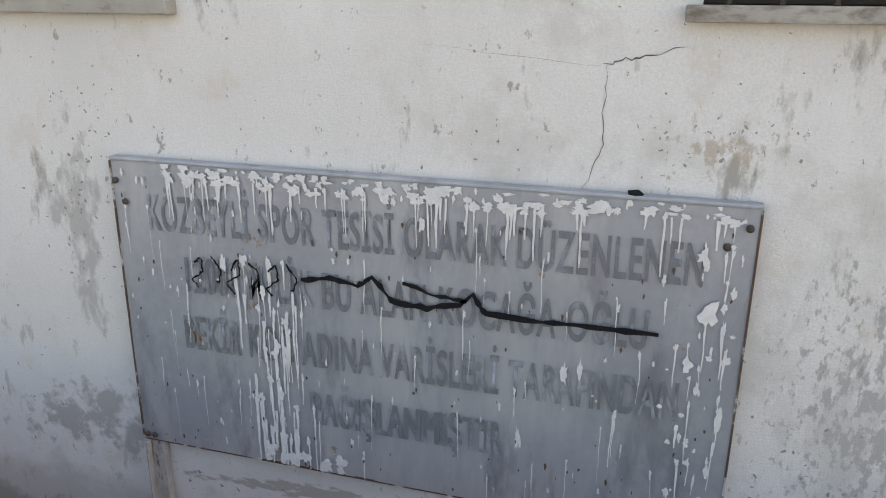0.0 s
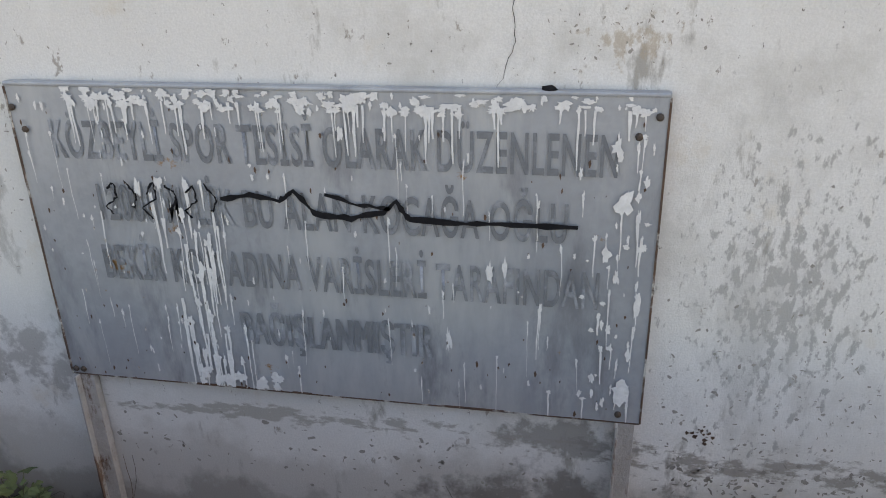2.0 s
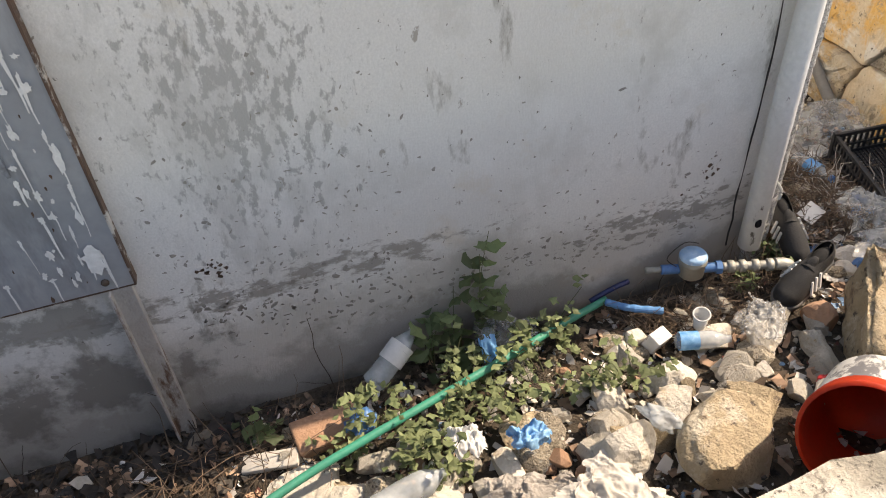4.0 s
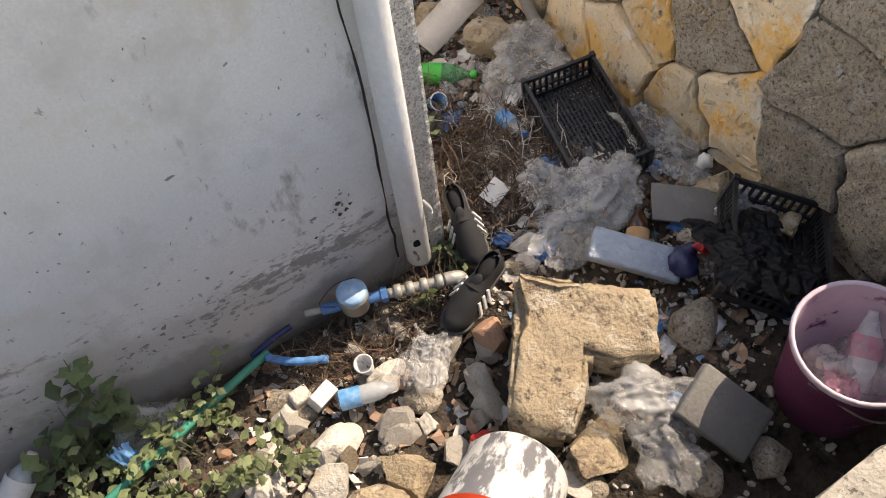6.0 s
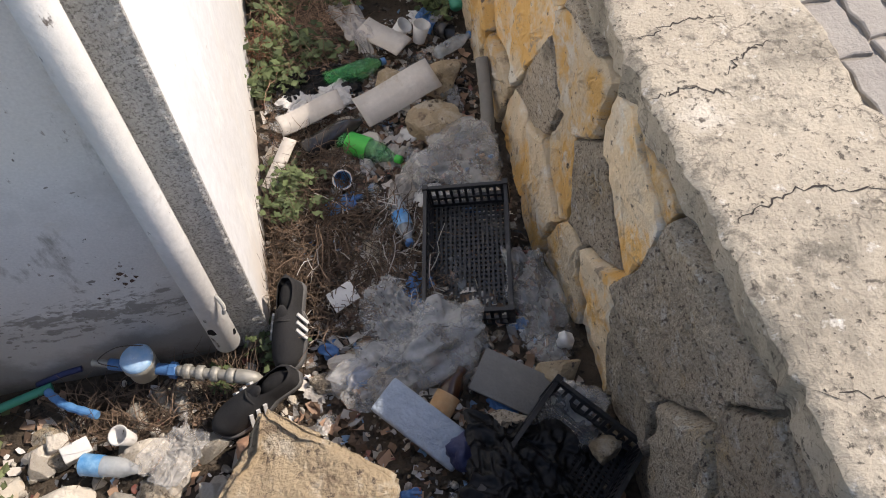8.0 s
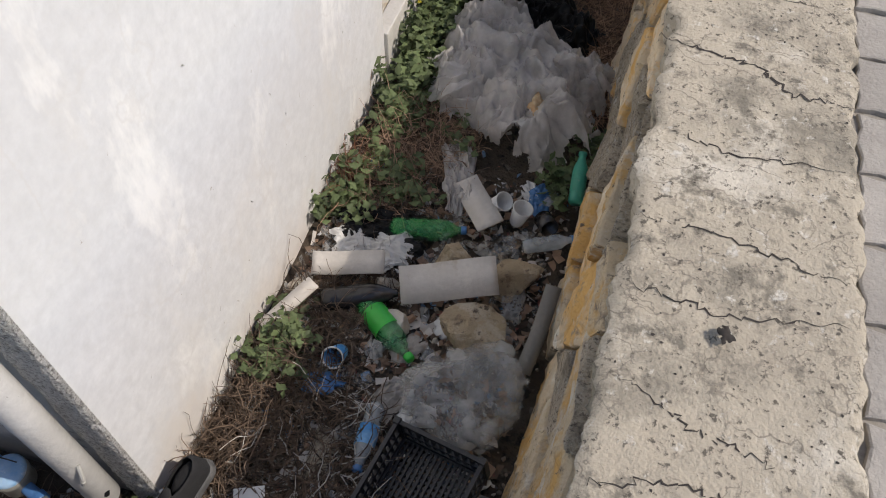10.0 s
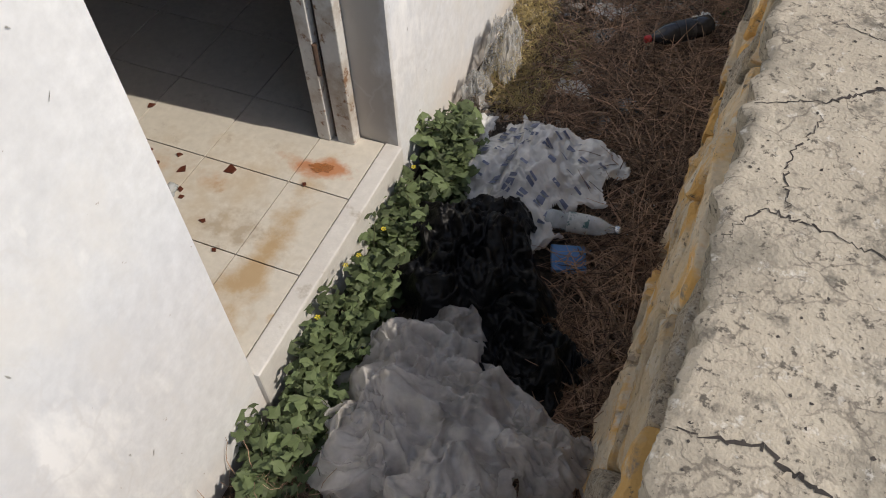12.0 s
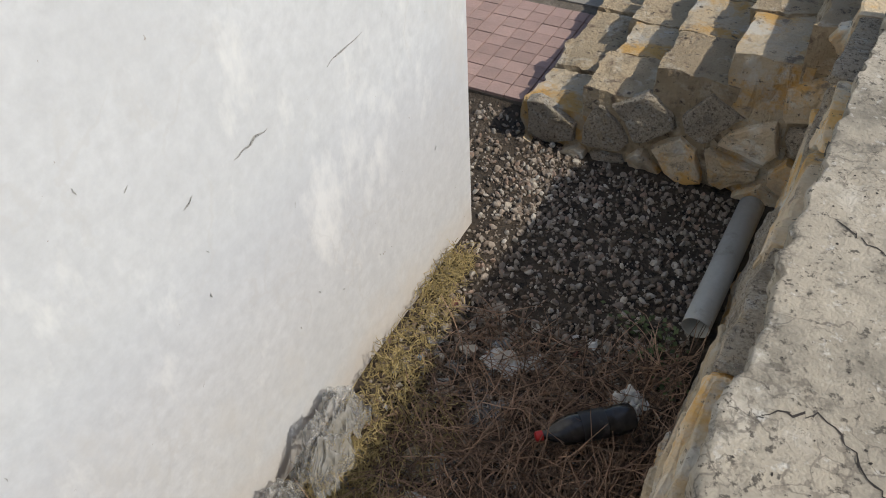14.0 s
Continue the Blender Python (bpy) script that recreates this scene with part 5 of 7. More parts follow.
def rocks():
    data = [  # x, y, half sizes, top lift, turn, material, label
        (2.02, 1.69, 0.10, 0.065, 0.06, 30, 0), (1.94, 1.87, 0.06, 0.05, 0.05, 10, 0), (2.19, 1.65, 0.055, 0.035, 0.035, -20, 0), (2.28, 1.58, 0.045, 0.035, 0.03, 40, 0),
        (2.16, 1.47, 0.10, 0.075, 0.06, -30, 1), (1.84, 1.76, 0.07, 0.05, 0.05, 60, 0), (2.61, 1.24, 0.12, 0.075, 0.07, 20, 1), (2.84, 1.90, 0.05, 0.045, 0.04, 0, 0),
        (3.06, 1.39, 0.09, 0.07, 0.06, 40, 2), (2.36, 1.70, 0.075, 0.06, 0.055, 70, 0), (2.58, 1.71, 0.07, 0.06, 0.085, 20, 3), (2.25, 1.79, 0.075, 0.05, 0.045, 15, 0),
        (1.50, 1.66, 0.10, 0.07, 0.06, 0, 1), (1.80, 1.69, 0.075, 0.06, 0.06, 20, 0), (1.96, 1.58, 0.09, 0.06, 0.05, -25, 0), (1.72, 1.44, 0.105, 0.085, 0.07, 10, 0),
        (1.98, 1.33, 0.15, 0.13, 0.11, 35, 1), (1.67, 1.22, 0.06, 0.04, 0.03, 50, 0), (1.19, 1.54, 0.075, 0.06, 0.05, 5, 0), (2.52, 1.20, 0.07, 0.06, 0.05, -15, 0),
        (3.33, 2.90, 0.13, 0.085, 0.10, 25, 1), (3.20, 3.15, 0.09, 0.075, 0.085, 0, 1), (3.42, 3.16, 0.10, 0.08, 0.07, 30, 1), (2.88, 1.94, 0.06, 0.05, 0.04, 10, 0),
        (3.03, 2.36, 0.055, 0.10, 0.03, 10, 2), (3.08, 2.84, 0.06, 0.055, 0.05, 0, 0), (3.02, 1.83, 0.09, 0.07, 0.05, 20, 2), (3.07, 6.37, 0.05, 0.035, 0.035, 30, 0),
        (2.93, 6.34, 0.035, 0.03, 0.025, 10, 0), (3.47, 6.33, 0.055, 0.03, 0.03, -30, 0), (2.80, 1.05, 0.09, 0.06, 0.05, 60, 2), (2.45, 1.02, 0.08, 0.07, 0.05, 0, 0),
        (2.98, 0.98, 0.07, 0.055, 0.05, 15, 2), (3.0, 3.0, 0.05, 0.045, 0.04, 15, 0), (2.33, 1.38, 0.07, 0.05, 0.05, 70, 0), (1.35, 1.30, 0.08, 0.06, 0.05, 0, 0),
        (3.50, 1.75, 0.08, 0.06, 0.07, 15, 1), (3.55, 1.50, 0.07, 0.05, 0.06, 70, 1), (3.30, 1.62, 0.07, 0.05, 0.05, 5, 2), (2.72, 2.92, 0.05, 0.035, 0.03, 35, 0)]
    mats = (M_ROCK, M_ROCKY, M_STONEG, M_BRICKR)
    names = ("pale broken limestone lump on the heap", "rough yellowish limestone lump on the heap", "dull grey brown stone in the litter", "reddish broken brick stone under the shoe")
    for i, (x, y, a, b, c, t, k) in enumerate(data):
        one("rock", names[k], "rock", rock_bm(a * 1.12, b * 1.12, c * 1.12, 100 + i, 4 if a > 0.07 else 3, 0.10, 12, 0.62), mats[k], put(x, y, c * 0.45, 8 * math.sin(i), 8 * math.cos(i), t),
            "broken stones of the heap", smooth=False)
    rr = random.Random(77)
    protos = [rock_bm(1.1, 0.9, 0.68, 300 + k, 2, 0.10, 11, 0.6) for k in range(7)]
    meshes = []
    for k, b in enumerate(protos):
        me = bpy.data.meshes.new("rock")
        b.to_mesh(me)
        b.free()
        me.materials.append((M_ROCK, M_ROCK, M_ROCK, M_ROCKY, M_STONEG, M_ROCK, M_BRICKR)[k])
        meshes.append(me)
    for _ in range(270):
        x, y = rr.uniform(0.75, 2.6), rr.uniform(0.92, 2.0)
        if y > 1.75 and x < 1.6 and rr.random() < 0.8:
            continue
        s = 0.02 + 0.055 * rr.random() ** 1.8
        if math.hypot(x - 2.27, y - 1.20) < 0.24:
            continue
        ob = new("rock", rr.choice(meshes))
        ob.matrix_basis = put(x, y, s * 0.35, rr.uniform(-30, 30), rr.uniform(-30, 30), rr.uniform(0, 360)) @ Matrix.Diagonal((s, s, s, 1))
        tagged(ob, "small broken stone lying on the heap", "rock", "broken stones of the heap")


rocks()


def pale_slabs():
    """Flat broken slabs and lumps on the sunlit side of the heap."""
    rr = random.Random(55)
    for i in range(26):
        x, y = rr.uniform(0.85, 1.75), rr.uniform(1.05, 1.72)
        a = rr.uniform(0.045, 0.10)
        one("rock", "pale flat broken limestone piece in the sun", "rock", rock_bm(a, a * rr.uniform(0.6, 0.9), a * rr.uniform(0.3, 0.6), 600 + i, 3, 0.08, 13, 0.6), M_ROCK if i % 5 else M_ROCKY,
            put(x, y, a * 0.25, rr.uniform(-14, 14), rr.uniform(-14, 14), rr.uniform(0, 360)), "broken stones of the heap", smooth=False)


pale_slabs()
one("stone_slab", "dark grey flat slab leaning on the heap", "slab", boxes((-0.08, 0.08, -0.11, 0.11, -0.02, 0.02), bevel=0.008), M_SLATE, put(2.93, 1.13, 0.09, 25, -14, 20))
one("stone_slab", "pale flat slab lying before the board", "slab", rock_bm(0.15, 0.10, 0.03, 411, 3, 0.1, 8, 0.7), M_ROCK, put(0.82, 1.72, 0.02, 0, 6, 20), smooth=False)
one("cardboard", "dark grey sheet of board among the bags", "board", boxes((-0.13, 0.13, -0.065, 0.065, -0.006, 0.006), bevel=0.003), M_SLATE, put(3.36, 1.72, 0.06, 12, 10, -35))
one("brick_slab", "split ochre and red brick slab", "brick", boxes((-0.11, 0.11, -0.06, 0.06, -0.025, 0.025), bevel=0.008), M_BRICKR, put(0.93, 1.91, 0.03, 6, 4, 8))
one("wood_chip", "broken pale board piece", "board", boxes((-0.09, 0.09, -0.03, 0.03, -0.01, 0.01), bevel=0.004), M_PAPER, put(0.74, 1.86, 0.03, 5, -8, -15))

# ---- buckets, crates, shoes, water meter ----
pb = thing("bucket", "plum paint bucket holding crumpled red and clear wrappers", "bucket", pose(3.225, 1.04, -0.13, 0, -5, 0))
part("wall", lathe([(0.0, 0.0), (0.128, 0.0), (0.132, 0.01), (0.155, 0.32)], 36), M_PURPLE, pb, smooth=True)
part("inside", lathe([(0.150, 0.335), (0.147, 0.30), (0.126, 0.02), (0.0, 0.018)], 36), M_LILAC, pb, "paint streaked inside", smooth=True)
part("rim", lathe([(0.155, 0.32), (0.161, 0.322), (0.162, 0.336), (0.157, 0.341), (0.150, 0.335)], 36), M_LILAC, pb, "pale rim with worn plum edge", smooth=True)
part("handle", tube([(0.157, 0.0, 0.30), (0.10, -0.13, 0.26), (0.0, -0.172, 0.22), (-0.10, -0.13, 0.26), (-0.157, 0.0, 0.30)], 0.003, 6), M_GALV, pb, "wire handle")
one("plastic_bag", "crumpled clear bag stuffed into the plum bucket", "bag", crumple(0.10, 0.10, 0.10, 3, 4), M_BAG, pose(3.24, 1.03, 0.0))
bottle("plastic_bottle", "crushed clear bottle with red print in the bucket", lying(3.19, 0.98, 0.03, 0.35, 0.30, 0.30), 0.22, 0.034, M_CLEAR, M_PINK, None, (0.40, 0.66), 0.3, 4)
one("wrapper", "red and white sweet wrapper in the bucket", "wrapper", film_sheet(0.05, 0.05, 8, 24, 0.03), M_PINK, pose(3.15, 1.0, 0.05, 10, 5, 40))

rb = thing("bucket", "white plastic bucket with orange inside, fallen on its side", "bucket", lying(2.17, 1.13, 0.055, 0.22, 0.16, -0.13))
part("wall", lathe([(0.152, 0.03), (0.135, 0.30), (0.128, 0.312), (0.0, 0.312)], 36), M_BUCKETW, rb, "white wall with smudged grey print", smooth=True)
part("inside", lathe([(0.147, 0.0), (0.146, 0.03), (0.130, 0.30), (0.0, 0.302)], 36), M_ORANGE, rb, "bright orange red inside", smooth=True)
part("rim", lathe([(0.147, 0.0), (0.156, 0.002), (0.158, 0.022), (0.152, 0.03)], 36), M_ORANGE, rb, "orange stained rim", smooth=True)
part("paint_band", lathe([(0.1535, 0.032), (0.1475, 0.092)], 36), M_ORANGE, rb, "orange paint drips below the rim", smooth=True)

crate(pose(3.33, 2.23, -0.245, 5, -6, -12), "black latticed plastic fruit crate lying in the litter", 0.27, 0.46)
crate(pose(3.37, 1.43, -0.11, -9, 12, -48), "black latticed plastic fruit crate half under rubbish", 0.28, 0.38, 0.12)
one("plastic_bag", "torn black bag spread over a crate", "bag", film_sheet(0.17, 0.17, 31, 30, 0.04), M_BAGBLK, pose(3.28, 1.42, 0.0, -9, 14, -20))

shoe(pose(2.735, 2.10, -0.22, 8, 18, -103) @ Matrix.Diagonal((1.04, 1.08, 1.14, 1)), "black trainer with white stripes leaning by the wall corner")
shoe(pose(2.62, 1.86, -0.21, -8, 14, -158) @ Matrix.Diagonal((1.04, 1.08, 1.14, 1)), "black trainer with white stripes lying on broken stones")

wm = thing("water_meter", "blue domestic water meter with pale plastic pipe", "meter", pose(2.285, 2.03, -0.17, 0, 0, -18))
part("meter_body", lathe([(0.0, -0.03), (0.035, -0.03), (0.046, -0.018), (0.046, 0.03), (0.05, 0.034), (0.05, 0.05), (0.045, 0.055)], 24), M_GALV, wm, smooth=True)
part("lid", lathe([(0.047, 0.052), (0.049, 0.06), (0.042, 0.07), (0.0, 0.074)], 24), M_LIDBLUE, wm, "scuffed sky blue lid", smooth=True)
for s in (-1, 1):
    part("fitting", tube([(s * 0.04, 0, 0), (s * 0.105, 0, 0)], 0.018, 14), M_BLUE, wm, "blue union fitting", smooth=True)
part("nut", lathe([(0.025, 0), (0.025, 0.02)], 6), M_BLUE, wm, m=pose(0.085, 0, 0, 0, 90, 0))
part("pipe", tube([(0.105, 0, 0), (0.2, 0.0, 0.0), (0.315, 0.0, 0.0)], 0.016, 14), M_GALV, wm, "grey plastic pipe", smooth=True)
for x in (0.125, 0.165, 0.21, 0.26):
    part("collar", lathe([(0.018, 0), (0.023, 0.003), (0.023, 0.022), (0.018, 0.025)], 14), M_GALV, wm, m=pose(x, 0, 0, 0, 90, 0), smooth=True)
part("elbow", tube([(0.29, 0, 0.002), (0.325, 0, 0.0), (0.345, 0, -0.02), (0.345, 0, -0.10)], 0.022, 14), M_GALV, wm, "grey elbow going into the ground", smooth=True)
part("valve", tube([(-0.105, 0, 0), (-0.16, 0, 0)], 0.012, 10), M_GALV, wm, "brass grey stub", smooth=True)
part("wire", tube([(-0.06, -0.02, 0.03), (-0.1, -0.03, 0.08), (-0.04, 0.0, 0.12), (0.02, 0.03, 0.09)], 0.0018, 5), M_IRON, wm, "thin seal wire")

hose = one("garden_hose", "green rubber garden hose running over the stones", "hose", tube([(0.35, 1.50, -0.20), (0.76, 1.67, -0.20), (1.01, 1.75, -0.195), (1.51, 1.90, -0.205), (1.80, 2.01, -0.235), (1.98, 2.07, -0.25)], 0.0135, 12), M_HOSE, Matrix.Identity(4))
one("corrugated_hose", "blue corrugated hose end by the meter", "hose", tube([(1.97, 2.05, -0.24), (2.03, 1.99, -0.235), (2.13, 1.935, -0.235)], 0.012, 12, wob=0.18), M_BHOSE, Matrix.Identity(4), smooth=False)
one("blue_pipe_end", "short blue pipe against the wall foot", "pipe", tube([(1.93, 2.09, -0.26), (2.02, 2.09, -0.225), (2.08, 2.095, -0.22)], 0.010, 12), M_NAVY, Matrix.Identity(4))

# ---- bottles and cups ----
bottle("plastic_bottle", "green soda bottle lying in the litter", lying(2.93, 2.93, -0.27, 0.26, -0.20, 0.01), 0.32, 0.043, M_GREENB, M_GREENL, M_GREENL, (0.30, 0.58), 0.1, 2)
bottle("plastic_bottle", "small clear water bottle with blue wrap", lying(3.13, 2.56, -0.26, 0.02, -0.24, 0.02), 0.22, 0.030, M_CLEAR, M_BLUEL, M_BLUE, (0.35, 0.65), 0.15, 3)
bottle("plastic_bottle", "grey crushed bottle under a foam sheet", lying(2.83, 2.86, -0.26, 0.26, 0.10, 0.02), 0.27, 0.04, M_COLA, None, None, (0.3, 0.6), 0.2, 5)
bottle("glass_bottle", "brown glass bottle with orange paper wrap", lying(3.08, 1.65, -0.17, 0.15, 0.17, 0.05), 0.21, 0.036, M_AMBER, M_LABEL, M_AMBER, (0.2, 0.58), 0.0, 6)
bottle("glass_bottle", "dark green glass bottle behind the bucket", lying(3.42, 1.02, 0.0, 0.03, -0.1, -0.2), 0.22, 0.034, M_COLA, M_GREENL, None, (0.35, 0.55), 0.0, 7)
bottle("plastic_bottle", "small clear bottle with pale blue wrap on the stones", lying(2.09, 1.79, -0.225, 0.16, -0.05, 0.0), 0.19, 0.029, M_CLEAR, M_BLUEL, None, (0.05, 0.38), 0.2, 8)
bottle("plastic_bottle", "dark cola bottle with red cap on dead grass", lying(3.53, 6.28, -0.235, -0.24, -0.20, 0.0), 0.31, 0.046, M_COLA, M_BLKPL, M_RED, (0.30, 0.55), 0.08, 9)
bottle("plastic_bottle", "clear bottle with white and green wrap", lying(3.20, 4.985, -0.235, 0.24, 0.03, 0.0), 0.26, 0.034, M_CLEAR, M_GREYLAB, M_SILVER, (0.30, 0.58), 0.1, 10)
bottle("plastic_bottle", "crushed clear bottle with red print by the wall", lying(1.10, 1.98, -0.24, 0.18, 0.10, 0.10), 0.24, 0.04, M_CLEAR, M_CUP, M_CUP, (0.4, 0.7), 0.25, 12)
bottle("plastic_bottle", "crushed clear bottle among the weeds", lying(0.98, 1.52, -0.2, 0.22, 0.05, 0.0), 0.26, 0.04, M_CLEAR, None, None, (0.4, 0.7), 0.3, 13)
bottle("plastic_bottle", "teal plastic bottle against the stone wall", lying(3.56, 3.50, -0.24, -0.02, 0.2, 0.1), 0.2, 0.028, M_HOSE, None, M_HOSE, (0.4, 0.7), 0.1, 14)
bottle("plastic_bottle", "clear bottle with blue cap in shade", lying(3.42, 3.28, -0.27, 0.15, 0.08, 0.0), 0.19, 0.028, M_CLEAR, None, M_BLUE, (0.4, 0.7), 0.15, 15)
bottle("plastic_bottle", "green bottle half under the black sheet", lying(2.95, 3.22, -0.27, 0.22, 0.06, 0.0), 0.27, 0.04, M_GREENB, None, M_BLUE, (0.4, 0.7), 0.15, 16)


def cup(label, m, material, r=0.034, h=0.08):
    t = thing("paper_cup", label, "cup", m)
    part("wall", lathe([(r * 0.72, 0), (r, h), (r * 0.96, h), (r * 0.70, 0.004), (0.0, 0.004)], 20), material, t, smooth=True)
    part("rim", lathe([(r, h - 0.002), (r + 0.003, h), (r, h + 0.003), (r - 0.003, h)], 20), M_CUP, t, smooth=True)


cup("white and blue paper cup tipped on the litter", lying(2.96, 2.70, -0.26, 0.0, -0.1, 0.10), M_BLUEL)
cup("white and blue paper cup on the stones", put(2.22, 1.85, 0.05, 10, -8, 0), M_CUP, 0.028, 0.075)
cup("white paper cup by the big bag", lying(3.27, 3.43, -0.27, 0.06, -0.03, 0.09), M_CUP, 0.034, 0.085)
cup("white yoghurt cup with blue print", lying(3.37, 3.40, -0.29, 0.02, 0.0, 0.1), M_CUP, 0.036, 0.085)
one("can", "dark open tin can on its side", "can", lathe([(0.03, 0), (0.034, 0.002), (0.034, 0.07), (0.031, 0.07), (0.029, 0.01), (0, 0.008)], 20), M_COLA, lying(3.46, 3.42, -0.26, 0.05, -0.08, 0.03))
one("card_lid", "white card lid with red print", "lid", boxes((-0.045, 0.045, -0.035, 0.035, -0.002, 0.002), bevel=0.001), M_CUP, put(2.90, 2.17, 0.06, 14, -10, 20))
one("blister_tray", "crushed pale blue plastic package", "package", boxes((-0.14, 0.14, -0.055, 0.055, -0.018, 0.018), bevel=0.01), mat("pale_blue_film", (0.40, 0.47, 0.55), (0.28, 0.34, 0.42), 22, 0.3, 0.8, space="obj"), put(3.07, 1.65, 0.09, 10, 8, -48))
one("wrapper", "navy blue film wrapper end", "wrapper", crumple(0.06, 0.05, 0.04, 41, 3), M_NAVY, put(3.17, 1.55, 0.07, 0, 0, 30))
one("wrapper", "bright red scrap of wrapper", "wrapper", crumple(0.035, 0.03, 0.03, 42, 3), M_RED, put(3.24, 1.55, 0.10))
one("wrapper", "dull red scrap between the stones", "wrapper", crumple(0.03, 0.02, 0.02, 43, 3), M_RED, put(2.37, 1.44, 0.05))
one("foam_block", "white perforated foam block", "block", boxes((-0.04, 0.04, -0.025, 0.025, -0.03, 0.03), bevel=0.004), M_CUP, put(2.06, 1.85, 0.06, 20, 10, 25))
one("foam_block", "small white plaster lump", "block", boxes((-0.03, 0.03, -0.025, 0.025, -0.025, 0.025), bevel=0.006), M_ROCK, put(2.00, 1.89, 0.05, 5, 12, 10))
one("wrapper", "white and blue printed wrapper on weeds", "wrapper", film_sheet(0.06, 0.06, 44, 30, 0.05), M_CUP, put(1.31, 1.65, 0.08))
one("wrapper", "blue and white crumpled wrapper", "wrapper", film_sheet(0.065, 0.045, 45, 30, 0.045), M_BLUEL, put(1.48, 1.57, 0.10))
one("wrapper", "dark blue torn wrapper", "wrapper", crumple(0.05, 0.06, 0.05, 46, 4), M_BLUE, put(1.03, 1.86, 0.06))
one("wrapper", "blue card box flattened in shade", "wrapper", boxes((-0.06, 0.06, -0.05, 0.05, -0.01, 0.01), bevel=0.004), M_BLUE, put(3.32, 4.88, 0.04, 10, 5, 20))
one("wrapper", "yellow green scrap of film", "wrapper", film_sheet(0.04, 0.09, 47, 16, 0.03), M_LEAFP, put(3.14, 4.93, 0.04, 0, 0, 20))
one("foil", "crumpled piece of silver foil", "foil", crumple(0.035, 0.045, 0.03, 48, 3), M_SILVER, put(3.27, 4.60, 0.04))
one("foil", "clear shiny cup squashed on dead grass", "cup", crumple(0.05, 0.05, 0.03, 49, 3), M_CLEAR, put(3.32, 5.72, 0.03))
one("dark_tube", "dark folded tube leaning on the stone wall", "tube", tube([(3.53, 2.80, -0.27), (3.55, 2.93, -0.20), (3.56, 3.05, -0.12)], 0.026, 12), M_SLATE, Matrix.Identity(4))


def curved_board(label, m, w, l, bend):
    bm = bmesh.new()
    n = 14
    rows = []
    for i in range(n + 1):
        u = i / n - 0.5
        z = bend * math.sin(u * 3.4) + bend * 0.6 * u * u
        rows.append([bm.verts.new((u * l, s * w / 2, z + t)) for s, t in ((-1, 0), (1, 0), (1, 0.008), (-1, 0.008))])
    for a, b in zip(rows, rows[1:]):
        for k in range(4):
            bm.faces.new((a[k], a[(k + 1) % 4], b[(k + 1) % 4], b[k]))
    bm.faces.new(rows[0][::-1])
    bm.faces.new(rows[-1])
    one("foam_sheet", label, "sheet", bm, M_PAPER, m, smooth=True)


curved_board("bent pale foam sheet", pose(3.22, 3.02, -0.20, 22, 0, 22), 0.13, 0.32, 0.028)
curved_board("wavy pale sheet edge over a bottle", pose(2.88, 2.99, -0.20, 22, 0, 14), 0.08, 0.25, 0.03)
curved_board("torn piece of cardboard flap", pose(3.22, 3.40, -0.24, 12, 6, -50), 0.10, 0.24, 0.02)
curved_board("dirty white batten by the wall", pose(2.74, 2.80, -0.24, 10, -6, 62), 0.05, 0.22, 0.006)

# ---- bags and rags ----
one("plastic_bag", "crumpled clear bag on the stones", "bag", crumple(0.15, 0.10, 0.11, 51, 5), M_BAG, put(2.80, 1.27, 0.06, 0, 0, -30))
one("plastic_bag", "pinkish clear bag crumpled between stones", "bag", crumple(0.08, 0.10, 0.07, 52, 4), M_BAG, put(2.76, 1.12, 0.05))
one("plastic_bag", "large grey clear bag beside the crate", "bag", crumple(0.17, 0.13, 0.10, 53, 5), M_BAG, put(3.16, 1.93, 0.06, 0, 0, 20))
one("plastic_bag", "grey film wound round stones", "bag", film_sheet(0.16, 0.11, 54, 34, 0.035), M_BAG, put(3.00, 1.86, 0.05, 0, 0, 15))
one("plastic_bag", "clear bag draped against the stone wall", "bag", crumple(0.12, 0.10, 0.08, 55, 4), M_BAG, put(3.47, 1.60, 0.06))
one("plastic_bag", "grey clear bag piled behind the crate", "bag", crumple(0.20, 0.16, 0.13, 56, 5), M_BAG, put(3.38, 2.65, 0.05, 0, 0, 30))
one("plastic_bag", "clear bag with blue print against the wall", "bag", crumple(0.13, 0.09, 0.13, 57, 5), M_BAG, put(1.57, 2.02, 0.06))
one("wrapper", "blue printed panel in a clear bag", "wrapper", film_sheet(0.035, 0.07, 58, 14, 0.02), M_BLUEL, put(1.50, 1.965, 0.12, 70, 0, 10))
one("plastic_bag", "torn grey film among the foam sheets", "bag", film_sheet(0.16, 0.10, 59, 34, 0.035), M_BAGPRINT, put(2.91, 3.10, 0.03, 0, 0, 10))
one("plastic_bag", "dark sheet lying on the weeds", "bag", film_sheet(0.18, 0.09, 60, 30, 0.04), M_BAGBLK, put(2.92, 3.22, 0.03, 0, 0, 5))
one("plastic_bag", "clear film stretched beside the crate", "bag", film_sheet(0.11, 0.17, 61, 30, 0.06), M_BAG, put(3.07, 2.02, 0.05, 0, 0, 40))
one("plastic_bag", "wrinkled film under the crate edge", "bag", film_sheet(0.09, 0.17, 62, 30, 0.05), M_BAG, put(3.50, 2.06, 0.04))
one("plastic_bag", "thin bag wrapped round a white stone", "bag", film_sheet(0.11, 0.08, 63, 26, 0.028), M_BAG, put(2.37, 1.74, 0.08, 0, 0, 40))
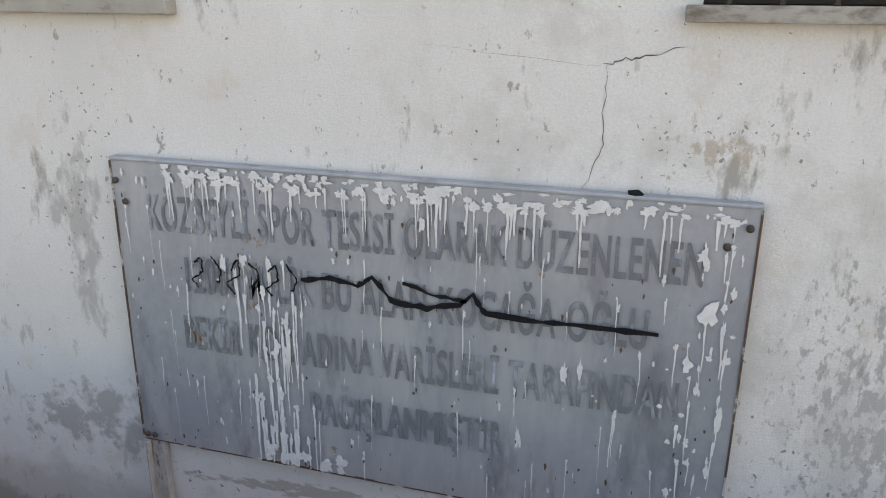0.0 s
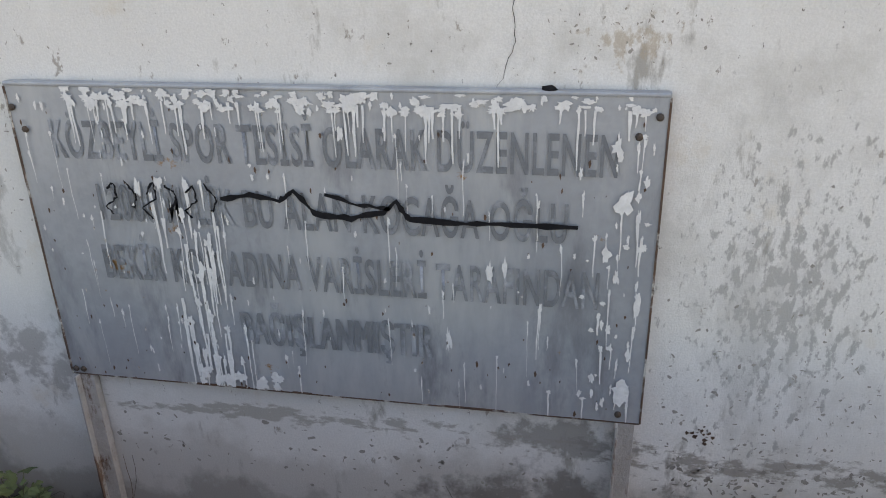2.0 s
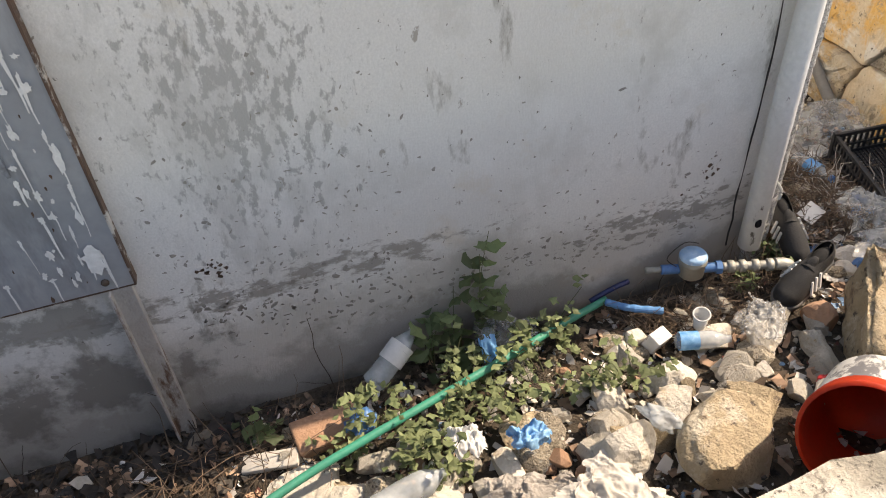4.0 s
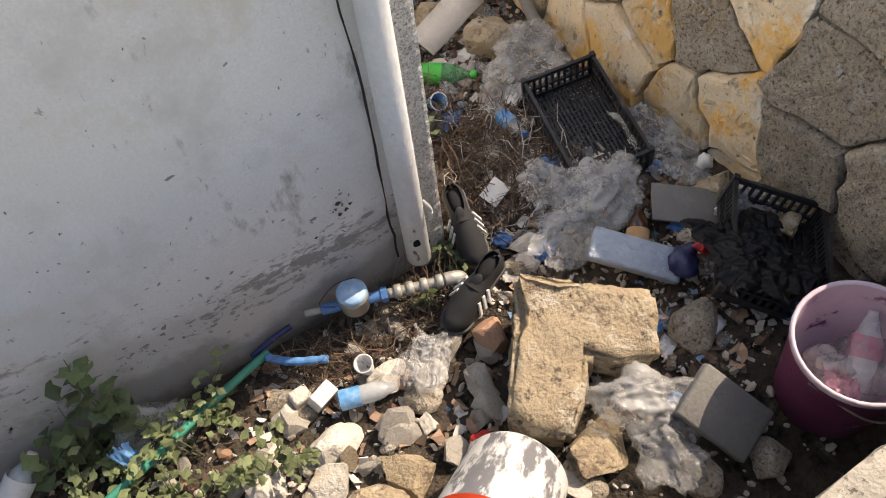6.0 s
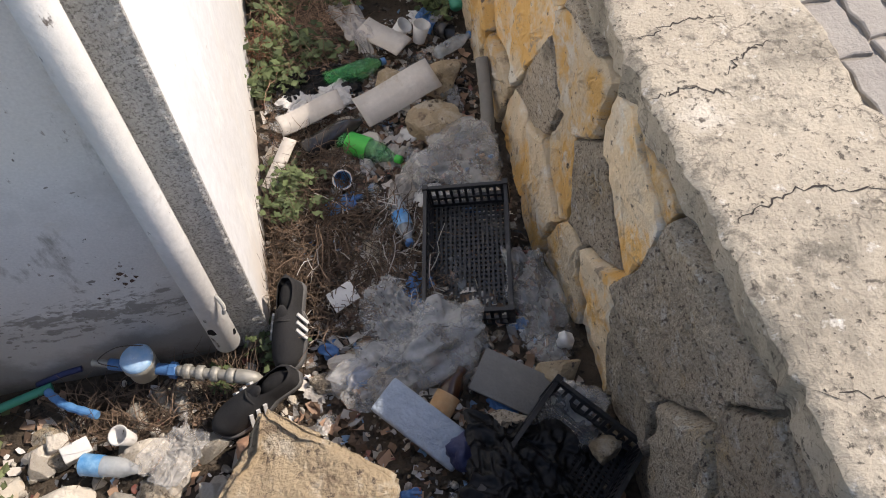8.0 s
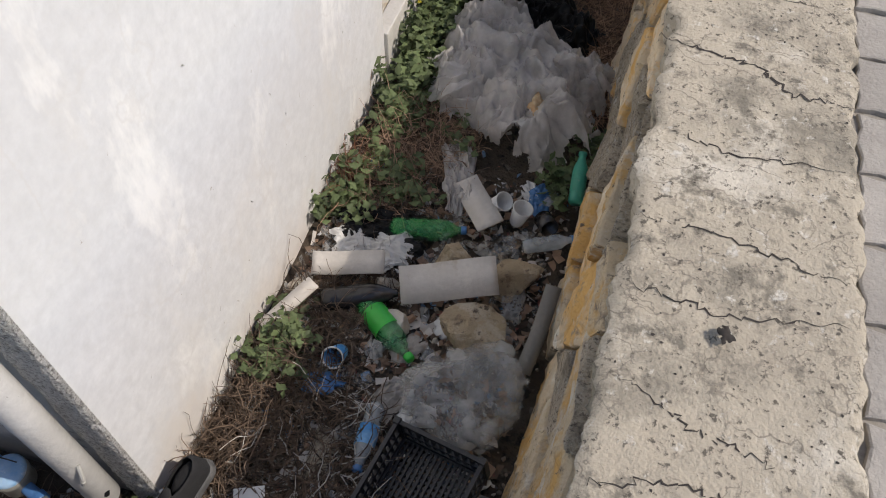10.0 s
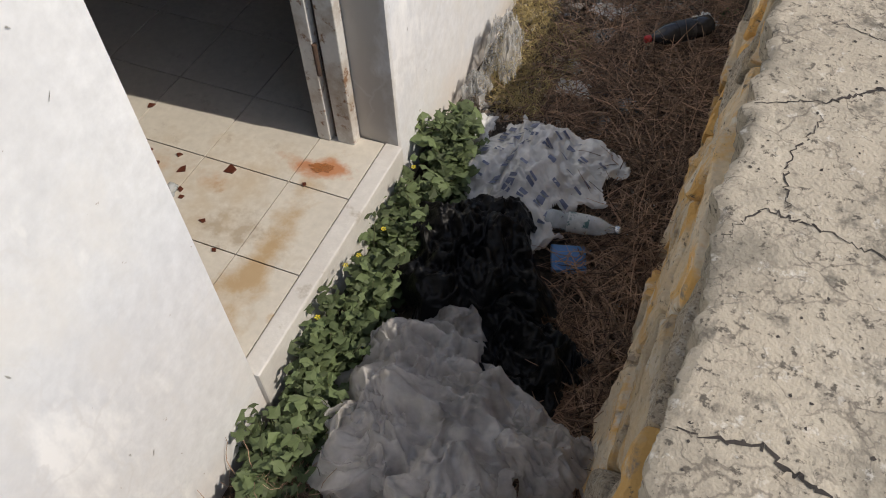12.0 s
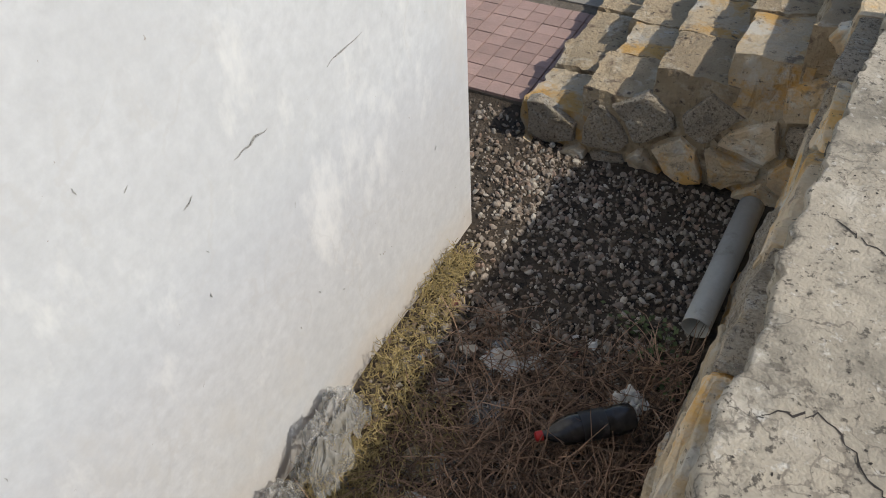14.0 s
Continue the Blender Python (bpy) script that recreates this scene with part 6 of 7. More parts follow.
one("plastic_sheet", "great billowing heap of cloudy plastic sheeting", "sheet", film_sheet(0.34, 0.30, 64, 90, 0.13, 0.16), M_BAGBIG, put(3.16, 4.06, 0.03, 0, 0, 20))
one("plastic_sheet", "cloudy plastic bundle with an orange scrap inside", "sheet", film_sheet(0.22, 0.24, 65, 70, 0.12, 0.20), M_BAGBIG, put(3.33, 3.84, 0.04, 0, 0, 60))
one("plastic_sheet", "cloudy plastic tail trailing from the heap", "sheet", film_sheet(0.18, 0.15, 66, 60, 0.10, 0.10), M_BAGBIG, put(3.44, 4.14, 0.03, 0, 0, -20))
one("plastic_sheet", "torn strip of cloudy plastic", "sheet", film_sheet(0.07, 0.19, 67, 30, 0.05), M_BAGBIG, put(3.12, 3.52, 0.03, 0, 0, 18))
one("wrapper", "orange brown scrap in the bundle", "wrapper", crumple(0.03, 0.05, 0.03, 68, 3), M_LABEL, put(3.33, 3.80, 0.25))
one("bin_bag", "glossy black bin bag slumped in the ditch", "bag", film_sheet(0.25, 0.28, 69, 90, 0.12, 0.12), M_BAGBLK, put(3.04, 4.70, 0.05, 0, 0, 20))
one("bin_bag", "second black bag beneath the plastic heap", "bag", film_sheet(0.22, 0.19, 70, 76, 0.10, 0.06), M_BAGBLK, put(3.30, 4.42, 0.03, 0, 0, -20))
ps = one("printed_sheet", "crumpled pale plastic sheet with rows of blue print", "sheet", film_sheet(0.27, 0.29, 71, 90, 0.085, 0.05), M_BAGPRINT, put(3.09, 5.18, 0.02, 0, 0, -20))


def printed_marks():
    """Bars of print that follow the folds of the sheet."""
    rr = random.Random(6)
    me = ps.data
    bm = bmesh.new()
    for row in range(7):
        x = -0.2 + row * 0.062
        y = rr.uniform(-0.24, -0.16)
        while y < 0.2:
            l = rr.uniform(0.006, 0.018)
            if rr.random() < 0.6:
                quad = []
                for dx, dy in ((0, 0), (0.030, 0), (0.030, l), (0, l)):
                    px, py = x + dx, y + dy
                    z = max((v.co.z for v in me.vertices if abs(v.co.x - px) < 0.008 and abs(v.co.y - py) < 0.008), default=0.02)
                    quad.append(bm.verts.new((px, py, z + 0.003)))
                bm.faces.new(quad)
            y += l + rr.choice((0.006, 0.006, 0.03))
    part("print", bm, M_INK, ps, "rows of smudged dark blue print")["kind"] = "stuff"


printed_marks()
one("plastic_bag", "pale torn sheet end by the wall", "bag", film_sheet(0.08, 0.10, 72, 22, 0.05), M_BAGPRINT, put(2.80, 5.36, 0.03))
one("plastic_bag", "shiny clear bag propped against the white wall", "bag", film_sheet(0.085, 0.19, 73, 76, 0.12, 0.12), M_BAG, put(2.76, 5.78, 0.03, 0, 0, 10))
one("plastic_bag", "small clear bag on yellow weeds", "bag", film_sheet(0.06, 0.09, 74, 50, 0.07, 0.05), M_BAG, put(2.73, 5.55, 0.04))
one("rag", "dirty grey rag thrown on the stones", "rag", film_sheet(0.16, 0.12, 75, 40, 0.045), M_CLOTH, put(1.42, 1.38, 0.03, 0, 0, -10))
one("rag", "beige cloth spread over the stones", "rag", film_sheet(0.14, 0.15, 76, 36, 0.032), M_PAPER, put(1.60, 1.30, 0.05, 0, 0, 25))
one("glove", "clear shrivelled plastic cover on a rock", "cover", crumple(0.035, 0.06, 0.03, 77, 4), M_CLEAR, put(1.83, 1.46, 0.12, 0, 0, 30))
one("film_scrap", "dusty torn film lying on the ditch gravel", "film", film_sheet(0.075, 0.06, 95, 40, 0.04), M_BAG, put(3.10, 6.12, 0.01, 0, 0, 25))
one("film_scrap", "crumpled pale film by the cola bottle", "film", film_sheet(0.06, 0.05, 96, 40, 0.05), M_CUP, put(3.50, 6.36, 0.03, 0, 0, -30))
one("film_scrap", "white torn film by the stone wall", "film", crumple(0.03, 0.03, 0.04, 78, 3), M_CUP, put(3.54, 1.85, 0.06))

# ---- pipe, stick and shards ----
pv = thing("pvc_pipe", "pale grey plastic pipe lying along the stone wall", "pipe", lying(3.60, 6.72, -0.26, 0.03, 0.66, 0.03))
part("tube", lathe([(0.048, 0), (0.048, 0.66), (0.044, 0.66), (0.044, 0.0), (0.048, 0.0)], 28), M_PVC, pv, smooth=True)
part("split", ribbon([(0.0, 0.0486, 0.38), (0.008, 0.0485, 0.48), (-0.006, 0.0485, 0.58), (0.0, 0.0486, 0.65)], 0.008, 5, 0.004, None, "y"), M_CRACK, pv, "jagged dark split", m=pose(0, 0, 0, 0, 0, 200))
one("green_stick", "short green stick on the tiled floor", "stick", tube([(1.30, 4.86, -0.065), (1.49, 4.79, -0.068)], 0.014, 10), M_HOSE, Matrix.Identity(4))
rr = random.Random(14)
for x, y in ((2.43, 4.71), (2.07, 4.51), (2.05, 4.54), (1.96, 4.41), (1.93, 4.38), (1.88, 4.38), (1.90, 4.62), (1.84, 4.66), (1.78, 4.63), (2.16, 4.68), (2.2, 4.45), (1.74, 4.72), (1.66, 4.75),
             (1.95, 4.68), (2.0, 4.62), (1.7, 4.86), (1.6, 4.72), (2.3, 4.36), (1.9, 4.5)):
    s = rr.uniform(0.01, 0.026)
    bm = bmesh.new()
    vs = [bm.verts.new((s * rr.uniform(0.5, 1.2) * math.cos(a), s * rr.uniform(0.5, 1.2) * math.sin(a), 0)) for a in (0, 1.6, 2.9, 4.4)]
    f = bm.faces.new(vs)
    r = bmesh.ops.extrude_face_region(bm, geom=[f])
    for v in r["geom"]:
        if isinstance(v, bmesh.types.BMVert):
            v.co.z += 0.005
    bmesh.ops.recalc_face_normals(bm, faces=bm.faces)
    one("shard", "brown glazed shard on the tiles", "shard", bm, M_SHARD, pose(x, y, -0.091, rr.uniform(-6, 6), rr.uniform(-6, 6), rr.uniform(0, 360)), "broken brown shards", smooth=False)
one("shard", "pale glass piece on the tiles", "shard", boxes((-0.03, 0.03, -0.04, 0.04, 0, 0.004), bevel=0.001), M_CLEAR, pose(1.86, 4.40, -0.091, 0, 0, 30), smooth=False)
one("shard", "crumpled clear scrap on the tiles", "shard", crumple(0.03, 0.04, 0.015, 80, 3), M_CLEAR, pose(2.02, 4.52, -0.085))


def stain(x, y, a, b, turn, seed, material, parent_ob):
    bm = bmesh.new()
    c = bm.verts.new((0, 0, 0))
    n = 40
    ring = [bm.verts.new((a * math.cos(t) * (0.75 + 0.5 * noise.noise(Vector((math.cos(t) * 2, math.sin(t) * 2, seed)))), b * math.sin(t) * (0.75 + 0.5 * noise.noise(Vector((math.cos(t) * 2, math.sin(t) * 2, seed + 9)))), 0)) for t in (2 * math.pi * i / n for i in range(n))]
    for i in range(n):
        bm.faces.new((c, ring[i], ring[(i + 1) % n]))
    part("stain", bm, material, parent_ob, "spilled rusty stain", m=pose(x, y, -0.0885, 0, 0, turn))


floor_ob = bpy.data.objects["floor"]
stain(2.45, 4.80, 0.055, 0.028, 10, 1, M_STAIN, floor_ob)

# ---- plants and dead stalks ----
weed("weeds", "sprawling pale green weed over the stones", [(1.0 + 0.11 * i, 1.80 + 0.06 * math.sin(i * 2.1) + 0.02 * i) for i in range(8)] + [(1.15, 1.68), (1.3, 1.75), (1.45, 1.8), (1.25, 1.6), (1.75, 1.78), (1.86, 1.72)], 1, (0.014, 0.032), 60, 0.22, 0.075, M_LEAFP)
weed("nettle", "tall dark leaved weed against the wall", [(1.53, 2.06)], 2, (0.03, 0.055), 40, 0.60, 0.015)
weed("nettle", "dark leaved weed against the wall", [(1.34, 2.05), (1.42, 2.05)], 3, (0.035, 0.06), 18, 0.32, 0.035)
weed("weeds", "green leaves below the notice board", [(-0.35, 1.98), (-0.2, 1.95), (0.75, 1.98)], 4, (0.02, 0.045), 18, 0.14, 0.05)
weed("weeds", "dark weed by the board's post", [(-1.75, 2.0), (-1.65, 1.96), (-1.9, 1.98), (-1.82, 1.9)], 5, (0.03, 0.06), 24, 0.36, 0.07)
weed("weeds", "small bright weed at the wall corner", [(2.69, 2.06), (2.70, 2.00), (2.5, 2.0), (2.67, 2.1)], 6, (0.012, 0.026), 45, 0.10, 0.03)
weed("weeds", "low green weed along the white wall", [(2.76, 2.62), (2.78, 2.70), (2.73, 2.78)], 7, (0.014, 0.03), 50, 0.09, 0.05)
weed("weeds", "green weed clump at the white wall", [(2.74, 3.22), (2.76, 3.30), (2.72, 3.27)], 8, (0.018, 0.04), 45, 0.14, 0.05)
weed("mallow", "thick green mallow patch in the ditch", [(2.72 + 0.3 * RNG.random() ** 1.4, 3.35 + 0.62 * RNG.random()) for _ in range(15)], 9, (0.018, 0.036), 42, 0.13, 0.06)
weed("mallow", "dense band of mallow along the threshold", [(2.735 + 0.10 * RNG.random(), 3.75 + 0.030 * i) for i in range(51)], 10, (0.016, 0.040), 60, 0.22, 0.042)
weed("mallow", "broad leaved mallow by the door jamb", [(2.72, 5.15), (2.76, 5.22), (2.72, 5.28), (2.80, 5.1)], 11, (0.03, 0.06), 40, 0.24, 0.05)
weed("weeds", "dark weed under the stone wall", [(3.50, 3.62), (3.54, 3.72), (3.46, 3.55), (3.55, 3.85)], 12, (0.018, 0.036), 45, 0.14, 0.05)
weed("weeds", "sparse green weed beside the plastic pipe", [(3.52, 6.62), (3.56, 6.5), (3.45, 6.7)], 13, (0.01, 0.02), 36, 0.06, 0.05)
rr = random.Random(8)
bm = bmesh.new()
for x, y in ((2.70, 4.45), (2.72, 4.5), (2.71, 4.25), (2.75, 4.62), (2.73, 4.9)):
    for k in range(5):
        a = k * 1.256
        c = Vector((x + 0.02, y, gz(x, y) + 0.26))
        bm.faces.new([bm.verts.new(c + Vector((0.009 * math.cos(a + d) * q, 0.009 * math.sin(a + d) * q, 0.002 * q))) for d, q in ((0, 0.1), (-0.4, 1), (0.4, 1))])
tagged(part("mallow_flowers", bm, mat("yellow_petal", (0.75, 0.62, 0.04), (0.7, 0.55, 0.03), 9, 0.6, 0.0)), "tiny yellow flowers among the leaves", "flower", kind="stuff")

strands("dead_grass", "dead brown grass matted under the stone wall", M_BRACKEN, [(3.45, 4.6, 0.13, 0.5), (3.46, 5.4, 0.14, 0.5), (3.35, 5.9, 0.22, 0.5), (3.2, 6.2, 0.3, 0.3), (3.48, 4.3, 0.1, 0.3), (3.15, 5.75, 0.25, 0.25), (3.54, 5.3, 0.09, 0.8), (3.55, 6.1, 0.08, 0.5)], 1, 8000, (0.06, 0.24), 0.0022, 0.3, 0.4, 0.07)
strands("dry_twigs", "tangle of dry brown twigs and roots", M_TWIG, [(2.86, 2.35, 0.18, 0.28), (3.1, 2.25, 0.1, 0.3), (2.78, 2.45, 0.1, 0.25), (2.3, 1.95, 0.3, 0.08), (2.85, 2.75, 0.15, 0.2)], 2, 2600, (0.05, 0.2), 0.0019, 0.35, 0.8, 0.06, "twigs")
strands("dry_twigs", "dry stalks below the notice board", M_TWIG, [(0.2, 1.85, 0.6, 0.16), (-1.0, 1.9, 0.8, 0.15), (0.75, 1.9, 0.4, 0.1)], 3, 420, (0.05, 0.24), 0.002, 0.6, 0.5, 0.04, "twigs")
strands("red_stalks", "tuft of reddish dry stalks at the wall", M_REDTWIG, [(2.69, 3.46, 0.03, 0.06), (2.72, 3.42, 0.03, 0.05)], 4, 150, (0.08, 0.2), 0.0016, 1.3, 0.5, 0.08, "twigs")
strands("dry_stalks", "pale dry stalks standing by the corner", M_TWIG, [(2.69, 2.28, 0.02, 0.05), (2.70, 2.42, 0.03, 0.05)], 5, 60, (0.1, 0.3), 0.0014, 1.4, 0.5, 0.03, "twigs")
strands("yellow_weed", "yellow dry moss like weed along the white wall", M_HAY, [(2.80, 5.75, 0.09, 0.12), (2.79, 6.0, 0.1, 0.2), (2.76, 6.3, 0.08, 0.2), (2.72, 6.6, 0.05, 0.12), (2.9, 5.62, 0.1, 0.1), (2.95, 5.9, 0.12, 0.2)], 6, 3300, (0.02, 0.07), 0.0018, 0.9, 1.0, 0.09)
strands("brown_weed", "brown mossy stalks over the ditch floor", M_TWIG, [(3.05, 6.0, 0.3, 0.35), (2.92, 3.55, 0.2, 0.25), (2.9, 3.0, 0.15, 0.2)], 7, 2600, (0.03, 0.12), 0.0014, 0.4, 0.9, 0.04)

# ---- small stones ----
scatter("gravel", "loose grey and pale gravel on the ditch floor", M_GRAVEL, [(2.66, 3.6, 6.2, 7.5), (2.66, 3.6, 6.4, 7.5), (2.7, 3.5, 5.5, 6.6), (2.0, 2.9, 7.0, 7.7)], 1, 6000, (0.005, 0.021))
scatter("gravel", "dark crumbs of soil and stone", M_GRAVEL, [(2.66, 3.6, 5.2, 7.5), (2.66, 3.6, 5.2, 6.5), (2.66, 3.6, 2.0, 3.6)], 2, 3000, (0.006, 0.02))
scatter("rubble_crumbs", "pale stone crumbs between the litter", M_ROCK, [(0.6, 2.6, 0.9, 2.05), (2.6, 3.5, 0.9, 2.0)], 3, 1100, (0.006, 0.024), "rubble")
scatter("leaf_litter", "dark dead leaves and crumbs below the board", M_BRACKEN, [(-2.0, 0.9, 1.5, 2.1), (2.7, 3.5, 2.0, 3.4)], 4, 900, (0.008, 0.03), "litter", 0.2)
scatter("plaster_scraps", "white scraps of plastic and plaster", M_CUP, [(2.7, 3.5, 2.0, 3.5), (0.7, 2.5, 1.2, 2.0), (-0.5, 0.9, 1.7, 2.1)], 5, 110, (0.007, 0.022), "litter")
one("dead_leaf", "small dark dry leaf on the coping", "leaf", film_sheet(0.014, 0.018, 91, 8, 0.009), M_CRACK, pose(3.88, 2.47, 0.708, 0, 0, 30))


def scraps(name, label, material, spots, seed, count, size):
    """Many small torn flakes of film, leaf and paper, curled and lying at all angles."""
    rr = random.Random(seed)
    vs, fs = [], []
    for _ in range(count):
        x0, x1, y0, y1 = rr.choice(spots)
        x, y = rr.uniform(x0, x1), rr.uniform(y0, y1)
        s = rr.uniform(*size)
        m = pose(x, y, gz(x, y) + s * 0.45, rr.gauss(0, 28), rr.gauss(0, 28), rr.uniform(0, 360))
        n = len(vs)
        k = rr.uniform(0.4, 1.0)
        for u in (-1, 0, 1):
            for v in (-1, 1):
                vs.append(tuple(m @ Vector((u * s * rr.uniform(0.6, 1.1), v * s * k * rr.uniform(0.3, 1), s * 0.4 * abs(u) * rr.uniform(-0.5, 1)))))
        fs += [(n, n + 2, n + 3, n + 1), (n + 2, n + 4, n + 5, n + 3)]
    me = bpy.data.meshes.new(name)
    me.from_pydata(vs, [], fs)
    me.materials.append(material)
    return tagged(new(name, me), label, "litter", kind="stuff")


FRONT, DITCH = (0.6, 2.6, 0.95, 2.08), (2.68, 3.55, 1.2, 3.6)
scraps("dead_leaves", "dry dead leaves scattered over the ground", M_TWIG, [FRONT, DITCH, (-2.0, 0.9, 1.5, 2.1), DITCH], 1, 1500, (0.008, 0.025))
scraps("dark_scraps", "dark torn flakes of film and leaf", M_BRACKEN, [FRONT, DITCH, DITCH, (-2.0, 0.9, 1.5, 2.1)], 2, 2000, (0.008, 0.03))
scraps("pale_scraps", "pale torn scraps of paper and film", M_PAPER, [DITCH, FRONT, (2.7, 3.5, 2.0, 3.4)], 3, 700, (0.008, 0.034))
scraps("film_scraps", "grey torn scraps of clear film", M_BAG, [DITCH, (2.7, 3.5, 2.0, 3.4), (2.7, 3.5, 5.4, 6.4)], 4, 420, (0.015, 0.05))
scraps("black_litter", "black rotten leaves and litter under the board", M_CRACK, [(-2.2, 0.85, 1.35, 2.11), (-2.2, 0.7, 1.7, 2.11)], 5, 1500, (0.01, 0.035))
scraps("wet_leaves", "grey curled leaves under the board", M_LITTER, [(-2.2, 0.85, 1.45, 2.11)], 6, 160, (0.01, 0.035))
one("plastic_sheet", "far fold of the cloudy plastic heap", "sheet", film_sheet(0.22, 0.20, 93, 70, 0.11, 0.14), M_BAGBIG, put(3.05, 4.30, 0.03, 0, 0, 40))
one("plastic_sheet", "cloudy plastic flap against the green leaves", "sheet", film_sheet(0.15, 0.17, 94, 60, 0.10, 0.08), M_BAGBIG, put(3.0, 4.0, 0.08, 0, 10, 30))
strands("brown_weed", "dead brown stalks tangled among the mallow", M_BRACKEN, [(2.85, 3.55, 0.15, 0.3), (2.95, 3.75, 0.18, 0.2)], 19, 1500, (0.05, 0.2), 0.0017, 0.6, 0.8, 0.09)
strands("roots", "pale curled roots over the ditch litter", M_PAPER, [(2.95, 2.3, 0.2, 0.3), (3.12, 2.3, 0.08, 0.2)], 9, 120, (0.06, 0.18), 0.0022, 0.4, 1.2, 0.06, "roots")
strands("dry_twigs", "thin dry twigs standing below the board", M_TWIG, [(-0.1, 2.04, 0.12, 0.03), (0.45, 2.03, 0.15, 0.03), (0.9, 2.03, 0.2, 0.03), (-1.5, 2.0, 0.2, 0.03)], 10, 46, (0.15, 0.4), 0.0022, 1.8, 0.35, 0.02, "twigs")
strands("root_tangle", "tangle of grey brown roots by the crate", M_TWIG, [(3.0, 2.3, 0.16, 0.25), (2.85, 2.6, 0.14, 0.2), (2.8, 2.25, 0.08, 0.15)], 12, 420, (0.08, 0.2), 0.0030, 0.4, 1.3, 0.05, "roots")
weed("weeds", "ragged green weed among the wall litter", [(2.75, 2.62), (2.80, 2.66), (2.75, 2.72), (2.77, 2.58), (2.72, 3.28), (2.8, 3.25)], 21, (0.014, 0.032), 60, 0.12, 0.05)



def loose_wrappers():
    """Small crushed wrappers, bag ends and card bits thrown along the ditch."""
    rr = random.Random(91)
    kinds = ((M_BAG, "crushed clear film wrapper in the ditch litter", "wrapper"), (M_PAPER, "crumpled dirty paper in the ditch litter", "paper"),
             (M_BAG, "torn end of a clear bag in the litter", "bag_scrap"), (M_CUP, "small white printed wrapper in the litter", "wrapper"),
             (M_CLOTH, "grey rag scrap trodden into the litter", "rag"), (M_BAGBLK, "scrap of black film in the litter", "bag_scrap"),
             (M_STONEG, "grey brown stone sunk in the litter", "stone"), (M_BLUE, "blue torn wrapper in the litter", "wrapper"))
    for i in range(104):
        if i >= 72:
            x, y = rr.uniform(2.88, 3.5), rr.uniform(1.2, 2.0)
        elif i < 54:
            x, y = rr.uniform(2.74, 3.5), rr.choice((rr.uniform(1.75, 2.6), rr.uniform(2.4, 3.6)))
        else:
            x, y = rr.uniform(2.8, 3.45), rr.uniform(5.3, 6.6)
        m, label, name = kinds[rr.randrange(8) if i < 54 or i >= 72 else rr.choice((0, 2, 3, 6, 6))]
        a = rr.uniform(0.02, 0.055)
        if name == "stone":
            bm = rock_bm(a, a * 0.8, a * 0.6, 700 + i, 3, 0.1, 11, 0.62)
        elif rr.random() < 0.5:
            bm = film_sheet(a * 1.5, a, 200 + i, 26, a * 0.5)
        else:
            bm = crumple(a, a * 0.8, a * 0.6, 200 + i, 4)
        one(name, label, name.replace("_", " "), bm, m, put(x, y, a * 0.25, rr.gauss(0, 12), rr.gauss(0, 12), rr.uniform(0, 360)), "", smooth=name != "stone")


loose_wrappers()
scraps("mixed_scraps", "torn scraps of paper, film and leaf in many colours", M_LITTER, [DITCH, DITCH, FRONT, (2.7, 3.5, 2.0, 3.4)], 14, 2600, (0.005, 0.019))
scraps("mixed_scraps", "torn scraps lying on the ditch soil", M_LITTER, [(2.75, 3.55, 3.4, 6.6)], 15, 420, (0.005, 0.02))
scatter("litter_crumbs", "crumbs of stone, plastic and rubbish between larger litter", M_LITTER, [DITCH, FRONT, (2.7, 3.5, 2.0, 3.4)], 16, 1700, (0.005, 0.02), "litter")

# ---- pieces of floors and walls ----
def tiles():
    S, J = 0.335, 0.004
    meshes = {}
    for i in range(-1, 7):
        for j in range(-4, 7):
            x1 = 2.371 - S * i
            x0 = x1 - S
            if i == -1:
                x0, x1 = 2.371, 2.600
            y0 = 4.37 + S * j
            y1 = y0 + S
            if y1 > 6.70 or y0 < 2.95 or (i == -1 and (y1 < 4.0 or y0 > 5.0)):
                continue
            if i == -1:
                y0, y1 = max(y0, 4.022), min(y1, 4.988)
            key = (round(x1 - x0, 3), round(y1 - y0, 3))
            if key not in meshes:
                w, l = x1 - x0 - J, y1 - y0 - J
                bm = boxes((-w / 2, w / 2, -l / 2, l / 2, -0.012, 0.0), bevel=0.0015)
                me = bpy.data.meshes.new("tile")
                bm.to_mesh(me)
                bm.free()
                me.materials.append(M_TILE)
                meshes[key] = me
            share("tile", meshes[key], floor_ob, pose((x0 + x1) / 2, (y0 + y1) / 2, -0.092))


tiles()


def clip_poly(poly, nx, ny, d):
    out = []
    for i, p in enumerate(poly):
        q = poly[(i + 1) % len(poly)]
        a, b = p[0] * nx + p[1] * ny - d, q[0] * nx + q[1] * ny - d
        if a <= 0:
            out.append(p)
        if a * b < 0:
            t = a / (a - b)
            out.append((p[0] + t * (q[0] - p[0]), p[1] + t * (q[1] - p[1])))
    return out


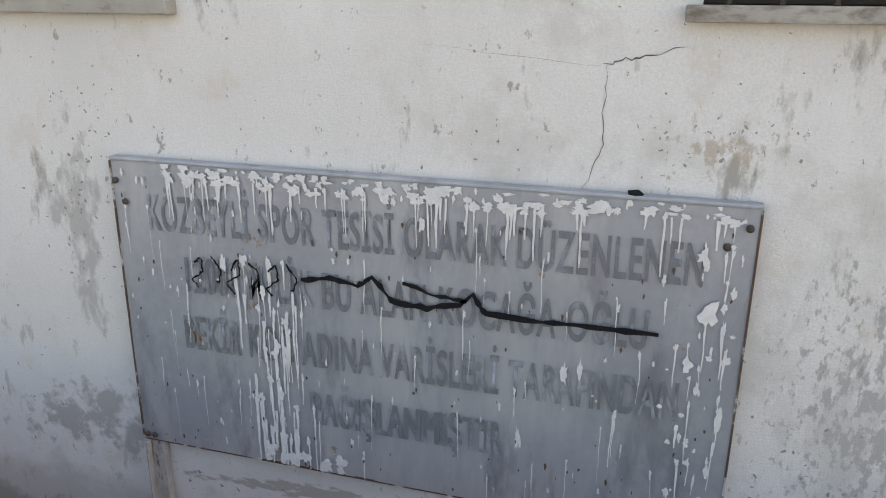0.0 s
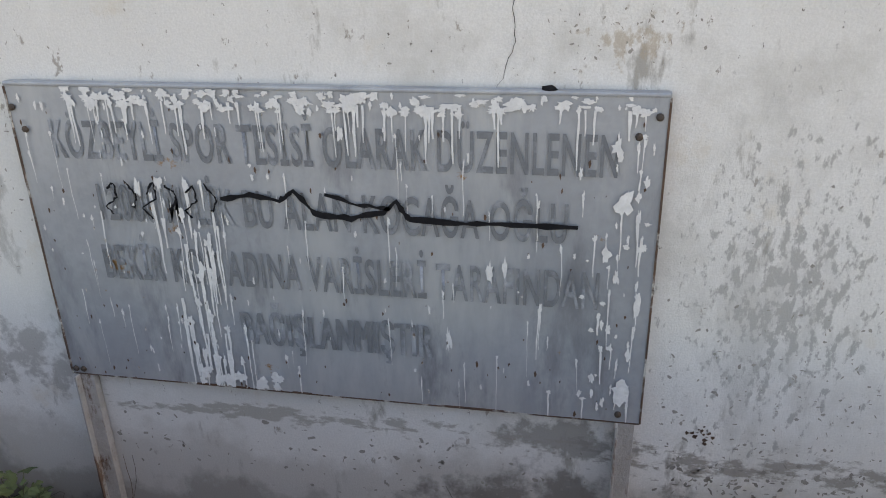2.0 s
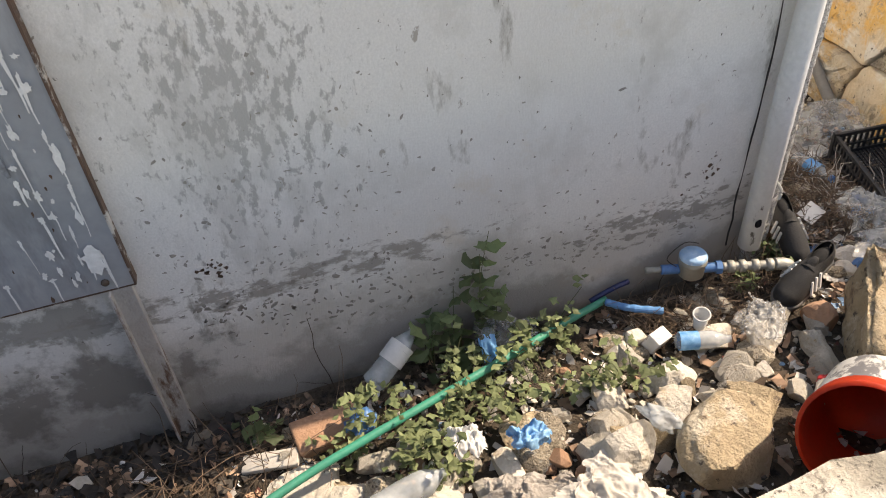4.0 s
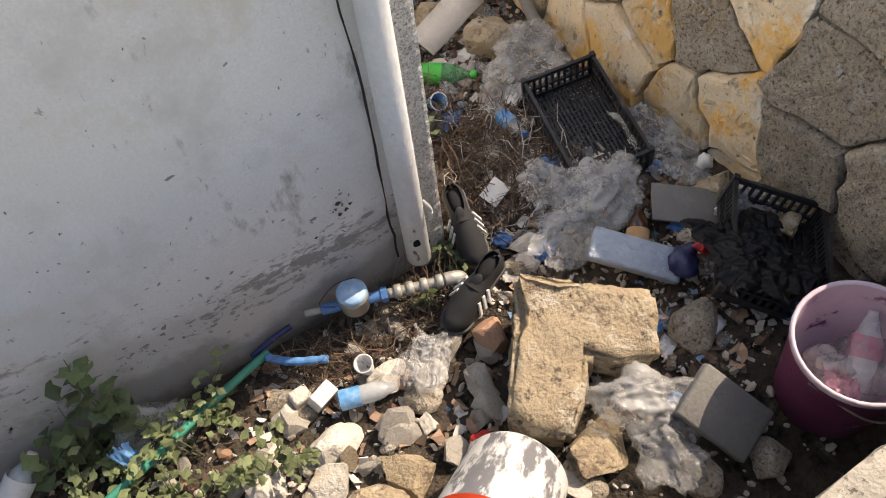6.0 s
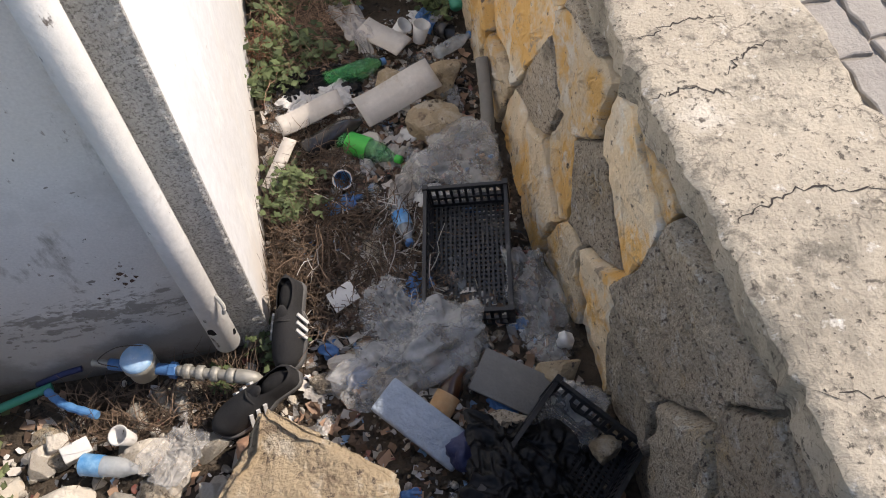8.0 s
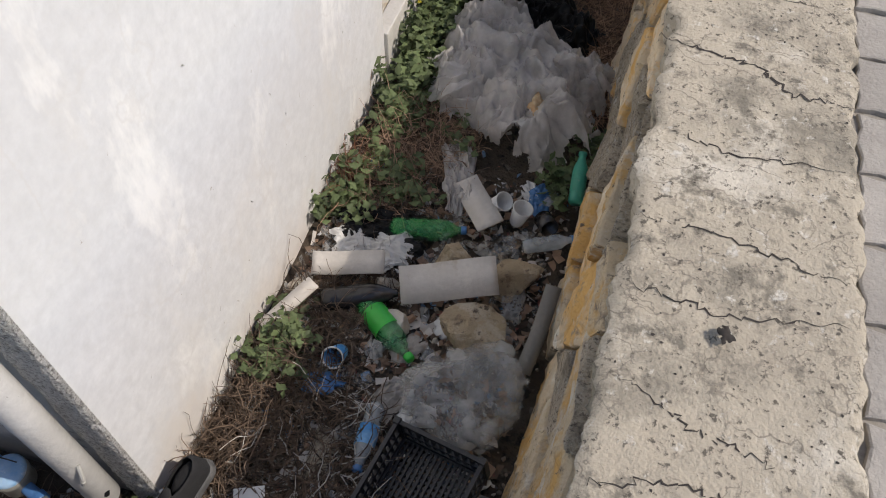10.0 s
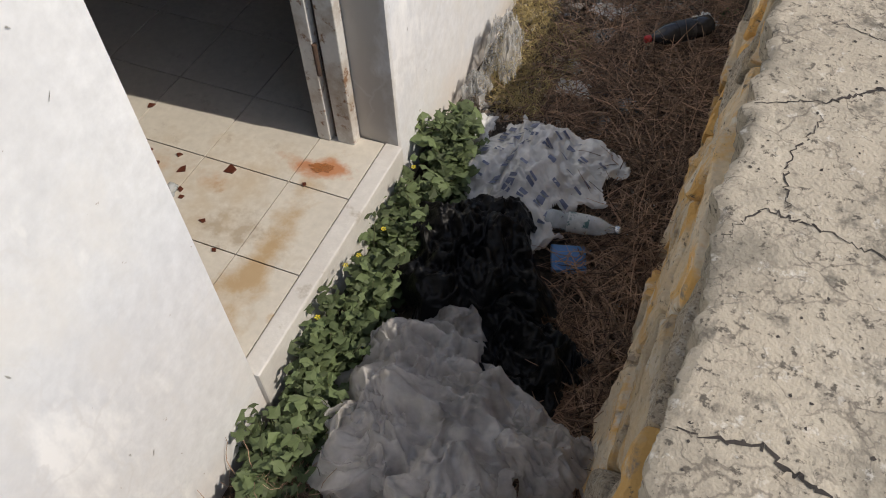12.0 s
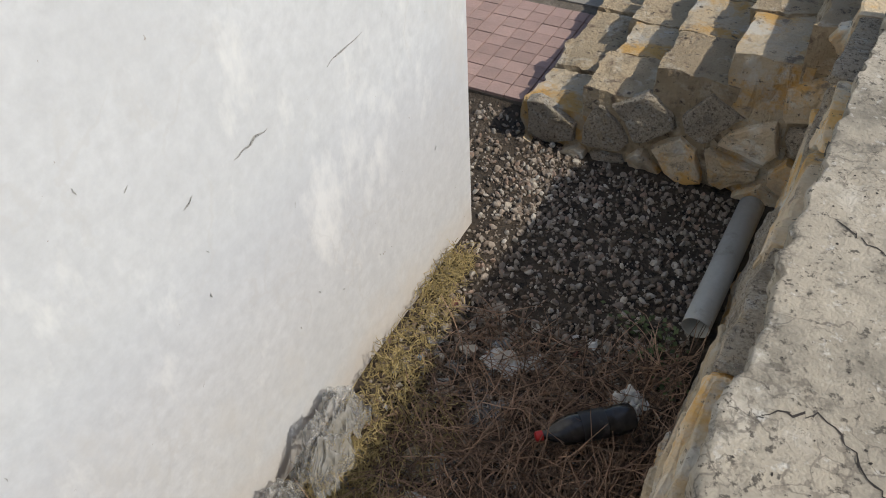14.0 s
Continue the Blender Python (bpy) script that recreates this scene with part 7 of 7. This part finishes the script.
def rubble(u0, u1, v0, v1, su, sv, seed, joint=0.003):
    """Cells of a rubble wall face: lists of (u, v), shrunk by the joint."""
    rr = random.Random(seed)
    seeds = []
    j, v = 0, v0
    while v < v1 + sv:
        u = u0 - su + (0.5 * su if j % 2 else 0)
        while u < u1 + su:
            seeds.append((u + rr.uniform(-0.42, 0.42) * su, v + rr.uniform(-0.4, 0.4) * sv))
            u += su * rr.uniform(0.75, 1.25)
        v += sv
        j += 1
    for a in seeds:
        poly = [(u0, v0), (u1, v0), (u1, v1), (u0, v1)]
        for b in seeds:
            if b is a or abs(a[0] - b[0]) > 3 * su:
                continue
            nx, ny = b[0] - a[0], b[1] - a[1]
            if nx == 0 and ny == 0:
                continue
            poly = clip_poly(poly, nx, ny, (b[0] ** 2 + b[1] ** 2 - a[0] ** 2 - a[1] ** 2) / 2 - joint * math.hypot(nx, ny))
            if len(poly) < 3:
                break
        if len(poly) >= 3:
            area = abs(sum(p[0] * q[1] - q[0] * p[1] for p, q in zip(poly, poly[1:] + poly[:1]))) / 2
            if area > 0.004:
                yield poly


def stone_piece(poly, at, parent_ob, material, depth, seed):
    """One stone with a broken, rounded face; at(u, v, d) places it."""
    pts = []
    for i, p in enumerate(poly):
        q = poly[(i + 1) % len(poly)]
        n = max(1, int(math.hypot(q[0] - p[0], q[1] - p[1]) / 0.035))
        pts += [(p[0] + (q[0] - p[0]) * k / n, p[1] + (q[1] - p[1]) * k / n) for k in range(n)]
    cx, cy = sum(p[0] for p in pts) / len(pts), sum(p[1] for p in pts) / len(pts)
    bm = bmesh.new()
    rings = []
    for k, d in ((1.0, -0.03), (0.995, depth * 0.35), (0.975, depth * 0.85), (0.93, depth), (0.80, depth), (0.64, depth), (0.46, depth), (0.28, depth), (0.12, depth)):
        ring = []
        for u, v in pts:
            uu, vv = cx + (u - cx) * k, cy + (v - cy) * k
            nz = noise.noise(Vector((uu * 9, vv * 9, seed)))
            nf = noise.noise(Vector((uu * 25, vv * 25, seed)))
            e = 0.026 * noise.noise(Vector((uu * 8, vv * 8, 5))) + 0.012 * noise.noise(Vector((uu * 24, vv * 24, seed + 5)))
            nh = noise.noise(Vector((uu * 60, vv * 60, seed)))
            lean = 0.07 * math.sin(seed * 2.3) * (uu - cx) + 0.09 * math.cos(seed * 1.7) * (vv - cy)
            g = 0.026 * noise.noise(Vector((uu * 8, vv * 8, 15)))
            ring.append(bm.verts.new(at(uu + e, vv + g, d + (0.011 * nz + 0.009 * nf + 0.006 * nh + lean if d > 0 else 0))))
        rings.append(ring)
    for a, b in zip(rings, rings[1:]):
        for i in range(len(a)):
            bm.faces.new((a[i], a[(i + 1) % len(a)], b[(i + 1) % len(a)], b[i]))
    bm.faces.new(rings[-1])
    bmesh.ops.recalc_face_normals(bm, faces=bm.faces)
    part("stone", bm, material, parent_ob)


def stones():
    rr = random.Random(3)
    for n, poly in enumerate(rubble(0.83, 7.5, -0.42, 0.59, 0.37, 0.26, 5)):
        def at(u, v, d):
            return (3.70 + max(0.0, u - 4.8) * 0.042 - 0.075 * (0.59 - v) - d, u, v)
        stone_piece(poly, at, ret, M_STONEG if (rr.random() < 0.35 or (sum(p[0] for p in poly) / len(poly) < 1.75)) else M_STONE, rr.uniform(0.022, 0.055), n)


stones()

# stone stair at the end of the ditch
stair = thing("stair", "rough stone stair with sunlit treads", "stairs", Matrix.Identity(4), kind="structure")
NOSE = ((2.60, -0.15), (2.88, 0.0), (3.15, 0.145), (3.42, 0.29), (3.66, 0.44), (3.90, 0.58))


def steps():
    rr = random.Random(9)
    for i, (x, z) in enumerate(NOSE):
        x1 = NOSE[i + 1][0] + 0.03 if i + 1 < len(NOSE) else 4.3
        y = 7.56
        while y < 9.55:
            l = rr.uniform(0.24, 0.42)
            y1 = min(y + l, 9.6)
            dx, dz = rr.uniform(-0.022, 0.018), rr.uniform(-0.012, 0.012)
            bm = boxes((x + dx, x1, y, y1 - 0.008, -0.6, z + dz))
            bmesh.ops.subdivide_edges(bm, edges=list(bm.edges), cuts=9, use_grid_fill=True)
            for v in bm.verts:
                p = v.co
                big = Vector((noise.noise(p * 7), noise.noise(p * 7 + Vector((9, 0, 0))), 0.5 * noise.noise(p * 7 + Vector((0, 7, 0)))))
                fine = Vector((noise.noise(p * 22), noise.noise(p * 22 + Vector((3, 0, 0))), 0.6 * noise.noise(p * 24)))
                v.co = p + big * 0.030 + fine * 0.016
            part("stone", bm, M_ROCKY if rr.random() < 0.6 else M_STONE, stair)
            y = y1
    for n, poly in enumerate(rubble(2.6, 3.9, -0.4, 0.6, 0.24, 0.19, 8)):
        cu, cv = sum(p[0] for p in poly) / len(poly), sum(p[1] for p in poly) / len(poly)
        top = max((p[1] for p in poly))
        lim = max([z for x, z in NOSE if x <= min(p[0] for p in poly) + 0.05] or [-9])
        if top > lim + 0.09:
            continue

        def at(u, v, d):
            return (u, 7.56 - d, v)
        poly = [(cu + (p[0] - cu) * 0.86, cv + (p[1] - cv) * 0.86) for p in poly]
        stone_piece(poly, at, stair, M_STONE if rr.random() < 0.65 else M_STONEG, rr.uniform(0.02, 0.045), 60 + n)


steps()


def pavers():
    rr = random.Random(12)
    pav = bpy.data.objects["pavement"]
    bm = bmesh.new()
    pts = [(-0.095, -0.045), (-0.05, -0.052), (0.0, -0.04), (0.05, -0.052), (0.095, -0.045), (0.088, 0.0), (0.095, 0.045), (0.05, 0.038), (0.0, 0.05), (-0.05, 0.038), (-0.095, 0.045), (-0.088, 0.0)]
    a = [bm.verts.new((x, y, -0.05)) for x, y in pts]
    b = [bm.verts.new((x, y, -0.003)) for x, y in pts]
    c = [bm.verts.new((x * 0.95, y * 0.9, 0.0)) for x, y in pts]
    for p, q in ((a, b), (b, c)):
        for i in range(12):
            bm.faces.new((p[i], p[(i + 1) % 12], q[(i + 1) % 12], q[i]))
    bm.faces.new(c)
    me = bpy.data.meshes.new("paver")
    bm.to_mesh(me)
    bm.free()
    me.materials.append(M_PAVER)
    for i in range(4):
        for j in range(23):
            x = 4.185 + 0.104 * i + rr.uniform(-0.003, 0.003)
            y = 0.9 + 0.2 * j + (0.05 if i % 2 else 0)
            share("paver", me, pav, pose(x, y, 0.672 + rr.uniform(-0.003, 0.003), 0, 0, 90))
    path = tagged(part("path", boxes((-2.0, 2.62, 7.75, 9.0, -0.5, -0.315)), M_MORTAR), "pink paved path past the building", "path", kind="structure")
    bm = boxes((-0.048, 0.048, -0.048, 0.048, -0.04, 0.0), bevel=0.003)
    me2 = bpy.data.meshes.new("paver")
    bm.to_mesh(me2)
    bm.free()
    me2.materials.append(M_REDPAVER)
    for i in range(14):
        for j in range(9):
            share("paver", me2, path, pose(1.25 + 0.1 * i, 7.8 + 0.1 * j, -0.300 + rr.uniform(-0.002, 0.002)))
    tagged(part("road", boxes((-30, 2.62, 8.75, 30, -0.6, -0.305)), M_ROAD), "worn concrete yard", "road", kind="structure")


pavers()
